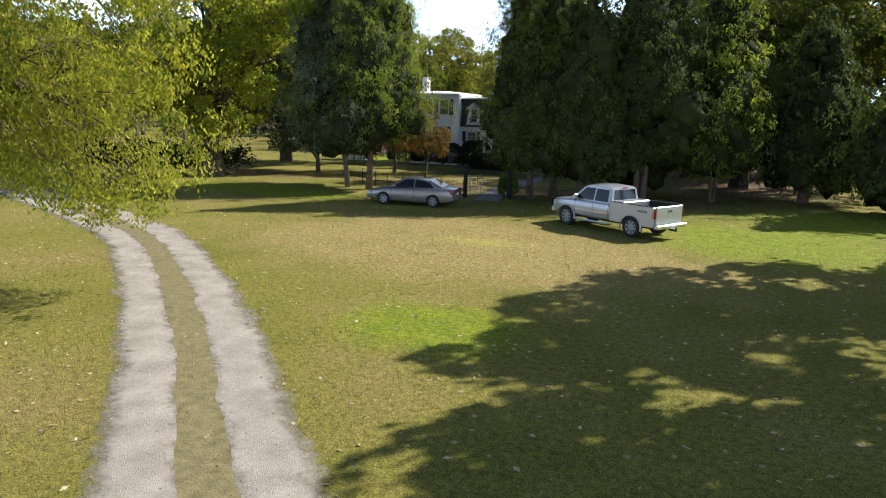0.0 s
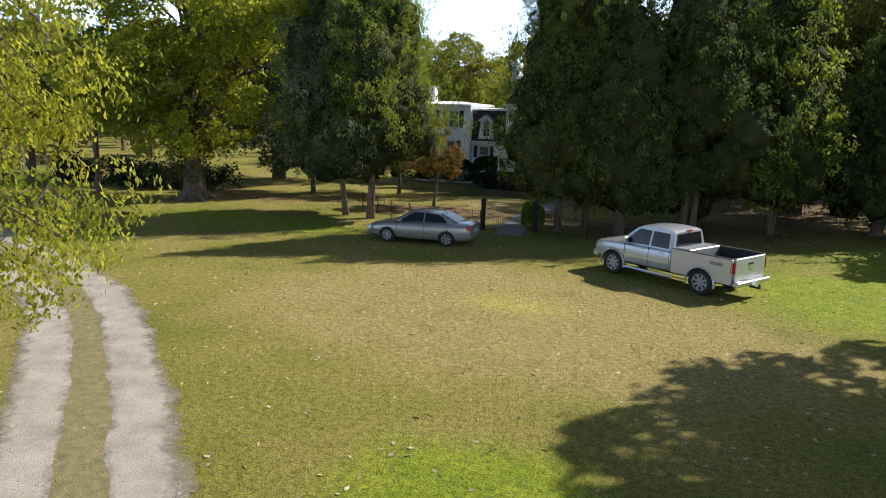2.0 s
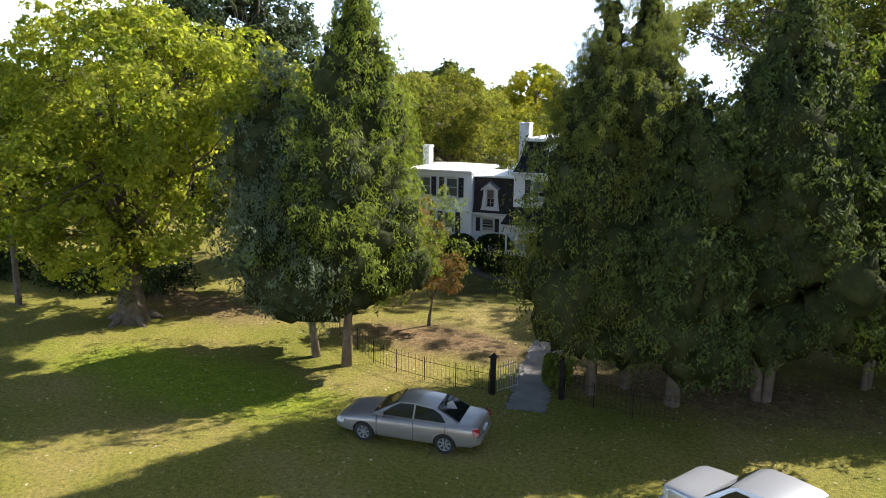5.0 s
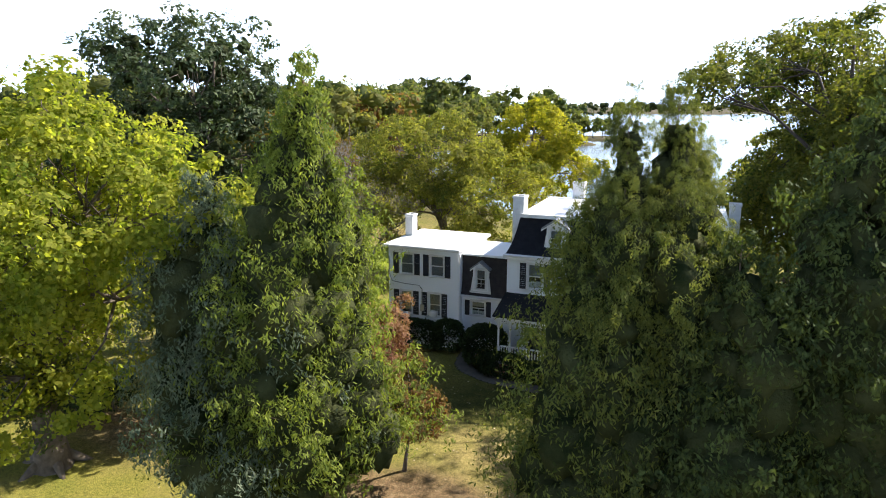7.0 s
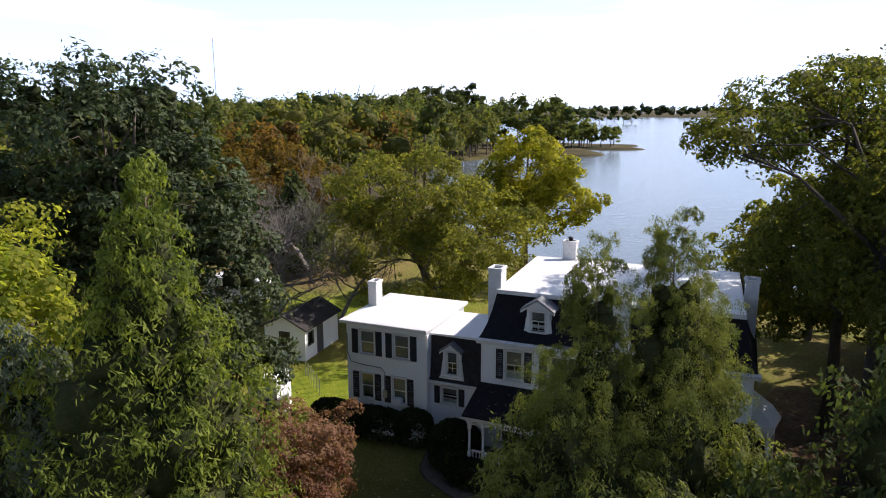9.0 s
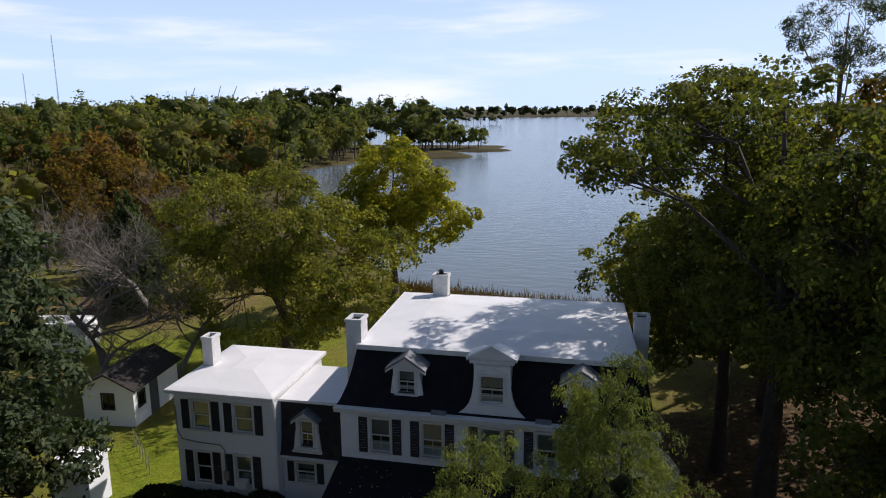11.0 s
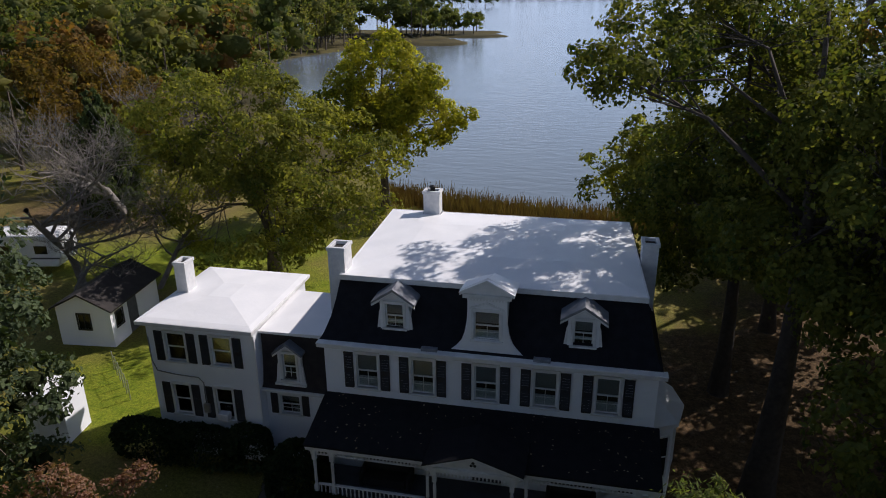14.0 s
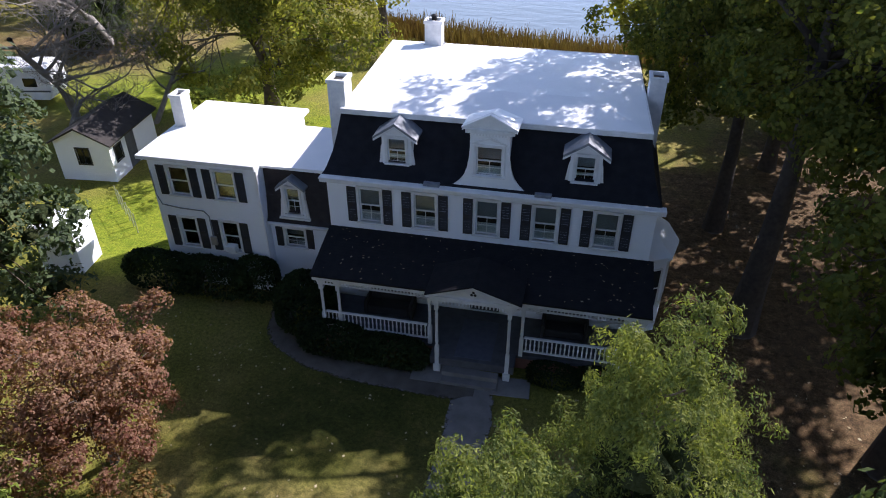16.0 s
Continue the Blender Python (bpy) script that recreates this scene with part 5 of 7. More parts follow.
def cut(me, cutters):
    """A mesh less some others."""
    ob = bpy.data.objects.new("cutting", me)
    scene.collection.objects.link(ob)
    extra = []
    for c in cutters:
        k = bpy.data.objects.new("cutter", c)
        scene.collection.objects.link(k)
        extra.append(k)
        md = ob.modifiers.new("cut", "BOOLEAN")
        md.operation, md.object, md.solver = "DIFFERENCE", k, "EXACT"
    out = bpy.data.meshes.new_from_object(ob.evaluated_get(bpy.context.evaluated_depsgraph_get()))
    for o in [ob] + extra:
        bpy.data.objects.remove(o)
    return out


def wheel(parent, x, y, r, w, side, spokes=5):
    t = Geo()
    pts = [(-w / 2, r * 0.66), (-w / 2, r * 0.92), (-w * 0.36, r), (w * 0.36, r), (w / 2, r * 0.92), (w / 2, r * 0.66)]
    n = 24
    vs = [(r_ * math.cos(2 * math.pi * k / n), a, r_ * math.sin(2 * math.pi * k / n)) for k in range(n) for a, r_ in pts]
    m = len(pts)
    t.add(vs, [(k * m + j, k * m + (j + 1) % m, ((k + 1) % n) * m + (j + 1) % m, ((k + 1) % n) * m + j) for k in range(n) for j in range(m)])
    wh = part("wheel", t, RUBBER, parent, "black tyre on alloy wheel", smooth=False)
    wh.location = (x, y, r)
    f = Geo()
    o = side * w * 0.36
    f.tube([(0, o - side * 0.02, 0), (0, o, 0)], [r * 0.18, r * 0.15], 12)
    for k in range(spokes):
        a = 2 * math.pi * k / spokes + 0.3
        c, s = math.cos(a), math.sin(a)
        p = [(r * 0.1 * c - r * 0.07 * s, o, r * 0.1 * s + r * 0.07 * c), (r * 0.1 * c + r * 0.07 * s, o, r * 0.1 * s - r * 0.07 * c), (r * 0.64 * c + r * 0.10 * s, o, r * 0.64 * s - r * 0.10 * c), (r * 0.64 * c - r * 0.10 * s, o, r * 0.64 * s + r * 0.10 * c)]
        q = [(a_, o - side * 0.03, b_) for a_, _, b_ in p]
        f.add(p + q, [(0, 1, 2, 3), (7, 6, 5, 4), (0, 4, 5, 1), (1, 5, 6, 2), (2, 6, 7, 3), (3, 7, 4, 0)])
    rim = [(r * 0.60, -0.02), (r * 0.67, -0.02), (r * 0.67, 0.02), (r * 0.60, 0.02)]
    vs = [(a * math.cos(2 * math.pi * k / n), o + b, a * math.sin(2 * math.pi * k / n)) for k in range(n) for a, b in rim]
    f.add(vs, [(k * 4 + j, k * 4 + (j + 1) % 4, ((k + 1) % n) * 4 + (j + 1) % 4, ((k + 1) % n) * 4 + j) for k in range(n) for j in range(4)])
    part("rim", f, RIM, wh, "silver alloy rim")
    part("hub_back", Geo().tube([(0, o - side * 0.07, 0), (0, o - side * 0.06, 0)], [r * 0.66, r * 0.66], 20), BLACKP, wh)


def arch_cutters(xs, r, half):
    out = []
    for x in xs:
        for s in (-1, 1):
            out.append(Geo().tube([(x, s * (half - 0.32), r * 0.95), (x, s * (half + 0.3), r * 0.95)], [r * 1.16, r * 1.16], 28).mesh("arch"))
    return out


def smooth_part(name, me, mat, parent, label="", angle=40):
    for p in me.polygons:
        p.use_smooth = True
    me.set_sharp_from_angle(angle=radians(angle))
    me.materials.clear()
    me.materials.append(mat)
    return part(name, me, mat, parent, label)


def slab(pts, out):
    """A thin panel: polygon pts, moved by out for its thickness."""
    n = len(pts)
    a = [Vector(p) for p in pts]
    return Geo().add(a + [p + Vector(out) for p in a], [tuple(range(n)), tuple(range(2 * n - 1, n - 1, -1))] + [(i, (i + 1) % n, (i + 1) % n + n, i + n) for i in range(n)])


def sedan(at, rz):
    car = thing("sedan", at, rz)
    tagged(car, "champagne-silver four-door sedan parked on the lawn", "car")
    wb, r, hw = 2.72, 0.325, 0.90
    xf, xr = wb / 2 + 0.02, -wb / 2 + 0.02
    st = [(-2.40, 0.70, 0.42, 0.80), (-2.36, 0.80, 0.33, 0.94), (-2.15, 0.87, 0.24, 1.01), (-1.6, 0.90, 0.20, 1.03), (-0.9, 0.90, 0.19, 1.00), (0, 0.90, 0.19, 0.97), (0.9, 0.90, 0.19, 0.95), (1.3, 0.89, 0.19, 0.91), (1.9, 0.86, 0.22, 0.82), (2.25, 0.78, 0.27, 0.73), (2.40, 0.62, 0.36, 0.62)]
    body = cut(hull(st, 5.0, 14).mesh("body"), arch_cutters((xf, xr), r, hw))
    smooth_part("body", body, SILVER, car, "champagne-silver body")
    part("underbody", Geo().box(-2.2, -0.60, 0.22, 2.2, 0.60, 0.5), BLACKP, car)
    # cabin: roof and pillars
    base = [(-1.72, 0.66), (1.02, 0.72)]
    g = Geo()
    prof = [(-1.80, 0.98, 0.70), (-1.25, 1.27, 0.64), (-0.95, 1.37, 0.60), (-0.4, 1.43, 0.58), (0.05, 1.435, 0.58), (0.30, 1.39, 0.59), (0.62, 1.23, 0.64), (1.12, 0.95, 0.72)]
    vs = []
    for x, z, w in prof:
        vs += [(x, -w, z - 0.03), (x, -w * 0.6, z), (x, 0, z + 0.015), (x, w * 0.6, z), (x, w, z - 0.03)]
    g.add(vs, [(i * 5 + j, i * 5 + j + 1, (i + 1) * 5 + j + 1, (i + 1) * 5 + j) for i in range(len(prof) - 1) for j in range(4)])
    for s in (-1, 1):
        low = [(x, s * (0.80 if -1.6 < x < 0.9 else 0.76), min(0.97, z - 0.03)) for x, z, w in prof]
        hi = [(x, s * w, z - 0.03) for x, z, w in prof]
        g.add(low + hi, [(i, i + 1, i + 1 + len(prof), i + len(prof)) for i in range(len(prof) - 1)])
    me = g.mesh("cabin")
    smooth_part("cabin", me, SILVER, car, "silver roof and pillars", 50)

    def side_pt(x, z, s):
        w = np.interp(x, [p[0] for p in prof], [p[2] for p in prof])
        top = np.interp(x, [p[0] for p in prof], [p[1] for p in prof]) - 0.03
        f = (z - 0.97) / max(top - 0.97, 0.01)
        return (x, s * (0.80 + (w - 0.80) * f + 0.006), z)
    for s in (-1, 1):
        for quad in (((-1.35, 1.0), (-0.32, 0.99), (-0.32, 1.37), (-0.90, 1.32), (-1.15, 1.21)), ((-0.26, 0.99), (0.86, 0.98), (0.40, 1.26), (0.20, 1.36), (-0.26, 1.38))):
            part("side_window", slab([side_pt(x, z, s) for x, z in quad], (0, s * 0.006, 0)), TINT, car)
        part("mirror", Geo().box(0.70, s * 0.86 - 0.06, 0.96, 0.86, s * 0.86 + 0.06, 1.08), SILVER, car, bevel=0.02)
        for x in (-0.55, 0.42):
            part("door_handle", Geo().box(x - 0.10, s * 0.895 - 0.02, 0.86, x + 0.02, s * 0.895 + 0.025, 0.89), SILVER, car, bevel=0.006)
        part("tail_light", slab([(-2.28, s * 0.885, 0.74), (-2.40, s * 0.70, 0.74), (-2.385, s * 0.68, 0.93), (-2.20, s * 0.875, 0.95)], (-0.03, s * 0.02, 0)), REDLENS, car)
        part("headlight", slab([(2.36, s * 0.66, 0.50), (2.10, s * 0.84, 0.52), (2.06, s * 0.84, 0.66), (2.30, s * 0.66, 0.64)], (0.04, s * 0.03, 0.02)), CLEARLENS, car)
        part("side_moulding", Geo().box(-0.98, s * 0.898 - 0.012, 0.52, 0.95, s * 0.898 + 0.012, 0.57), SILVER, car, bevel=0.004)
        for x in (xf, xr):
            wheel(car, x, s * 0.785, r, 0.20, s, 7)
    part("windshield", slab([(1.08, -0.64, 0.985), (1.08, 0.64, 0.985), (0.34, 0.54, 1.39), (0.34, -0.54, 1.39)], (0.012, 0, 0.012)), TINT, car)
    part("rear_window", slab([(-1.74, -0.62, 1.02), (-1.74, 0.62, 1.02), (-1.00, 0.54, 1.375), (-1.00, -0.54, 1.375)], (-0.012, 0, 0.012)), TINT, car)
    part("rear_bumper", Geo().box(-2.45, -0.74, 0.40, -2.33, 0.74, 0.60), SILVER, car, bevel=0.04)
    part("front_bumper", Geo().box(2.30, -0.66, 0.30, 2.44, 0.66, 0.50), SILVER, car, bevel=0.04)
    part("number_plate", Geo().box(-2.462, -0.16, 0.64, -2.40, 0.16, 0.76), PLATE, car)
    for a in (-0.31, 0.92, -1.36):
        for s in (-1, 1):
            part("door_seam", Geo().box(a - 0.006, s * 0.889 - 0.014, 0.30, a + 0.006, s * 0.889 + 0.014, 0.94), BLACKP, car)
    return car


def pickup(at, rz):
    car = thing("pickup_truck", at, rz)
    tagged(car, "silver crew-cab pickup truck parked on the lawn", "pickup truck")
    wb, r, hw = 3.57, 0.43, 1.0
    xf, xr = wb / 2, -wb / 2
    front = [(-0.62, 0.985, 0.52, 1.30), (-0.2, 0.985, 0.50, 1.29), (0.9, 0.985, 0.50, 1.28), (1.35, 0.985, 0.50, 1.27), (1.45, 0.98, 0.52, 1.26), (2.1, 0.97, 0.54, 1.22), (2.55, 0.93, 0.58, 1.17), (2.70, 0.86, 0.62, 1.10)]
    body = cut(hull(front, 7.0, 14).mesh("body"), arch_cutters((xf,), r, hw))
    smooth_part("front_body", body, TRUCKP, car, "silver hood, doors and fenders")
    bed = Geo()
    L0, L1, zt, zb = -2.86, -0.66, 1.36, 0.55
    bed.box(L0, 0.90, zb, L1, 0.995, zt).box(L0, -0.995, zb, L1, -0.90, zt).box(L1 - 0.06, -0.90, zb, L1, 0.90, zt)
    bedm = cut(bed.mesh("bed", 0.012), arch_cutters((xr,), r, hw))
    smooth_part("bed", bedm, TRUCKP, car, "silver pickup bed", 30)
    part("bed_floor", Geo().box(L0 + 0.06, -0.90, 0.82, L1 - 0.06, 0.90, 0.86), BLACKP, car, "black bed liner")
    for s in (-1, 1):
        part("bed_rail", Geo().box(L0 + 0.02, s * 0.95 - 0.055, zt + 0.002, L1 - 0.02, s * 0.95 + 0.055, zt + 0.025), BLACKP, car, bevel=0.008)
        part("liner_side", Geo().box(L0 + 0.06, s * 0.885 - 0.012, 0.86, L1 - 0.06, s * 0.885 + 0.012, zt), BLACKP, car)
        part("wheel_housing", Geo().box(xr - 0.5, s * 0.72 - 0.15, 0.86, xr + 0.5, s * 0.72 + 0.15, 1.08), BLACKP, car, bevel=0.03)
    gate = part("tailgate", Geo().box(L0 - 0.06, -0.86, 0.66, L0 + 0.05, 0.86, zt + 0.02), TRUCKP, car, "silver tailgate", bevel=0.02)
    part("tailgate_handle", Geo().box(L0 - 0.075, -0.14, 1.14, L0 - 0.055, 0.14, 1.22), BLACKP, gate, bevel=0.006)
    part("tailgate_badge", Geo().box(L0 - 0.066, -0.14, 0.92, L0 - 0.058, 0.14, 1.06), CHROME, gate)
    part("rear_bumper", Geo().box(L0 - 0.24, -0.96, 0.50, L0 - 0.03, 0.96, 0.66), CHROME, car, "chrome rear bumper", bevel=0.03)
    part("number_plate", Geo().box(L0 - 0.252, -0.15, 0.50, L0 - 0.238, 0.15, 0.64), PLATE, car)
    part("hitch", Geo().box(L0 - 0.45, -0.05, 0.40, L0 - 0.10, 0.05, 0.47).tube([(L0 - 0.42, 0, 0.47), (L0 - 0.42, 0, 0.56)], [0.03, 0.04], 8), BLACKP, car)
    # cab
    prof = [(-0.66, 1.27, 0.90), (-0.60, 1.86, 0.76), (-0.45, 1.93, 0.74), (0.2, 1.96, 0.73), (0.75, 1.92, 0.74), (0.95, 1.84, 0.76), (1.62, 1.26, 0.88)]
    g = Geo()
    vs = []
    for x, z, w in prof:
        vs += [(x, -w, z - 0.03), (x, -w * 0.7, z), (x, 0, z + 0.012), (x, w * 0.7, z), (x, w, z - 0.03)]
    g.add(vs, [(i * 5 + j, i * 5 + j + 1, (i + 1) * 5 + j + 1, (i + 1) * 5 + j) for i in range(len(prof) - 1) for j in range(4)])
    for s in (-1, 1):
        low = [(x, s * 0.93, 1.24) for x, z, w in prof]
        hi = [(x, s * w, z - 0.03) for x, z, w in prof]
        g.add(low + hi, [(i, i + 1, i + 1 + len(prof), i + len(prof)) for i in range(len(prof) - 1)])
    smooth_part("cab", g.mesh("cab"), TRUCKP, car, "silver cab roof and pillars", 50)

    def side_pt(x, z, s):
        f = (z - 1.24) / (1.87 - 1.24)
        return (x, s * (0.93 + (0.755 - 0.93) * f + 0.006), z)
    for s in (-1, 1):
        for quad in (((-0.48, 1.30), (0.24, 1.29), (0.24, 1.80), (-0.42, 1.79)), ((0.32, 1.29), (1.36, 1.28), (0.98, 1.66), (0.80, 1.80), (0.32, 1.80))):
            part("side_window", slab([side_pt(x, z, s) for x, z in quad], (0, s * 0.006, 0)), TINT, car)
        part("mirror", Geo().box(1.14, s * 1.08 - 0.12, 1.26, 1.28, s * 1.08 + 0.10, 1.48), TRUCKP, car, bevel=0.03)
        for x in (-0.30, 0.52):
            part("door_handle", Geo().box(x - 0.02, s * 0.985 - 0.02, 1.10, x + 0.16, s * 0.985 + 0.025, 1.14), CHROME, car, bevel=0.006)
        for a in (-0.56, 0.28, 1.30):
            part("door_seam", Geo().box(a - 0.006, s * 0.978 - 0.012, 0.62, a + 0.006, s * 0.978 + 0.012, 1.24), BLACKP, car)
        part("side_moulding", Geo().box(-0.55, s * 0.985 - 0.010, 0.80, 1.28, s * 0.985 + 0.012, 0.84), CHROME, car)
        part("side_step", Geo().tube([(-0.75, s * 1.0, 0.42), (-0.68, s * 1.04, 0.40), (1.22, s * 1.04, 0.40), (1.28, s * 1.0, 0.42)], [0.045] * 4, 8), CHROME, car, "chrome tube side step")
        part("tail_light", slab([(L0 + 0.04, s * 0.999, 0.92), (L0 - 0.065, s * 0.90, 0.92), (L0 - 0.065, s * 0.90, 1.27), (L0 + 0.04, s * 0.999, 1.27)], (-0.008, s * 0.008, 0)), REDLENS, car, "red tail light")
        part("headlight", slab([(2.68, s * 0.84, 0.86), (2.48, s * 0.95, 0.86), (2.44, s * 0.95, 1.08), (2.62, s * 0.84, 1.06)], (0.04, s * 0.02, 0.01)), CLEARLENS, car)
        part("bed_graphic", Geo().box(L0 + 0.30, s * 0.997 - 0.002, 1.10, L0 + 0.78, s * 0.997 + 0.003, 1.20), paint("grey_decal", (0.12, 0.15, 0.20), (0.2, 0.22, 0.26), 20.0, 0.5), car, "grey decal bar")
        for x in (xf, xr):
            wheel(car, x, s * 0.86, r, 0.28, s, 8)
            n = 14
            f = Geo()
            ring = [(x + (r * a) * math.cos(t), s * y, r * 0.95 + (r * a) * math.sin(t)) for t in np.linspace(-0.15, math.pi + 0.15, n) for a, y in ((1.16, 0.975), (1.30, 0.975), (1.24, 1.035), (1.16, 1.03))]
            f.add(ring, [(k * 4 + j, k * 4 + (j + 1) % 4, (k + 1) * 4 + (j + 1) % 4, (k + 1) * 4 + j) for k in range(n - 1) for j in range(4)])
            part("wheel_flare", f, TRUCKP, car, smooth=True)
    part("windshield", slab([(1.55, -0.78, 1.30), (1.55, 0.78, 1.30), (0.99, 0.70, 1.81), (0.99, -0.70, 1.81)], (0.014, 0, 0.012)), TINT, car)
    part("rear_window", slab([(-0.655, -0.72, 1.38), (-0.655, 0.72, 1.38), (-0.612, 0.66, 1.80), (-0.612, -0.66, 1.80)], (-0.014, 0, 0)), TINT, car)
    part("brake_light", Geo().box(-0.64, -0.14, 1.86, -0.59, 0.14, 1.90), REDLENS, car)
    part("underbody", Geo().box(-2.8, -0.60, 0.42, 2.5, 0.60, 0.72), BLACKP, car)
    part("front_bumper", Geo().box(2.55, -0.92, 0.52, 2.80, 0.92, 0.76), CHROME, car, bevel=0.05)
    part("grille", Geo().box(2.64, -0.60, 0.78, 2.74, 0.60, 1.08), CHROME, car, bevel=0.03)
    part("tool_box", Geo().box(L1 - 0.62, -0.86, 1.05, L1 - 0.08, 0.86, 1.39), TRUCKP, car, "pale toolbox lid across the bed", bevel=0.02)
    k = Geo()
    for i in range(5):
        k.tube([(-1.75 - 0.05 * i, 0.62 - 0.16 * i, 0.89 + 0.02 * i), (-1.30 - 0.04 * i, 0.50 - 0.10 * i, 1.06 + 0.02 * i)], [0.022, 0.022], 6)
    part("load", k, GALV, car, "pale bars lying in the bed")
    return car


sedan((-16.40, 33.20, 0.0), 188.1)
pickup((-5.57, 31.29, 0.0), 152.4)


# ---- trees of the front garden ----
cedar("red_cedar", (-21.8, 37.5, 0), 16.2, 4.4, 2.8, LEAF_CEDAR, "tall pointed red cedar with green sunlit sprays", 66000, 460, 3, r0=0.18, shape=1.7, lean=(0.3, 0.9), leaf=(0.18, 0.052))
cedar("red_cedar", (-23.5, 37.8, 0), 12.6, 4.7, 2.2, LEAF_BLUE, "grey-green red cedar leaning from a shared root", 52000, 380, 4, lean=(-1.2, -0.8), r0=0.15, shape=2.0, leaf=(0.18, 0.052))
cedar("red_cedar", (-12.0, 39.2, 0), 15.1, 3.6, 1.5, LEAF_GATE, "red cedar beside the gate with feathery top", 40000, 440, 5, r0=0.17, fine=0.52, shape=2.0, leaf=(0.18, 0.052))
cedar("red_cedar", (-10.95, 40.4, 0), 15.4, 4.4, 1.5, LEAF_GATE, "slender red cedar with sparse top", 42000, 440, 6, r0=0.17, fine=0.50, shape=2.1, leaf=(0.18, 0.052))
cedar("red_cedar", (-9.1, 39.6, 0), 11.8, 3.8, 1.2, LEAF_DARK, "dark red cedar behind the pickup", 32000, 300, 7, leaf=(0.19, 0.075), r0=0.22, shape=2.4)
cedar("red_cedar", (-6.2, 41.6, 0), 15.4, 4.3, 2.0, LEAF_DARK, "broad many-stemmed red cedar", 38000, 360, 8, leaf=(0.19, 0.075), r0=0.3, stems=4, shape=2.2)
cedar("red_cedar", (-7.0, 45.6, 0), 6.4, 2.4, 0.6, LEAF_DARK, "small dark red cedar in the grove", 8000, 150, 9, leaf=(0.25, 0.085), r0=0.14, shape=1.6)
cedar("red_cedar", (2.4, 47.4, 0), 11.0, 4.4, 0.9, LEAF_DARK, "dark broad red cedar at the lawn edge", 20000, 280, 10, leaf=(0.27, 0.10), r0=0.26, shape=1.9)
cedar("red_cedar", (-2.6, 44.6, 0), 15.0, 3.8, 1.4, LEAF_CEDAR, "slim green red cedar", 24000, 300, 11, leaf=(0.24, 0.09), r0=0.18, stems=2, shape=2.0)
cedar("red_cedar", (7.5, 44.0, 0), 9.5, 4.4, 0.5, LEAF_DARK, "dark red cedar closing the lawn", 15000, 280, 12, r0=0.26, leaf=(0.28, 0.10), shape=1.9)
tree("ivy_oak", (-34.5, 37.8, 0), [(0.5, 0.5, 11.6, 5.6, 5.2, 4.4), (-4.0, -1, 7.4, 4.4, 4.6, 3.4), (5.0, -0.3, 10.2, 4.4, 4.5, 4.2), (0, -2.5, 6.5, 5.5, 4.5, 3.2), (-1, 2, 5.0, 5, 4, 2.4)], LEAF_OAK,
     "large oak with yellow-green leaves and an ivy-clad trunk", 170, 9, 56, 1.5, 0.33, (0.21, 0.14), r0=0.55, fork=0.3, limbs=22, seed=21, roots=1.5)
tree("magnolia", (-38.7, 51.2, 0), [(-1.0, 0, 16.2, 5.6, 5.2, 4.0), (-3.8, -1, 12.0, 5.2, 5.0, 5.0), (2.6, 1.0, 12.6, 3.8, 4.2, 4.4), (3.8, 1.6, 8.4, 4.2, 4.2, 4.6), (4.8, 2.4, 5.0, 2.3, 2.6, 2.8), (6.3, 2.6, 1.6, 0.8, 0.8, 1.2), (0, 0, 5.5, 5.5, 5, 4.0)], LEAF_MAG,
     "dark glossy-leaved magnolia between oak and wing", 240, 9, 28, 1.35, 0.34, (0.28, 0.145), r0=0.42, fork=0.2, limbs=24, seed=22, inner=0.30)
tree("willow_oak", (-23.4, 13.1, 0), [(8.6, 0, 6.4, 2.5, 2.8, 4.4), (8.0, -0.2, 3.7, 2.4, 2.4, 1.6), (5.2, 0.4, 8.0, 4.0, 3.6, 4.4), (1, 0, 8.5, 5.0, 4.6, 4.8), (6.4, -3.2, 5.6, 3.2, 2.4, 3.2), (4, -1, 4.0, 4, 3, 2), (11.0, -0.3, 5.6, 0.9, 0.8, 2.4), (10.5, -0.4, 8.4, 1.2, 1.1, 1.8), (10.8, 0.3, 4.2, 0.6, 0.6, 0.8)], LEAF_HANG,
     "spreading tree with drooping yellow-green leaves beside the drive", 216, 10, 46, 0.95, 0.25, (0.115, 0.050), r0=0.45, fork=0.35, limbs=26, seed=23, hang=0.45)
# added tree: blocks the sun from the ground by the oak trunk
tree("shade_evergreen", (-30.8, 44.6, 0), [(0, 0, 4.4, 2.6, 2.4, 3.2), (0.6, 0, 7.0, 1.8, 1.8, 2.0), (-1.8, 0.4, 3.4, 2.0, 1.8, 2.2)], LEAF_MAG,
     "dark dense evergreen added between oak and cedars to shade the ground", 70, 8, 26, 0.8, 0.30, (0.22, 0.13), r0=0.14, fork=0.1, limbs=14, seed=26)
tree("dogwood", (-21.04, 43.7, 0), [(0, 0, 3.5, 1.9, 1.8, 1.3), (0.7, -0.5, 2.8, 1.5, 1.4, 1.0), (-0.6, 0.5, 2.9, 1.5, 1.4, 1.0)], LEAF_SMALL,
     "small slender tree with olive and rust leaves", 44, 6, 44, 0.4, 0.16, (0.11, 0.065), r0=0.08, fork=0.3, limbs=14, seed=24)
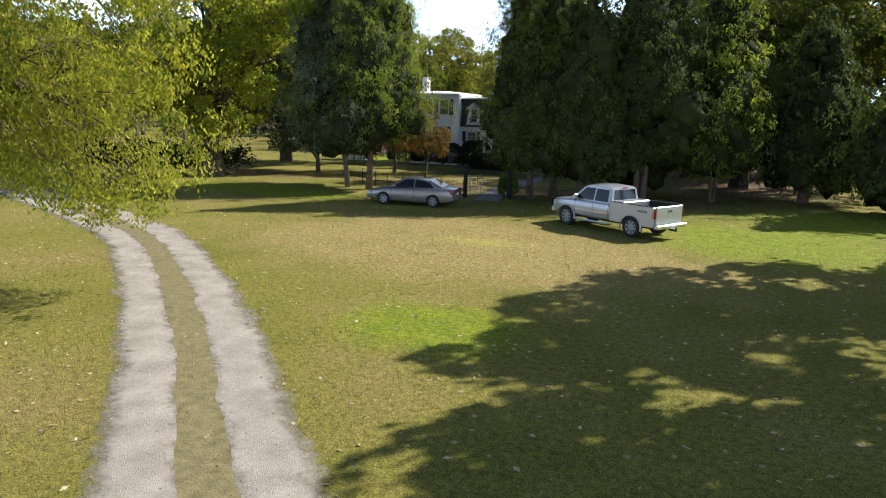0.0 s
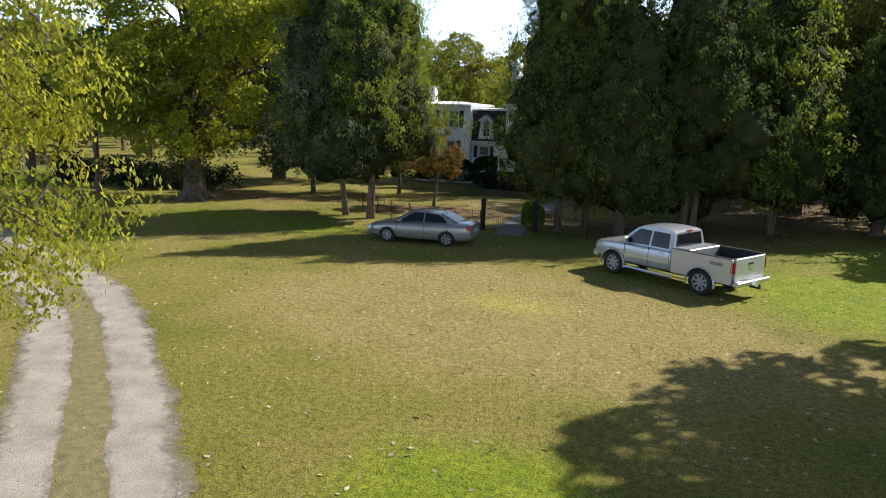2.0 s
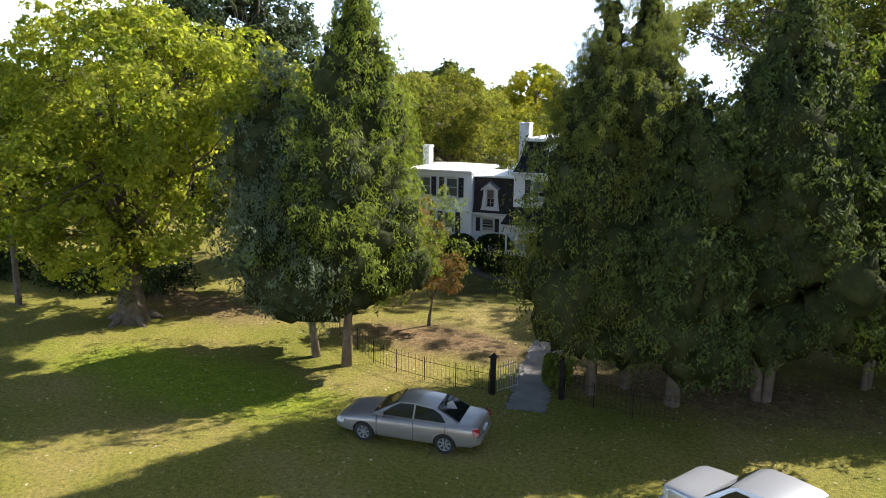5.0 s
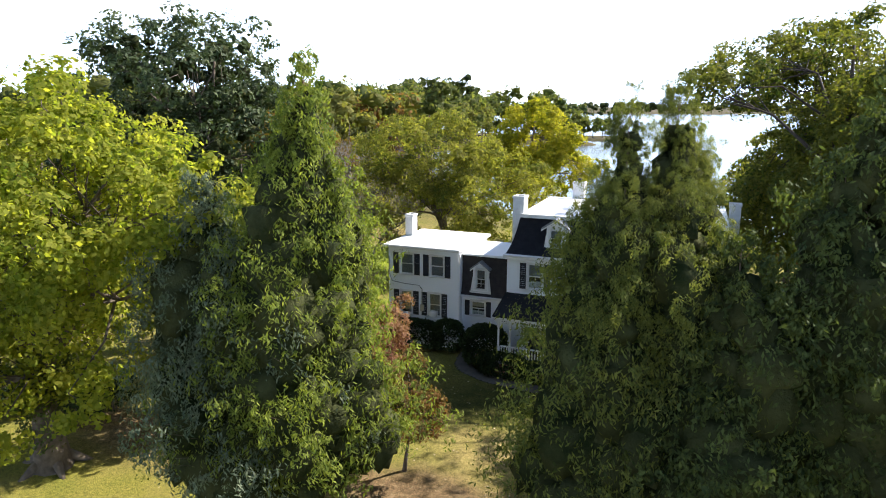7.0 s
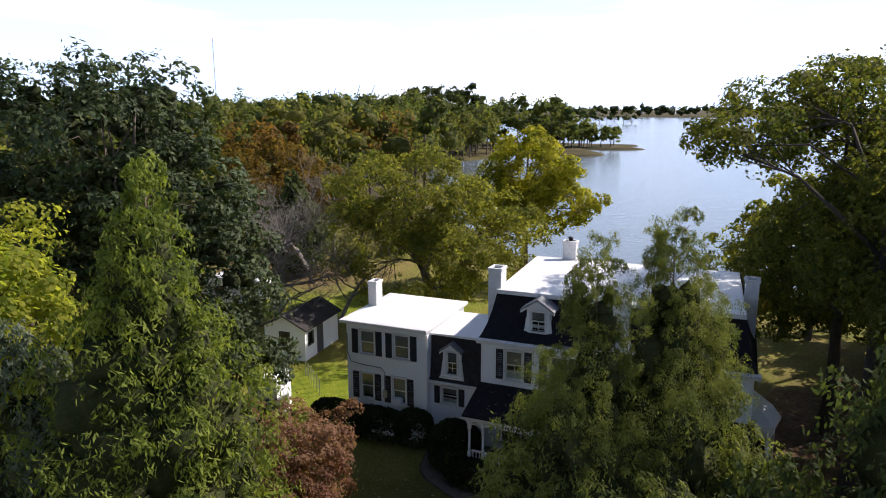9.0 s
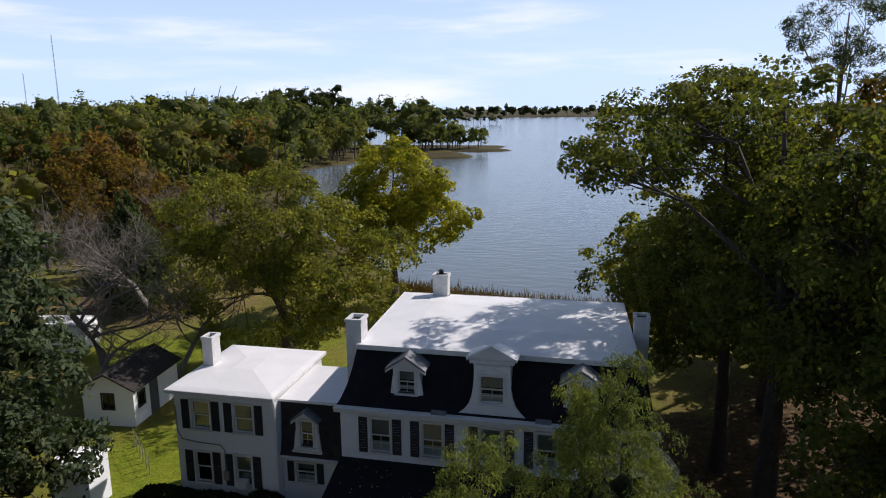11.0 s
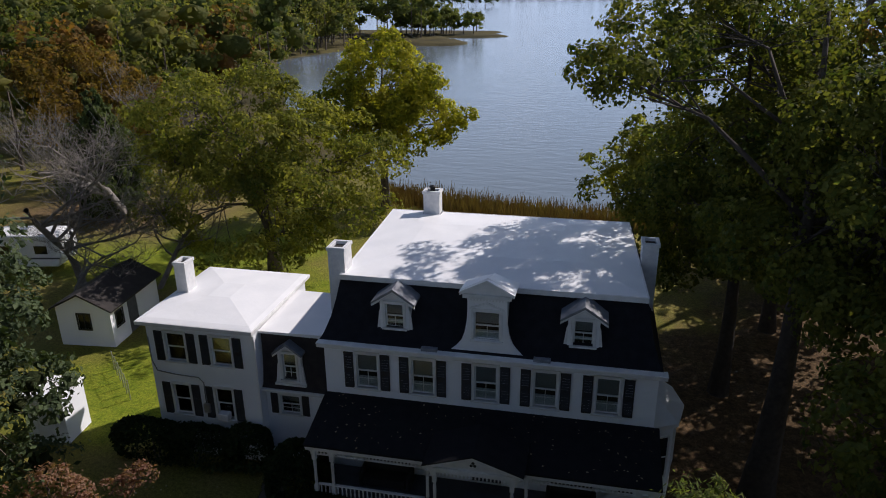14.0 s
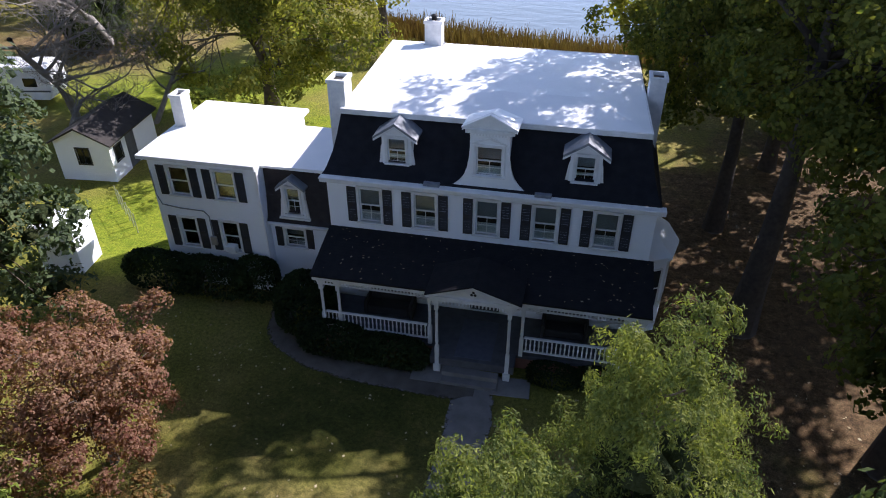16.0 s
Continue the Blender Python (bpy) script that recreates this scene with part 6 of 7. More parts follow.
tree("dogwood", (-26.0, 48.0, 0), [(0, 0, 4.2, 3.0, 2.9, 1.7), (1.1, -0.6, 3.2, 2.2, 2.4, 1.5), (-1.2, 0.4, 3.4, 2.6, 2.4, 1.6), (0.2, -1.8, 2.6, 2.4, 1.8, 1.3)], LEAF_RUST,
     "ornamental tree with dusty rust-red autumn leaves", 110, 7, 50, 0.55, 0.19, (0.11, 0.068), r0=0.12, fork=0.25, limbs=18, seed=25)
# tall trees right of the house
tree("sweetgum", (-5.5, 60.4, 0), [(-0.6, 9.5, 16.4, 3.8, 3.8, 3.4), (2.0, 1.6, 16.2, 4.2, 4.0, 3.6), (2.6, -2.2, 8.6, 3.0, 2.8, 2.4), (1.4, -0.8, 12.0, 3.6, 3.0, 3.4), (-5.6, 3.4, 16.0, 2.2, 2.2, 1.5), (-6.8, 1.0, 15.4, 1.7, 1.8, 1.0), (-4.4, 8.4, 17.2, 2.4, 2.6, 2.2), (4.0, 2.0, 12.6, 5.0, 4.6, 4.6), (2.5, 6, 9.5, 4.4, 4.4, 3.6), (0.4, 4.4, 11.5, 3.6, 3.6, 3.2)], LEAF_RIGHT,
     "tall leaning tree with dark green turning leaves", 260, 9, 38, 1.3, 0.33, (0.21, 0.14), bark=SHADEBARK, r0=0.5, fork=0.42, limbs=24, seed=31, lean=(0.6, 1.2))
tree("sweetgum", (-6.2, 68.2, 0), [(0.2, 4.4, 16.2, 3.9, 3.8, 3.6), (0.5, 3.8, 10.5, 4.6, 4.6, 4.2), (-2.0, 5, 7.0, 3.4, 4.0, 3.6)], LEAF_RIGHT,
     "tall green tree beside the house", 110, 9, 36, 1.4, 0.36, (0.23, 0.15), bark=SHADEBARK, r0=0.36, fork=0.4, limbs=18, seed=32)
tree("sweetgum", (-1.6, 54.3, 0), [(1.5, 1, 14.0, 5.0, 5.0, 5.5), (5, 2, 11, 5, 5, 4.5), (0.2, -0.5, 9.0, 4.2, 4.2, 3.6), (-0.6, -1.2, 5.6, 2.8, 2.6, 2.0), (-2.0, -0.4, 6.8, 2.2, 2.4, 2.4)], LEAF_RIGHT,
     "large shade tree on leaf-strewn ground", 150, 9, 34, 1.4, 0.34, (0.23, 0.15), bark=SHADEBARK, r0=0.5, fork=0.45, limbs=18, seed=33)
tree("sweetgum", (3.5, 66.0, 0), [(-1, 3, 17, 5.5, 5.0, 4.2), (0, 6, 12, 4.5, 4, 3.2)], LEAF_TURN, "tall tree with turning orange leaves", 46, 8, 34, 1.7, 0.42, (0.34, 0.22), bark=SHADEBARK, r0=0.45, fork=0.4, limbs=16, seed=34)
tree("sweetgum", (-8.2, 85.5, 0), [(0, 0, 7.6, 4.4, 4.0, 4.4), (-2.6, 0.6, 5.6, 2.6, 3.0, 3.2)], LEAF_GREEN, "dark rounded tree on the river bank", 55, 8, 32, 1.2, 0.36, (0.30, 0.19), bark=SHADEBARK, r0=0.3, fork=0.25, limbs=14, seed=30)
tree("sweetgum", (-2.7, 76.0, 0), [(0, 0, 11.5, 5.0, 5.0, 5.0), (0.5, 0, 6.5, 4.5, 4.5, 4.0)], LEAF_RIGHT, "tall tree near the river bank", 46, 8, 24, 1.6, 0.42, (0.36, 0.24), bark=SHADEBARK, r0=0.36, fork=0.35, limbs=14, seed=35)
tree("pine", (2.4, 88.9, 0), [(0, 0, 23.3, 3.8, 3.6, 3.4), (1.5, 0, 18.5, 3.6, 3.2, 2.4)], LEAF_PINE, "tall dark pine above the other trees", 46, 7, 50, 0.8, 0.28, (0.26, 0.05), r0=0.35, fork=0.6, limbs=14, seed=36)
# trees added sunward so that their crowns shade the ground beside the house
tree("sweetgum", (6.5, 73.0, 0), [(0, 0, 13.5, 5.5, 5.5, 5.5), (0, -1, 7.5, 5, 5, 4.5)], LEAF_RIGHT, "tall shade tree toward the river", 46, 8, 24, 1.9, 0.42, (0.38, 0.25), bark=SHADEBARK, r0=0.4, fork=0.35, limbs=14, seed=37)
tree("sweetgum", (1.0, 84.0, 0), [(0, 0, 12.0, 5.5, 5.5, 5.5), (0, -1, 6.5, 4.6, 4.6, 4.0)], LEAF_RIGHT, "shade tree on the river bank", 44, 8, 24, 1.9, 0.42, (0.36, 0.23), bark=SHADEBARK, r0=0.36, fork=0.35, limbs=14, seed=38)
tree("sweetgum", (8.0, 60.0, 0), [(0, 0, 13.0, 6.0, 5.5, 5.5), (0, -1, 7.0, 5.5, 5, 4.5)], LEAF_RIGHT, "broad tree at the garden side", 34, 8, 30, 1.9, 0.42, (0.36, 0.23), bark=SHADEBARK, r0=0.4, fork=0.35, limbs=14, seed=39)
# trees beside the lawn, whose shade falls across it
tree("shade_tree", (11.5, 32.0, 0), [(0, 0, 12.5, 6.3, 5.8, 4.4), (-2, -3.5, 11.0, 4.6, 4.0, 3.0), (4, 2, 10, 5, 5, 4), (-6.0, -4.2, 11.6, 2.2, 1.5, 1.2), (-5.2, 1.9, 11.0, 1.2, 0.9, 0.7)], LEAF_OAK, "broad tree shading the lawn", 84, 8, 30, 1.5, 0.42, (0.46, 0.32), r0=0.45, limbs=16, seed=41)
tree("shade_tree", (10.0, 20.6, 0), [(0, 0, 11.0, 4.4, 2.2, 3.0), (-3.4, -0.2, 11.0, 2.8, 1.9, 1.2), (-3.2, -1.0, 11.2, 1.3, 0.8, 0.6), (-5.0, 4.0, 11.0, 1.9, 1.0, 0.8), (-1.5, 4.6, 11.4, 2.0, 0.8, 0.7), (3.5, 1, 10, 4.0, 2.6, 2.4)], LEAF_OAK, "tall tree beside the green lawn", 92, 5, 26, 1.0, 0.34, (0.42, 0.30), r0=0.4, limbs=16, seed=42)
tree("shade_tree", (12.0, 15.8, 0), [(0, 0, 10.5, 3.6, 2.4, 2.4), (-2.8, 0.6, 10.2, 2.4, 1.3, 1.0), (-5.2, 1.6, 10.4, 2.0, 1.0, 0.8), (3, 0, 9.5, 4.0, 2.8, 2.4)], LEAF_OAK, "tree casting broken shade on the lawn", 66, 4, 24, 1.0, 0.32, (0.40, 0.28), r0=0.35, limbs=14, seed=43)
# behind the house
tree("sycamore", (-32.4, 93.4, 0), [(0.8, 0, 11.3, 4.4, 4.4, 4.6), (3.0, 0.5, 8.0, 4.6, 4.2, 3.6), (-1.8, 0, 7.5, 4.2, 4.0, 3.6)], LEAF_YELLOW,
     "sycamore with yellow leaves by the river", 120, 9, 40, 1.25, 0.36, (0.28, 0.19), r0=0.4, fork=0.25, limbs=20, seed=51)
tree("pecan", (-35.0, 77.4, 0), [(-1.5, 0, 9.9, 7.6, 6.0, 4.4), (4.0, -0.5, 7.6, 5.6, 5.5, 4.4), (-6.2, 0, 6.8, 5.0, 5, 4.0), (0, -2, 4.6, 8.0, 4.5, 3.0)], LEAF_GREEN,
     "wide rounded tree with olive-green leaves", 190, 9, 34, 1.4, 0.36, (0.26, 0.135), r0=0.4, fork=0.22, limbs=22, seed=52)


def bare_tree(name, base, height, spread, seed, label, mat=None):
    """A leafless tree: trunk, limbs and fine twigs."""
    rng = np.random.default_rng(seed)
    root = thing(name, base)
    tagged(root, label, "tree")
    g = Geo()
    t = Geo()

    def grow(p, d, L, r, depth):
        n = 4
        pts, rad = [p], [r]
        for k in range(n):
            d = (d + Vector(rng.normal(size=3)) * 0.20 + Vector((0, 0, 0.04))).normalized()
            p = p + d * L / n
            pts.append(p)
            rad.append(r * (1 - 0.45 * (k + 1) / n))
        (g if depth < 2 else t).tube(pts, rad, 7 if depth < 2 else 3, cap=False)
        if depth < 4:
            for k in range(5 if depth else 7):
                s = rng.uniform(0.35, 1.0)
                i = min(int(s * n), n - 1)
                o = pts[i].lerp(pts[i + 1], s * n - i)
                side = Vector(rng.normal(size=3))
                side.z = abs(side.z) * (0.5 if depth else 0.3)
                grow(o, (d * 0.5 + side.normalized() * spread).normalized(), L * rng.uniform(0.5, 0.72), max(rad[i] * 0.52, 0.011), depth + 1)

    grow(Vector((0, 0, -0.2)), Vector((0.05, 0.05, 1)), height * 0.42, height * 0.015, 0)
    part("trunk", g, mat or PALEBARK, root, smooth=True)
    part("twig_spray", t, mat or PALEBARK, root, "fine bare grey twigs")
    return root


bare_tree("bare_tree", (-46.0, 71.5, 0), 19.0, 0.95, 61, "leafless tree with pale grey spreading twigs")
bare_tree("bare_tree", (-51.0, 83.0, 0), 20.0, 0.9, 62, "leafless tree on the back lawn")
bare_tree("bare_tree", (-41.0, 72.5, 0), 13.0, 1.0, 63, "leafless tree over the shed")
bare_tree("bare_tree", (-43.6, 67.2, 0), 11.5, 1.15, 68, "leafless tree with grey twigs over the camper")
bare_tree("bare_tree", (-57.0, 95.3, 0), 18.0, 0.9, 64, "leafless grey tree near the bank")
tree("maple", (-66, 98, 0), [(0, 0, 8.5, 7.5, 7, 5), (4, 0, 6, 5, 5, 3.5)], LEAF_ORANGE, "maple with orange-brown autumn leaves", 80, 8, 26, 1.3, 0.36, (0.38, 0.25), limbs=14, seed=65)
tree("maple", (-78, 108, 0), [(0, 0, 8.5, 6.5, 6, 5.2)], LEAF_ORANGE, "rust-brown tree behind the bare trees", 60, 8, 24, 1.3, 0.36, (0.38, 0.25), limbs=14, seed=66)
cedar("red_cedar", (-55.0, 85.5, 0), 11.0, 4.5, 0.4, LEAF_DARK, "dark evergreen on the back lawn", 14000, 240, 67, leaf=(0.45, 0.14), shape=1.8)

# ---- hedges and bushes ----
shrub("hedge", (-26.8, 57.1, 0), [(-3.0, -0.15, 0.9, 1.9, 0.75, 0.95), (-0.6, 0.0, 0.9, 1.7, 0.75, 0.95), (1.3, 0.3, 0.95, 1.0, 0.8, 1.05)], LEAF_HEDGE, "dark clipped hedge along the wing wall", 16000, (0.14, 0.09), seed=71, category="hedge")
shrub("round_bush", (-22.6, 56.2, 0), [(0, 0, 1.15, 1.25, 1.2, 1.25)], LEAF_HEDGE, "large dark rounded clipped bush", 9000, (0.14, 0.09), seed=72)
shrub("low_hedge", (-19.6, 54.95, 0), [(-1.4, 0, 0.65, 1.5, 0.62, 0.75), (1.0, 0.05, 0.55, 1.5, 0.55, 0.65)], LEAF_HEDGE, "dark low hedge before the porch", 9000, (0.14, 0.09), seed=73, category="hedge")
shrub("low_hedge", (-11.9, 55.4, 0), [(-0.6, 0, 0.42, 1.0, 0.5, 0.45), (1.4, 0.1, 0.45, 1.3, 0.5, 0.5)], LEAF_HEDGE, "dark low planting before the porch", 6000, seed=74, category="hedge")
shrub("gate_bush", (-13.3, 39.2, 0), [(0, 0, 0.6, 0.55, 0.55, 0.6), (0.1, 0, 0.5, 0.3, 0.3, 0.35), (-0.25, 0.1, 0.9, 0.35, 0.3, 0.4)], LEAF_CEDAR, "small green bush beside the gate", 7000, (0.12, 0.07), seed=75)

rngb = np.random.default_rng(79)
for x, y in ((-38.3, 42.0), (-41.6, 41.2), (-45.0, 41.4), (-48.6, 40.6)):
    blobs = [(rngb.uniform(-1.8, 1.8), rngb.uniform(-0.8, 0.8), rngb.uniform(0.3, 0.9), rngb.uniform(0.5, 1.1), rngb.uniform(0.6, 1.1), rngb.uniform(0.5, 1.1)) for k in range(6)]
    shrub("thicket", (x, y, 0), blobs, LEAF_HEDGE, "dark tangled thicket behind the big oak", 3600, (0.20, 0.12), seed=int(-x * 3), skin=0.35, fuzz=0.30)
shrub("trunk_ivy", (-34.5, 37.8, 0), [(-0.1, -0.2, 2.2, 0.85, 0.8, 1.6), (0.1, 0.1, 4.0, 0.9, 0.9, 1.6)], LEAF_DARK, "dark ivy climbing the oak trunk", 4200, (0.13, 0.10), seed=80, category="ivy", skin=0.6, fuzz=0.15)

# ---- iron fence and gate ----
picket = Geo().tube([(0, 0, 0.0), (0, 0, 0.88)], [0.006, 0.006], 5).tube([(0, 0, 0.88), (0, 0, 0.92), (0, 0, 0.99)], [0.006, 0.013, 0.002], 5).mesh("picket")
picket.materials.append(IRON)


def fence_run(pts, label):
    f = thing("iron_fence")
    tagged(f, label, "fence")
    for i in range(len(pts) - 1):
        a, b = Vector((*pts[i], 0)), Vector((*pts[i + 1], 0))
        n = max(2, int((b - a).length / 0.16))
        for k in range(n):
            o = part("picket", picket, IRON, f)
            o.location = a.lerp(b, (k + 0.5) / n)
        g = Geo()
        for z in (0.14, 0.78):
            g.tube([a + Vector((0, 0, z)), b + Vector((0, 0, z))], [0.009, 0.009], 5)
        part("rail", g, IRON, f)
        part("post", Geo().box(a.x - 0.016, a.y - 0.016, -0.05, a.x + 0.016, a.y + 0.016, 0.98), IRON, f, bevel=0.004)


fence_run([(-15.45, 37.5), (-16.8, 37.45), (-18.2, 37.55), (-19.6, 37.8), (-20.9, 38.2), (-22.4, 39.3), (-24.2, 40.6), (-26.4, 41.8)], "low black iron picket fence curving by the cedars")
fence_run([(-12.75, 38.2), (-11.6, 38.0), (-10.2, 37.9), (-8.6, 38.1)], "low black iron picket fence under dark cedars")
for x, y in ((-15.3, 37.5), (-12.85, 38.2)):
    post = thing("gate_post", (x, y, 0))
    tagged(post, "square black iron gate post with cap", "gate post", "gate posts")
    part("shaft", Geo().box(-0.09, -0.09, -0.05, 0.09, 0.09, 1.45), IRON, post, bevel=0.012)
    part("cap", Geo().box(-0.13, -0.13, 1.45, 0.13, 0.13, 1.50).prism([(-0.10, 1.50), (0.10, 1.50), (0, 1.62)], -0.09, 0.09), IRON, post)
gate = thing("garden_gate", (-15.15, 37.6, 0), 62)
tagged(gate, "open iron garden gate swung inward", "gate")
g = Geo()
for z in (0.12, 0.62, 1.05):
    g.tube([(0, 0, z), (1.05, 0, z)], [0.016, 0.016], 6)
for k in range(9):
    g.tube([(0.02 + k * 0.126, 0, 0.08), (0.02 + k * 0.126, 0, 1.15 + 0.10 * math.sin(k / 8 * math.pi))], [0.011, 0.011], 6)
part("gate_frame", g, GALV, gate)

# ---- sheds and camper behind the wing ----
DARKROOF = paint("brown_black_shed_roof", (0.020, 0.017, 0.016), (0.045, 0.038, 0.034), 3.0, 0.9, 0.5)
shed = thing("garden_shed", (-38.2, 64.9, 0), 8)
tagged(shed, "white garden shed with dark gabled roof", "shed")
g = Geo()
holed_wall(g, -3.2, 0, 0, 2.35, 0, 0.1, [(-1.95, -1.25, 1.05, 1.95)])
g.box(-3.2, 0.1, 0, -3.1, 5.0, 2.35).box(-3.1, 4.9, 0, 0, 5.0, 2.35)
g.prism([(-3.2, 2.35), (0, 2.35), (-1.6, 3.15)], 0, 0.1).prism([(-3.2, 2.35), (0, 2.35), (-1.6, 3.15)], 4.9, 5.0)
g.box(-0.1, 0.1, 0, 0, 0.5, 2.35).box(-0.1, 1.15, 0, 0, 1.7, 2.35).box(-0.1, 0.5, 0, 0, 1.15, 1.05).box(-0.1, 0.5, 1.9, 0, 1.15, 2.35).box(-0.1, 2.7, 0, 0, 4.9, 2.35).box(-0.1, 1.7, 2.1, 0, 2.7, 2.35)
part("wall", g, SIDING, shed, "white shed walls")
g = Geo()
for s in (-1, 1):
    g.prism([(-1.6, 3.15), (-1.6 + s * 1.85, 2.22), (-1.6 + s * 1.85, 2.32), (-1.6, 3.26)], -0.25, 5.25)
part("roof", g, DARKROOF, shed, "dark shingled roof")
for nm, x0, x1, y0, y1, z0, z1 in (("window", -1.95, -1.25, 0.03, 0.07, 1.05, 1.95), ("window", -0.07, -0.03, 0.5, 1.15, 1.05, 1.9)):
    f = Geo()
    if x1 - x0 > 0.2:
        f.box(x0 - 0.08, -0.03, z0 - 0.08, x0, 0.03, z1 + 0.08).box(x1, -0.03, z0 - 0.08, x1 + 0.08, 0.03, z1 + 0.08).box(x0, -0.03, z1, x1, 0.03, z1 + 0.08).box(x0, -0.03, z0 - 0.08, x1, 0.03, z0).box((x0 + x1) / 2 - 0.02, -0.01, z0, (x0 + x1) / 2 + 0.02, 0.03, z1)
    else:
        f.box(-0.03, y0 - 0.08, z0 - 0.08, 0.03, y0, z1 + 0.08).box(-0.03, y1, z0 - 0.08, 0.03, y1 + 0.08, z1 + 0.08).box(-0.03, y0, z1, 0.03, y1, z1 + 0.08).box(-0.03, y0, z0 - 0.08, 0.03, y1, z0)
    w = part(nm, f, BLACKP, shed, "black framed shed window")
    part("pane", Geo().box(x0, y0, z0, x1, y1, z1), TINT, w)
part("door", Geo().box(-0.06, 1.72, 0.02, -0.02, 2.68, 2.08), GREYWOOD, shed, "grey shed door", bevel=0.01)

hut = thing("white_hut", (-34.1, 56.9, 0), 9)
tagged(hut, "small white storage hut half hidden by magnolia", "shed")
part("wall", Geo().box(-1.9, 0, 0, 0, 1.6, 2.3), SIDING, hut, bevel=0.01)
part("roof", Geo().box(-1.98, -0.08, 2.305, 0.08, 1.68, 2.40).box(-1.90, 0, 2.40, 0, 1.6, 2.44), MEMBRANE, hut, "flat white roof", bevel=0.01)
part("door", Geo().box(-1.35, -0.04, 0.05, -0.55, -0.004, 1.95), WHITE, hut, bevel=0.01)

camper = thing("camper_trailer", (-52.0, 73.6, 0), 14)
tagged(camper, "white camper trailer parked on the back lawn", "camper")
prof = [(-2.9, 0.75), (-3.05, 1.5), (-2.9, 2.3), (-2.3, 2.85), (2.2, 2.85), (2.7, 2.5), (2.75, 1.2), (2.4, 0.55), (-2.6, 0.55)]
part("body", Geo().prism(prof, -1.15, 1.15), WHITE, camper, "white ribbed camper shell", bevel=0.06)
part("roof_vent", Geo().box(-0.6, -0.35, 2.852, 0.2, 0.35, 3.05), GALV, camper, bevel=0.03)
for x in (-1.7, 0.9):
    part("window", Geo().box(x, -1.165, 1.5, x + 0.9, -1.152, 2.1), TINT, camper)
part("end_window", Geo().box(2.757, -0.6, 1.5, 2.765, 0.6, 2.1), TINT, camper)
part("stripe", Geo().box(-2.9, -1.162, 1.12, 2.6, -1.152, 1.24), GREYWOOD, camper)
for s in (-1, 1):
    wheel(camper, 0.0, s * 1.02, 0.33, 0.2, s)
part("stand", Geo().box(-2.5, -0.1, 0.0, -2.35, 0.1, 0.55), IRON, camper)

# wire fence posts beside the hut
wf = thing("wire_fence")
tagged(wf, "low wire fence between hut and shed", "fence")
for k in range(6):
    part("post", Geo().tube([(-36.6 + 0.55 * k, 62.8 - 0.45 * k, -0.05), (-36.6 + 0.55 * k, 62.8 - 0.45 * k, 1.1)], [0.03, 0.03], 6), GALV, wf)
part("wire", Geo().tube([(-36.6, 62.8, 1.0), (-33.85, 60.55, 1.0)], [0.008, 0.008], 4).tube([(-36.6, 62.8, 0.5), (-33.85, 60.55, 0.5)], [0.008, 0.008], 4), GALV, wf)
pole = thing("utility_pole", (-42.0, 36.9, 0))
tagged(pole, "dark weathered wooden utility pole beyond the oak", "utility pole")
part("shaft", Geo().tube([(0, 0, -0.2), (0.15, 0, 5), (0.3, 0, 10.3)], [0.17, 0.15, 0.12], 8), BARK, pole)
for k, z in enumerate((9.7, 9.2, 8.2)):
    part("wire", Geo().tube([(0.3 - 40 * a, -14 * a, z - 4 * 1.3 * a * (1 - a)) for a in np.linspace(0, 1, 12)], [0.014] * 12, 4), GALV, pole)
# ---- reeds, woods and far shore ----
rng = np.random.default_rng(81)
n = 26000
x = rng.uniform(-34, 70, n)
y = 96.0 + 2.0 * np.sin(x * 0.11) + rng.normal(0, 1.3, n)
hgt = rng.uniform(0.8, 1.7, n)
base = np.stack([x, y, np.full(n, -0.5)], axis=1)
lean_v = np.stack([rng.normal(0, 0.18, n), rng.normal(0, 0.18, n), np.ones(n)], axis=1) * hgt[:, None]
w = np.stack([rng.uniform(0.02, 0.05, n), rng.uniform(-0.04, 0.04, n), np.zeros(n)], axis=1)
reeds = part("reed_bed", quads("reed_bed", np.stack([base - w, base + w, base + lean_v + w * 0.3, base + lean_v - w * 0.3], axis=1)), REED)
tagged(reeds, "brown dry reeds along the river bank", "reeds", kind="stuff")


def woods(name, label, spots, mat, leaf, per, seed, core=0.28, clumps=16, shape=1.0):
    """Far trees that nobody could count, joined: spots are (x, y, height, radius)."""
    r = np.random.default_rng(seed)
    out = []
    t = Geo()
    mid, rads = [], []
    for x, y, h, rad in spots:
        z0 = 0.6
        d = unit(r.normal(size=(clumps, 3)) + np.array([0, 0, 0.25]))
        c = np.array([x, y, z0 + h * 0.52]) + d * np.array([rad, rad, h * 0.36]) * r.uniform(0.55, 0.95, size=(clumps, 1))
        cr = rad * r.uniform(0.28, 0.44, size=clumps)
        out.append(tuft_leaves(r, c, d, cr, per, (leaf, leaf * 0.65), flat=0.75 * shape, stray=0.15, rough=0.85))
        mid.append(c[::2])
        rads.append(cr[::2] * core * 2.35)
        t.tube([(x, y, z0 - 1.2), (x + 0.3, y, z0 + h * 0.6)], [0.30, 0.10], 5, cap=False)
    ob = part(name, quads(name, np.concatenate(out)), mat)
    tagged(ob, label, "woods", kind="stuff")
    tagged(part(name, lumps(name, r, np.concatenate(mid), np.concatenate(rads), 0.8), mat), label, "woods", kind="stuff")
    tr = part("wood_trunks", t, BARK)
    tagged(tr, "dim trunks standing in the far woods", "woods", kind="stuff")


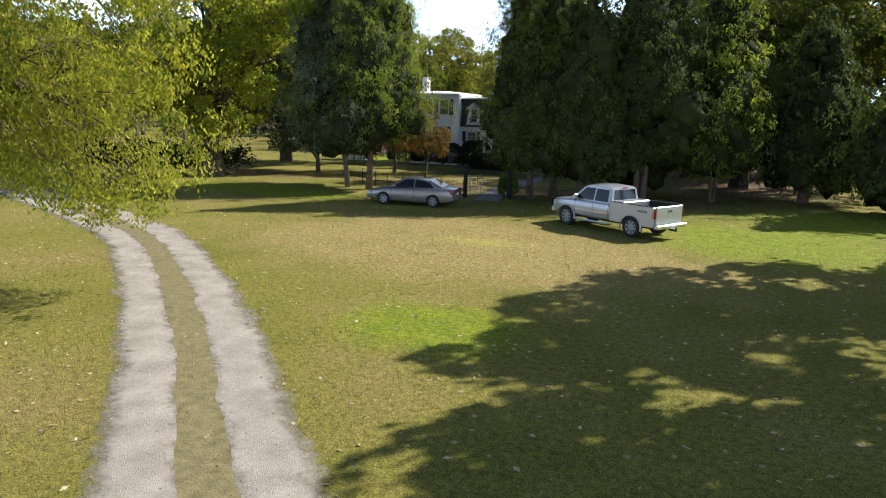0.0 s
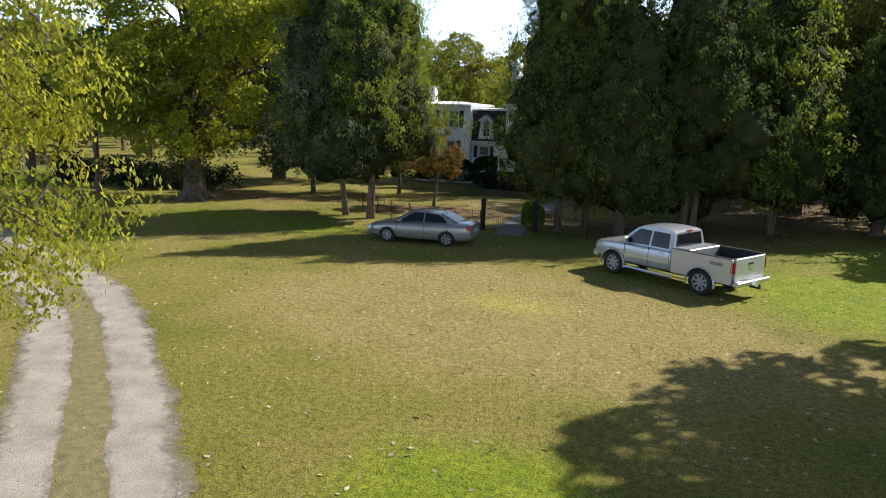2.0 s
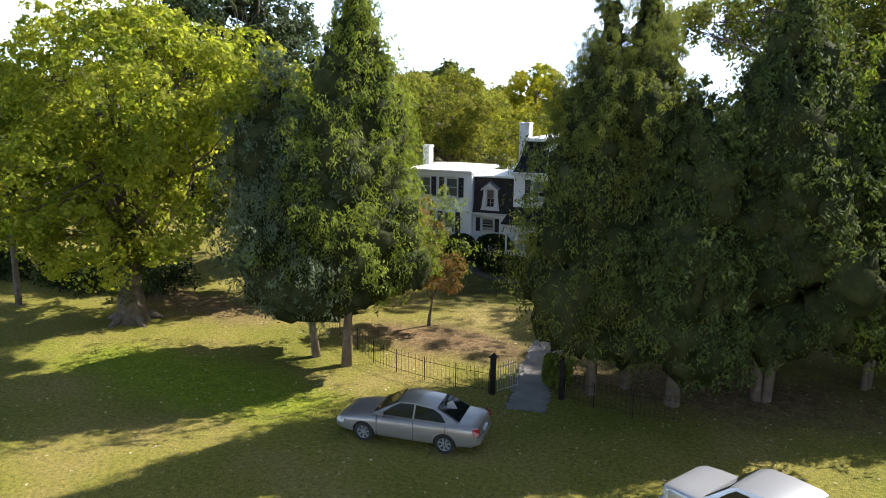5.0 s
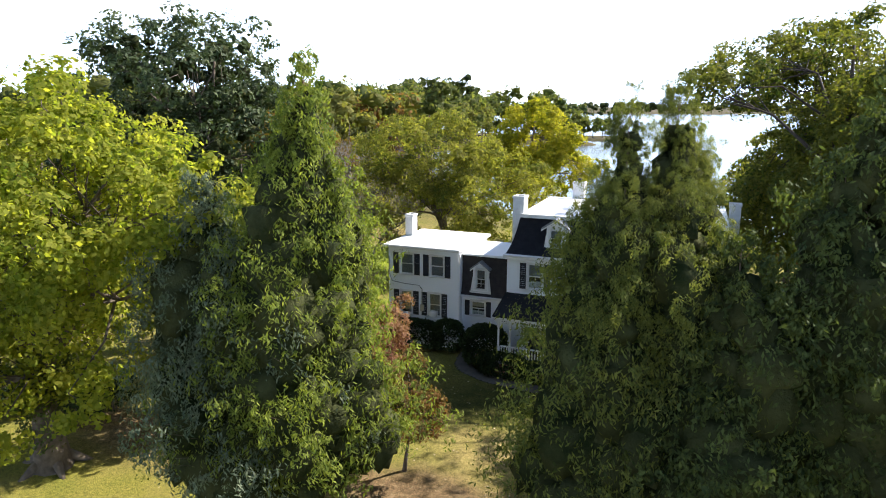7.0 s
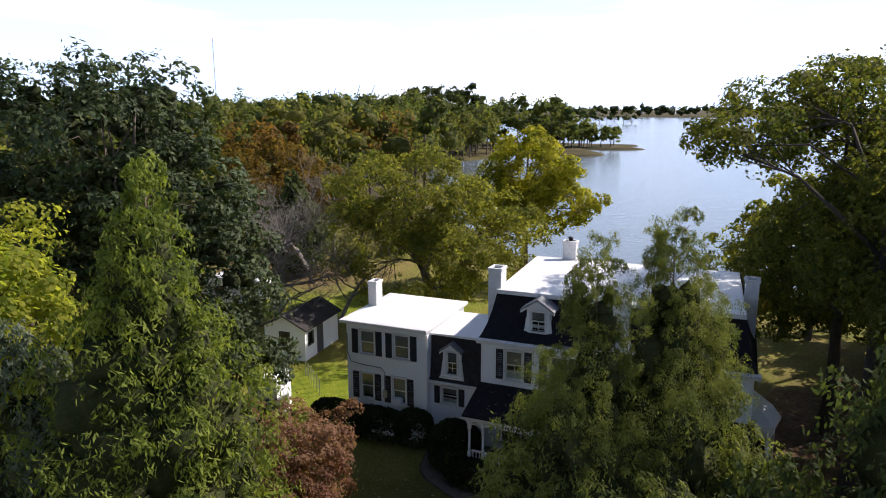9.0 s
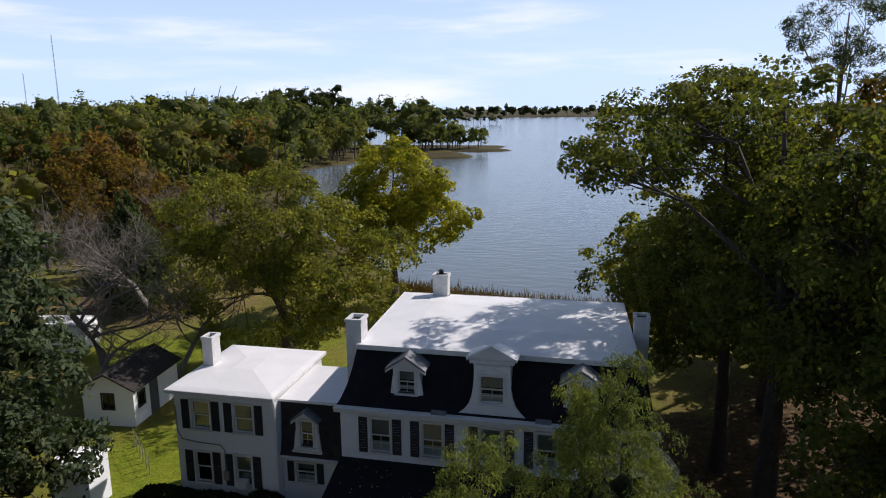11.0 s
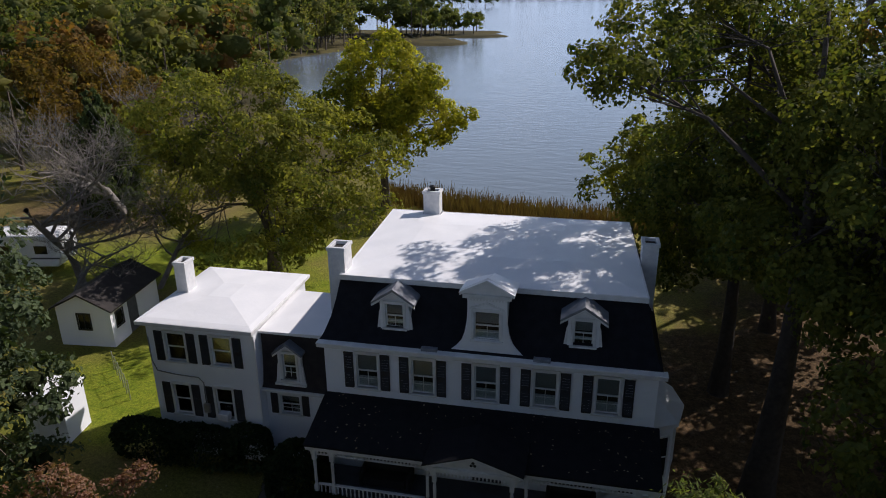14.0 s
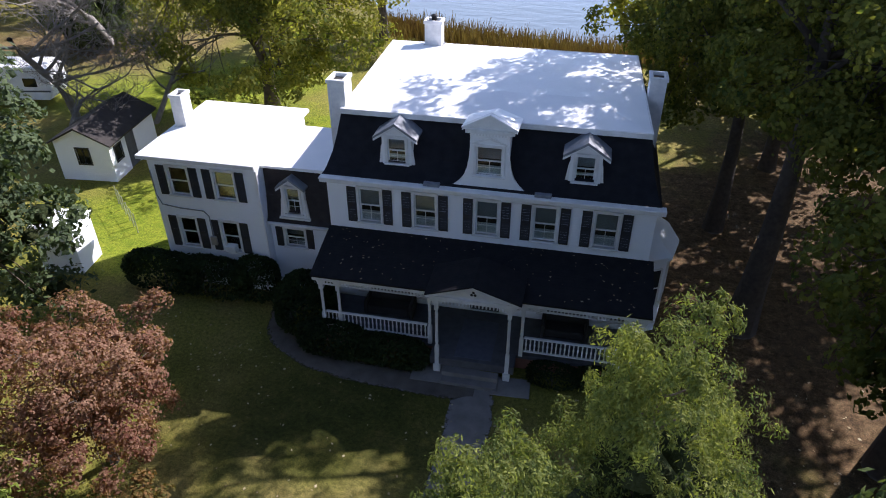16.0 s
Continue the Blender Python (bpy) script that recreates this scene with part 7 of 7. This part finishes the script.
def scatter(seed, n, x0, x1, y0, y1, h0, h1, need=6):
    r = np.random.default_rng(seed)
    out = []
    while len(out) < n:
        x, y = r.uniform(x0, x1), r.uniform(y0, y1)
        if land(np.array(x), np.array(y)) > need:
            h = r.uniform(h0, h1)
            out.append((x, y, h, h * r.uniform(0.24, 0.44)))
    return out


woods("far_woods", "mixed green woods across the cove", scatter(91, 90, -330, -90, 245, 345, 20, 27, 3), WOOD_GREEN, 1.25, 22, 92)
woods("far_woods", "olive woods behind the back lawn", scatter(93, 90, -280, -60, 104, 245, 13, 23, 3), WOOD_OLIVE, 0.85, 28, 94)
woods("far_woods", "dark green trees in the woods", scatter(100, 60, -280, -60, 104, 245, 15, 24, 3), WOOD_GREEN, 0.9, 27, 110)
woods("far_woods", "orange-brown autumn trees in the woods", scatter(95, 20, -240, -58, 104, 300, 12, 19, 3), WOOD_RUST, 0.8, 36, 96)
woods("cove_woods", "green and tan trees beside the cove", scatter(120, 16, -130, -100, 195, 300, 13, 19, 1.5), WOOD_OLIVE, 0.85, 40, 121)
woods("pine_stand", "dark pines on the point", [(-152 + 7 * math.cos(k * 2.4) * (1 + k * 0.09), 318 + 6 * math.sin(k * 2.4) * (1 + k * 0.09), 30 + 1.5 * math.sin(k * 5), 5.8) for k in range(18)], LEAF_PINE, 1.1, 40, 97)
woods("point_trees", "low dark trees on the marshy point", scatter(98, 22, -112, -80, 326, 362, 9, 15, 2), WOOD_GREEN, 1.0, 30, 99)
woods("side_woods", "trees beyond the left field", scatter(101, 70, -160, -74, 20, 112, 12, 18), WOOD_OLIVE, 1.1, 12, 102, clumps=10)
woods("side_woods", "dark trees behind the big oak", scatter(109, 15, -78, -50, 38, 64, 10, 15), WOOD_OLIVE, 0.45, 70, 113)
woods("right_woods", "trees beyond the right garden edge", scatter(103, 30, 14, 70, 46, 92, 13, 19), LEAF_RIGHT, 0.75, 26, 104)
r = np.random.default_rng(114)
woods("bank_thicket", "dark understory trees along the river bank", [(-7 + 1.9 * k + r.uniform(-0.8, 0.8), 88 + r.uniform(-4, 4), r.uniform(5, 9), r.uniform(2.4, 3.6)) for k in range(16)], LEAF_RIGHT, 0.36, 60, 115)
woods("far_shore", "low hazy tree line across the river", [(-1500 + 9.0 * k + 5 * math.sin(k * 3.7), 1425 + 18 * math.sin(k * 1.9), 20 + 3 * math.sin(k * 2.3), 11) for k in range(305)], LEAF_PINE, 4.4, 5, 105, 0.6, 4)
woods("far_spit", "low trees on the far spits", [(-165 - 9 * k, 818 + 4 * math.sin(k * 2.1), 9 + 4 * math.sin(k * 1.7) ** 2, 6) for k in range(40)], LEAF_PINE, 1.8, 10, 106, clumps=8)
woods("back_woods", "distant woods left of the river", scatter(107, 150, -900, -200, 350, 1000, 18, 24), WOOD_GREEN, 2.8, 7, 108, 0.5, 6)

mast_paint = paint("mast_grey", (0.25, 0.22, 0.22), (0.40, 0.36, 0.36), 0.05, 0.6)
for x, y, h in ((-1012, 1070, 150), (-1115, 1100, 88), (-790, 1130, 52)):
    m = thing("radio_mast", (x, y, 0))
    tagged(m, "thin distant lattice radio mast", "mast", "far masts")
    g = Geo()
    for a in range(3):
        g.tube([(0.9 * math.cos(2.1 * a), 0.9 * math.sin(2.1 * a), 0), (0.5 * math.cos(2.1 * a), 0.5 * math.sin(2.1 * a), h)], [0.3, 0.2], 4)
    for k in range(int(h / 4)):
        z = 4 * k
        g.tube([(0.9, 0, z), (-0.45, 0.75, z + 2), (-0.45, -0.75, z + 4)], [0.14] * 3, 3)
    part("lattice", g, mast_paint, m)
crane_paint = paint("crane_blue", (0.18, 0.26, 0.36), (0.26, 0.34, 0.44), 0.05, 0.6)
for k, (x, a) in enumerate(((-940, 55), (-975, 20), (-1005, 62), (-1040, 15), (-890, 50), (-1120, 58))):
    c = thing("harbour_crane", (x, 1500 + 20 * k, 0), -20)
    tagged(c, "distant blue-grey harbour gantry crane", "crane", "far harbour cranes")
    g = Geo()
    for sx in (-9, 9):
        for sy in (-8, 8):
            g.tube([(sx, sy, 0), (sx, sy, 34)], [1.0, 0.9], 4)
    g.box(-10, -9, 33, 10, 9, 36).box(-28, -2, 36, 12, 2, 38.5)
    part("portal", g, crane_paint, c)
    part("boom", Geo().tube([(10, 0, 37), (10 + 42 * math.cos(radians(a)), 0, 37 + 42 * math.sin(radians(a)))], [1.2, 0.7], 4), crane_paint, c)
    part("mast", Geo().tube([(6, 0, 38), (4, 0, 54)], [0.8, 0.5], 4), crane_paint, c)
tower_paint = paint("far_concrete", (0.30, 0.32, 0.35), (0.40, 0.41, 0.43), 0.02, 0.8)
for x, y, w, h in ((-780, 2000, 12, 48), (-735, 2010, 9, 36), (-330, 1780, 6, 26), (-255, 1760, 12, 18)):
    b = thing("distant_tower", (x, y, 0))
    tagged(b, "pale far-off tower block in haze", "building", "far towers")
    part("shaft", Geo().box(-w / 2, -w / 2, 0, w / 2, w / 2, h), tower_paint, b)
    part("roof_house", Geo().box(-w / 5, -w / 5, h, w / 5, w / 5, h + 3), tower_paint, b)
    win = Geo()
    for j in range(int(h / 3.4)):
        for i in range(4):
            win.box(-w / 2 + w * (i + 0.25) / 4, -w / 2 - 0.1, 2 + 3.4 * j, -w / 2 + w * (i + 0.7) / 4, -w / 2 + 0.05, 3.7 + 3.4 * j)
    part("windows", win, TINT, b)

# ---- fine things on the lawn ----
rng = np.random.default_rng(111)
n = 34000
x, y = rng.uniform(-20, 6, n), rng.uniform(4.5, 30, n)
s = np.hypot(x - 0, y - 0)
keep = rng.uniform(0, 1, n) < np.clip(14 / (s + 1), 0.1, 1)
x, y = x[keep], y[keep]
dr = np.array([line_at(DRIVE, t)[:2] for t in np.linspace(0, 1, 160)])
near = np.min(np.hypot(x[:, None] - dr[None, :, 0], y[:, None] - dr[None, :, 1]), axis=1)
ok = (near > 1.35) | (near < 0.3)
x, y = x[ok], y[ok]
n = len(x)
base = np.stack([x, y, np.full(n, -0.005)], axis=1)
tip = np.stack([rng.normal(0, 0.025, n), rng.normal(0, 0.025, n), rng.uniform(0.025, 0.065, n)], axis=1)
az = rng.uniform(0, 6.28, n)
w = np.stack([np.cos(az), np.sin(az), np.zeros(n)], axis=1) * 0.009
GRASS = foliage("grass_blades", (0.14, 0.145, 0.026), (0.23, 0.205, 0.060), (0.32, 0.26, 0.12), 0.4)
blades = part("grass_blades", quads("grass_blades", np.stack([base - w, base + w, base + tip + w * 0.3, base + tip - w * 0.3], axis=1)), GRASS)
tagged(blades, "short mown grass blades on the dry lawn", "grass", kind="stuff")
n = 5600
x, y = rng.uniform(-30, 8, n), 4 + 54 * rng.uniform(0, 1, n) ** 1.3
p = np.stack([x, y, rng.uniform(0.02, 0.05, n)], axis=1)
lv = leaves(rng, p, 0.12, 0.085)
lv[:, :, 2] = np.maximum(0.006, 0.02 + (lv[:, :, 2] - p[:, None, 2]) * 0.35)
FALLEN = foliage("fallen_leaves", (0.19, 0.125, 0.06), (0.30, 0.22, 0.12), (0.56, 0.48, 0.33), 0.15)
fall = part("fallen_leaves", quads("fallen_leaves", lv), FALLEN)
tagged(fall, "scattered dry tan and brown fallen leaves", "fallen leaves", kind="stuff")
n = 130
u, v = rng.uniform(-5.8, 6.3, n), rng.uniform(-2.35, -0.1, n)
zz = 4.115 + v * (0.72 / 2.45) + 0.01
hm = pose(*HOUSE_AT, 0, 0, HOUSE_TURN)
pp = np.array([tuple(hm @ Vector((a, b, c))) for a, b, c in zip(u, v, zz)])
lv = leaves(rng, pp, 0.10, 0.07)
lv[:, :, 2] = pp[:, None, 2] + 0.004 + np.abs(lv[:, :, 2] - pp[:, None, 2]) * 0.25
tagged(part("roof_leaves", quads("roof_leaves", lv), FALLEN), "dry leaves fallen on the porch roof", "fallen leaves", kind="stuff")
n = 1500
t = rng.uniform(0.1, 0.75, n)
c = np.array([tuple(line_at(DRIVE, a)) for a in t])
d = np.array([tuple((line_at(DRIVE, min(a + 0.004, 1)) - line_at(DRIVE, a - 0.004)).normalized()) for a in t])
side = np.where(rng.uniform(0, 1, n) < 0.5, 1, -1) * 0.84 + rng.normal(0, 0.30, n)
p = c + np.stack([-d[:, 1], d[:, 0], np.zeros(n)], axis=1) * side[:, None]
p[:, 2] = 0.022
st = leaves(rng, p, 0.05, 0.045)
tagged(part("drive_stones", quads("drive_stones", st), paint("loose_stones", (0.22, 0.20, 0.17), (0.50, 0.47, 0.43), 20.0, 0.9)), "loose pale stones on the drive", "gravel", kind="stuff")
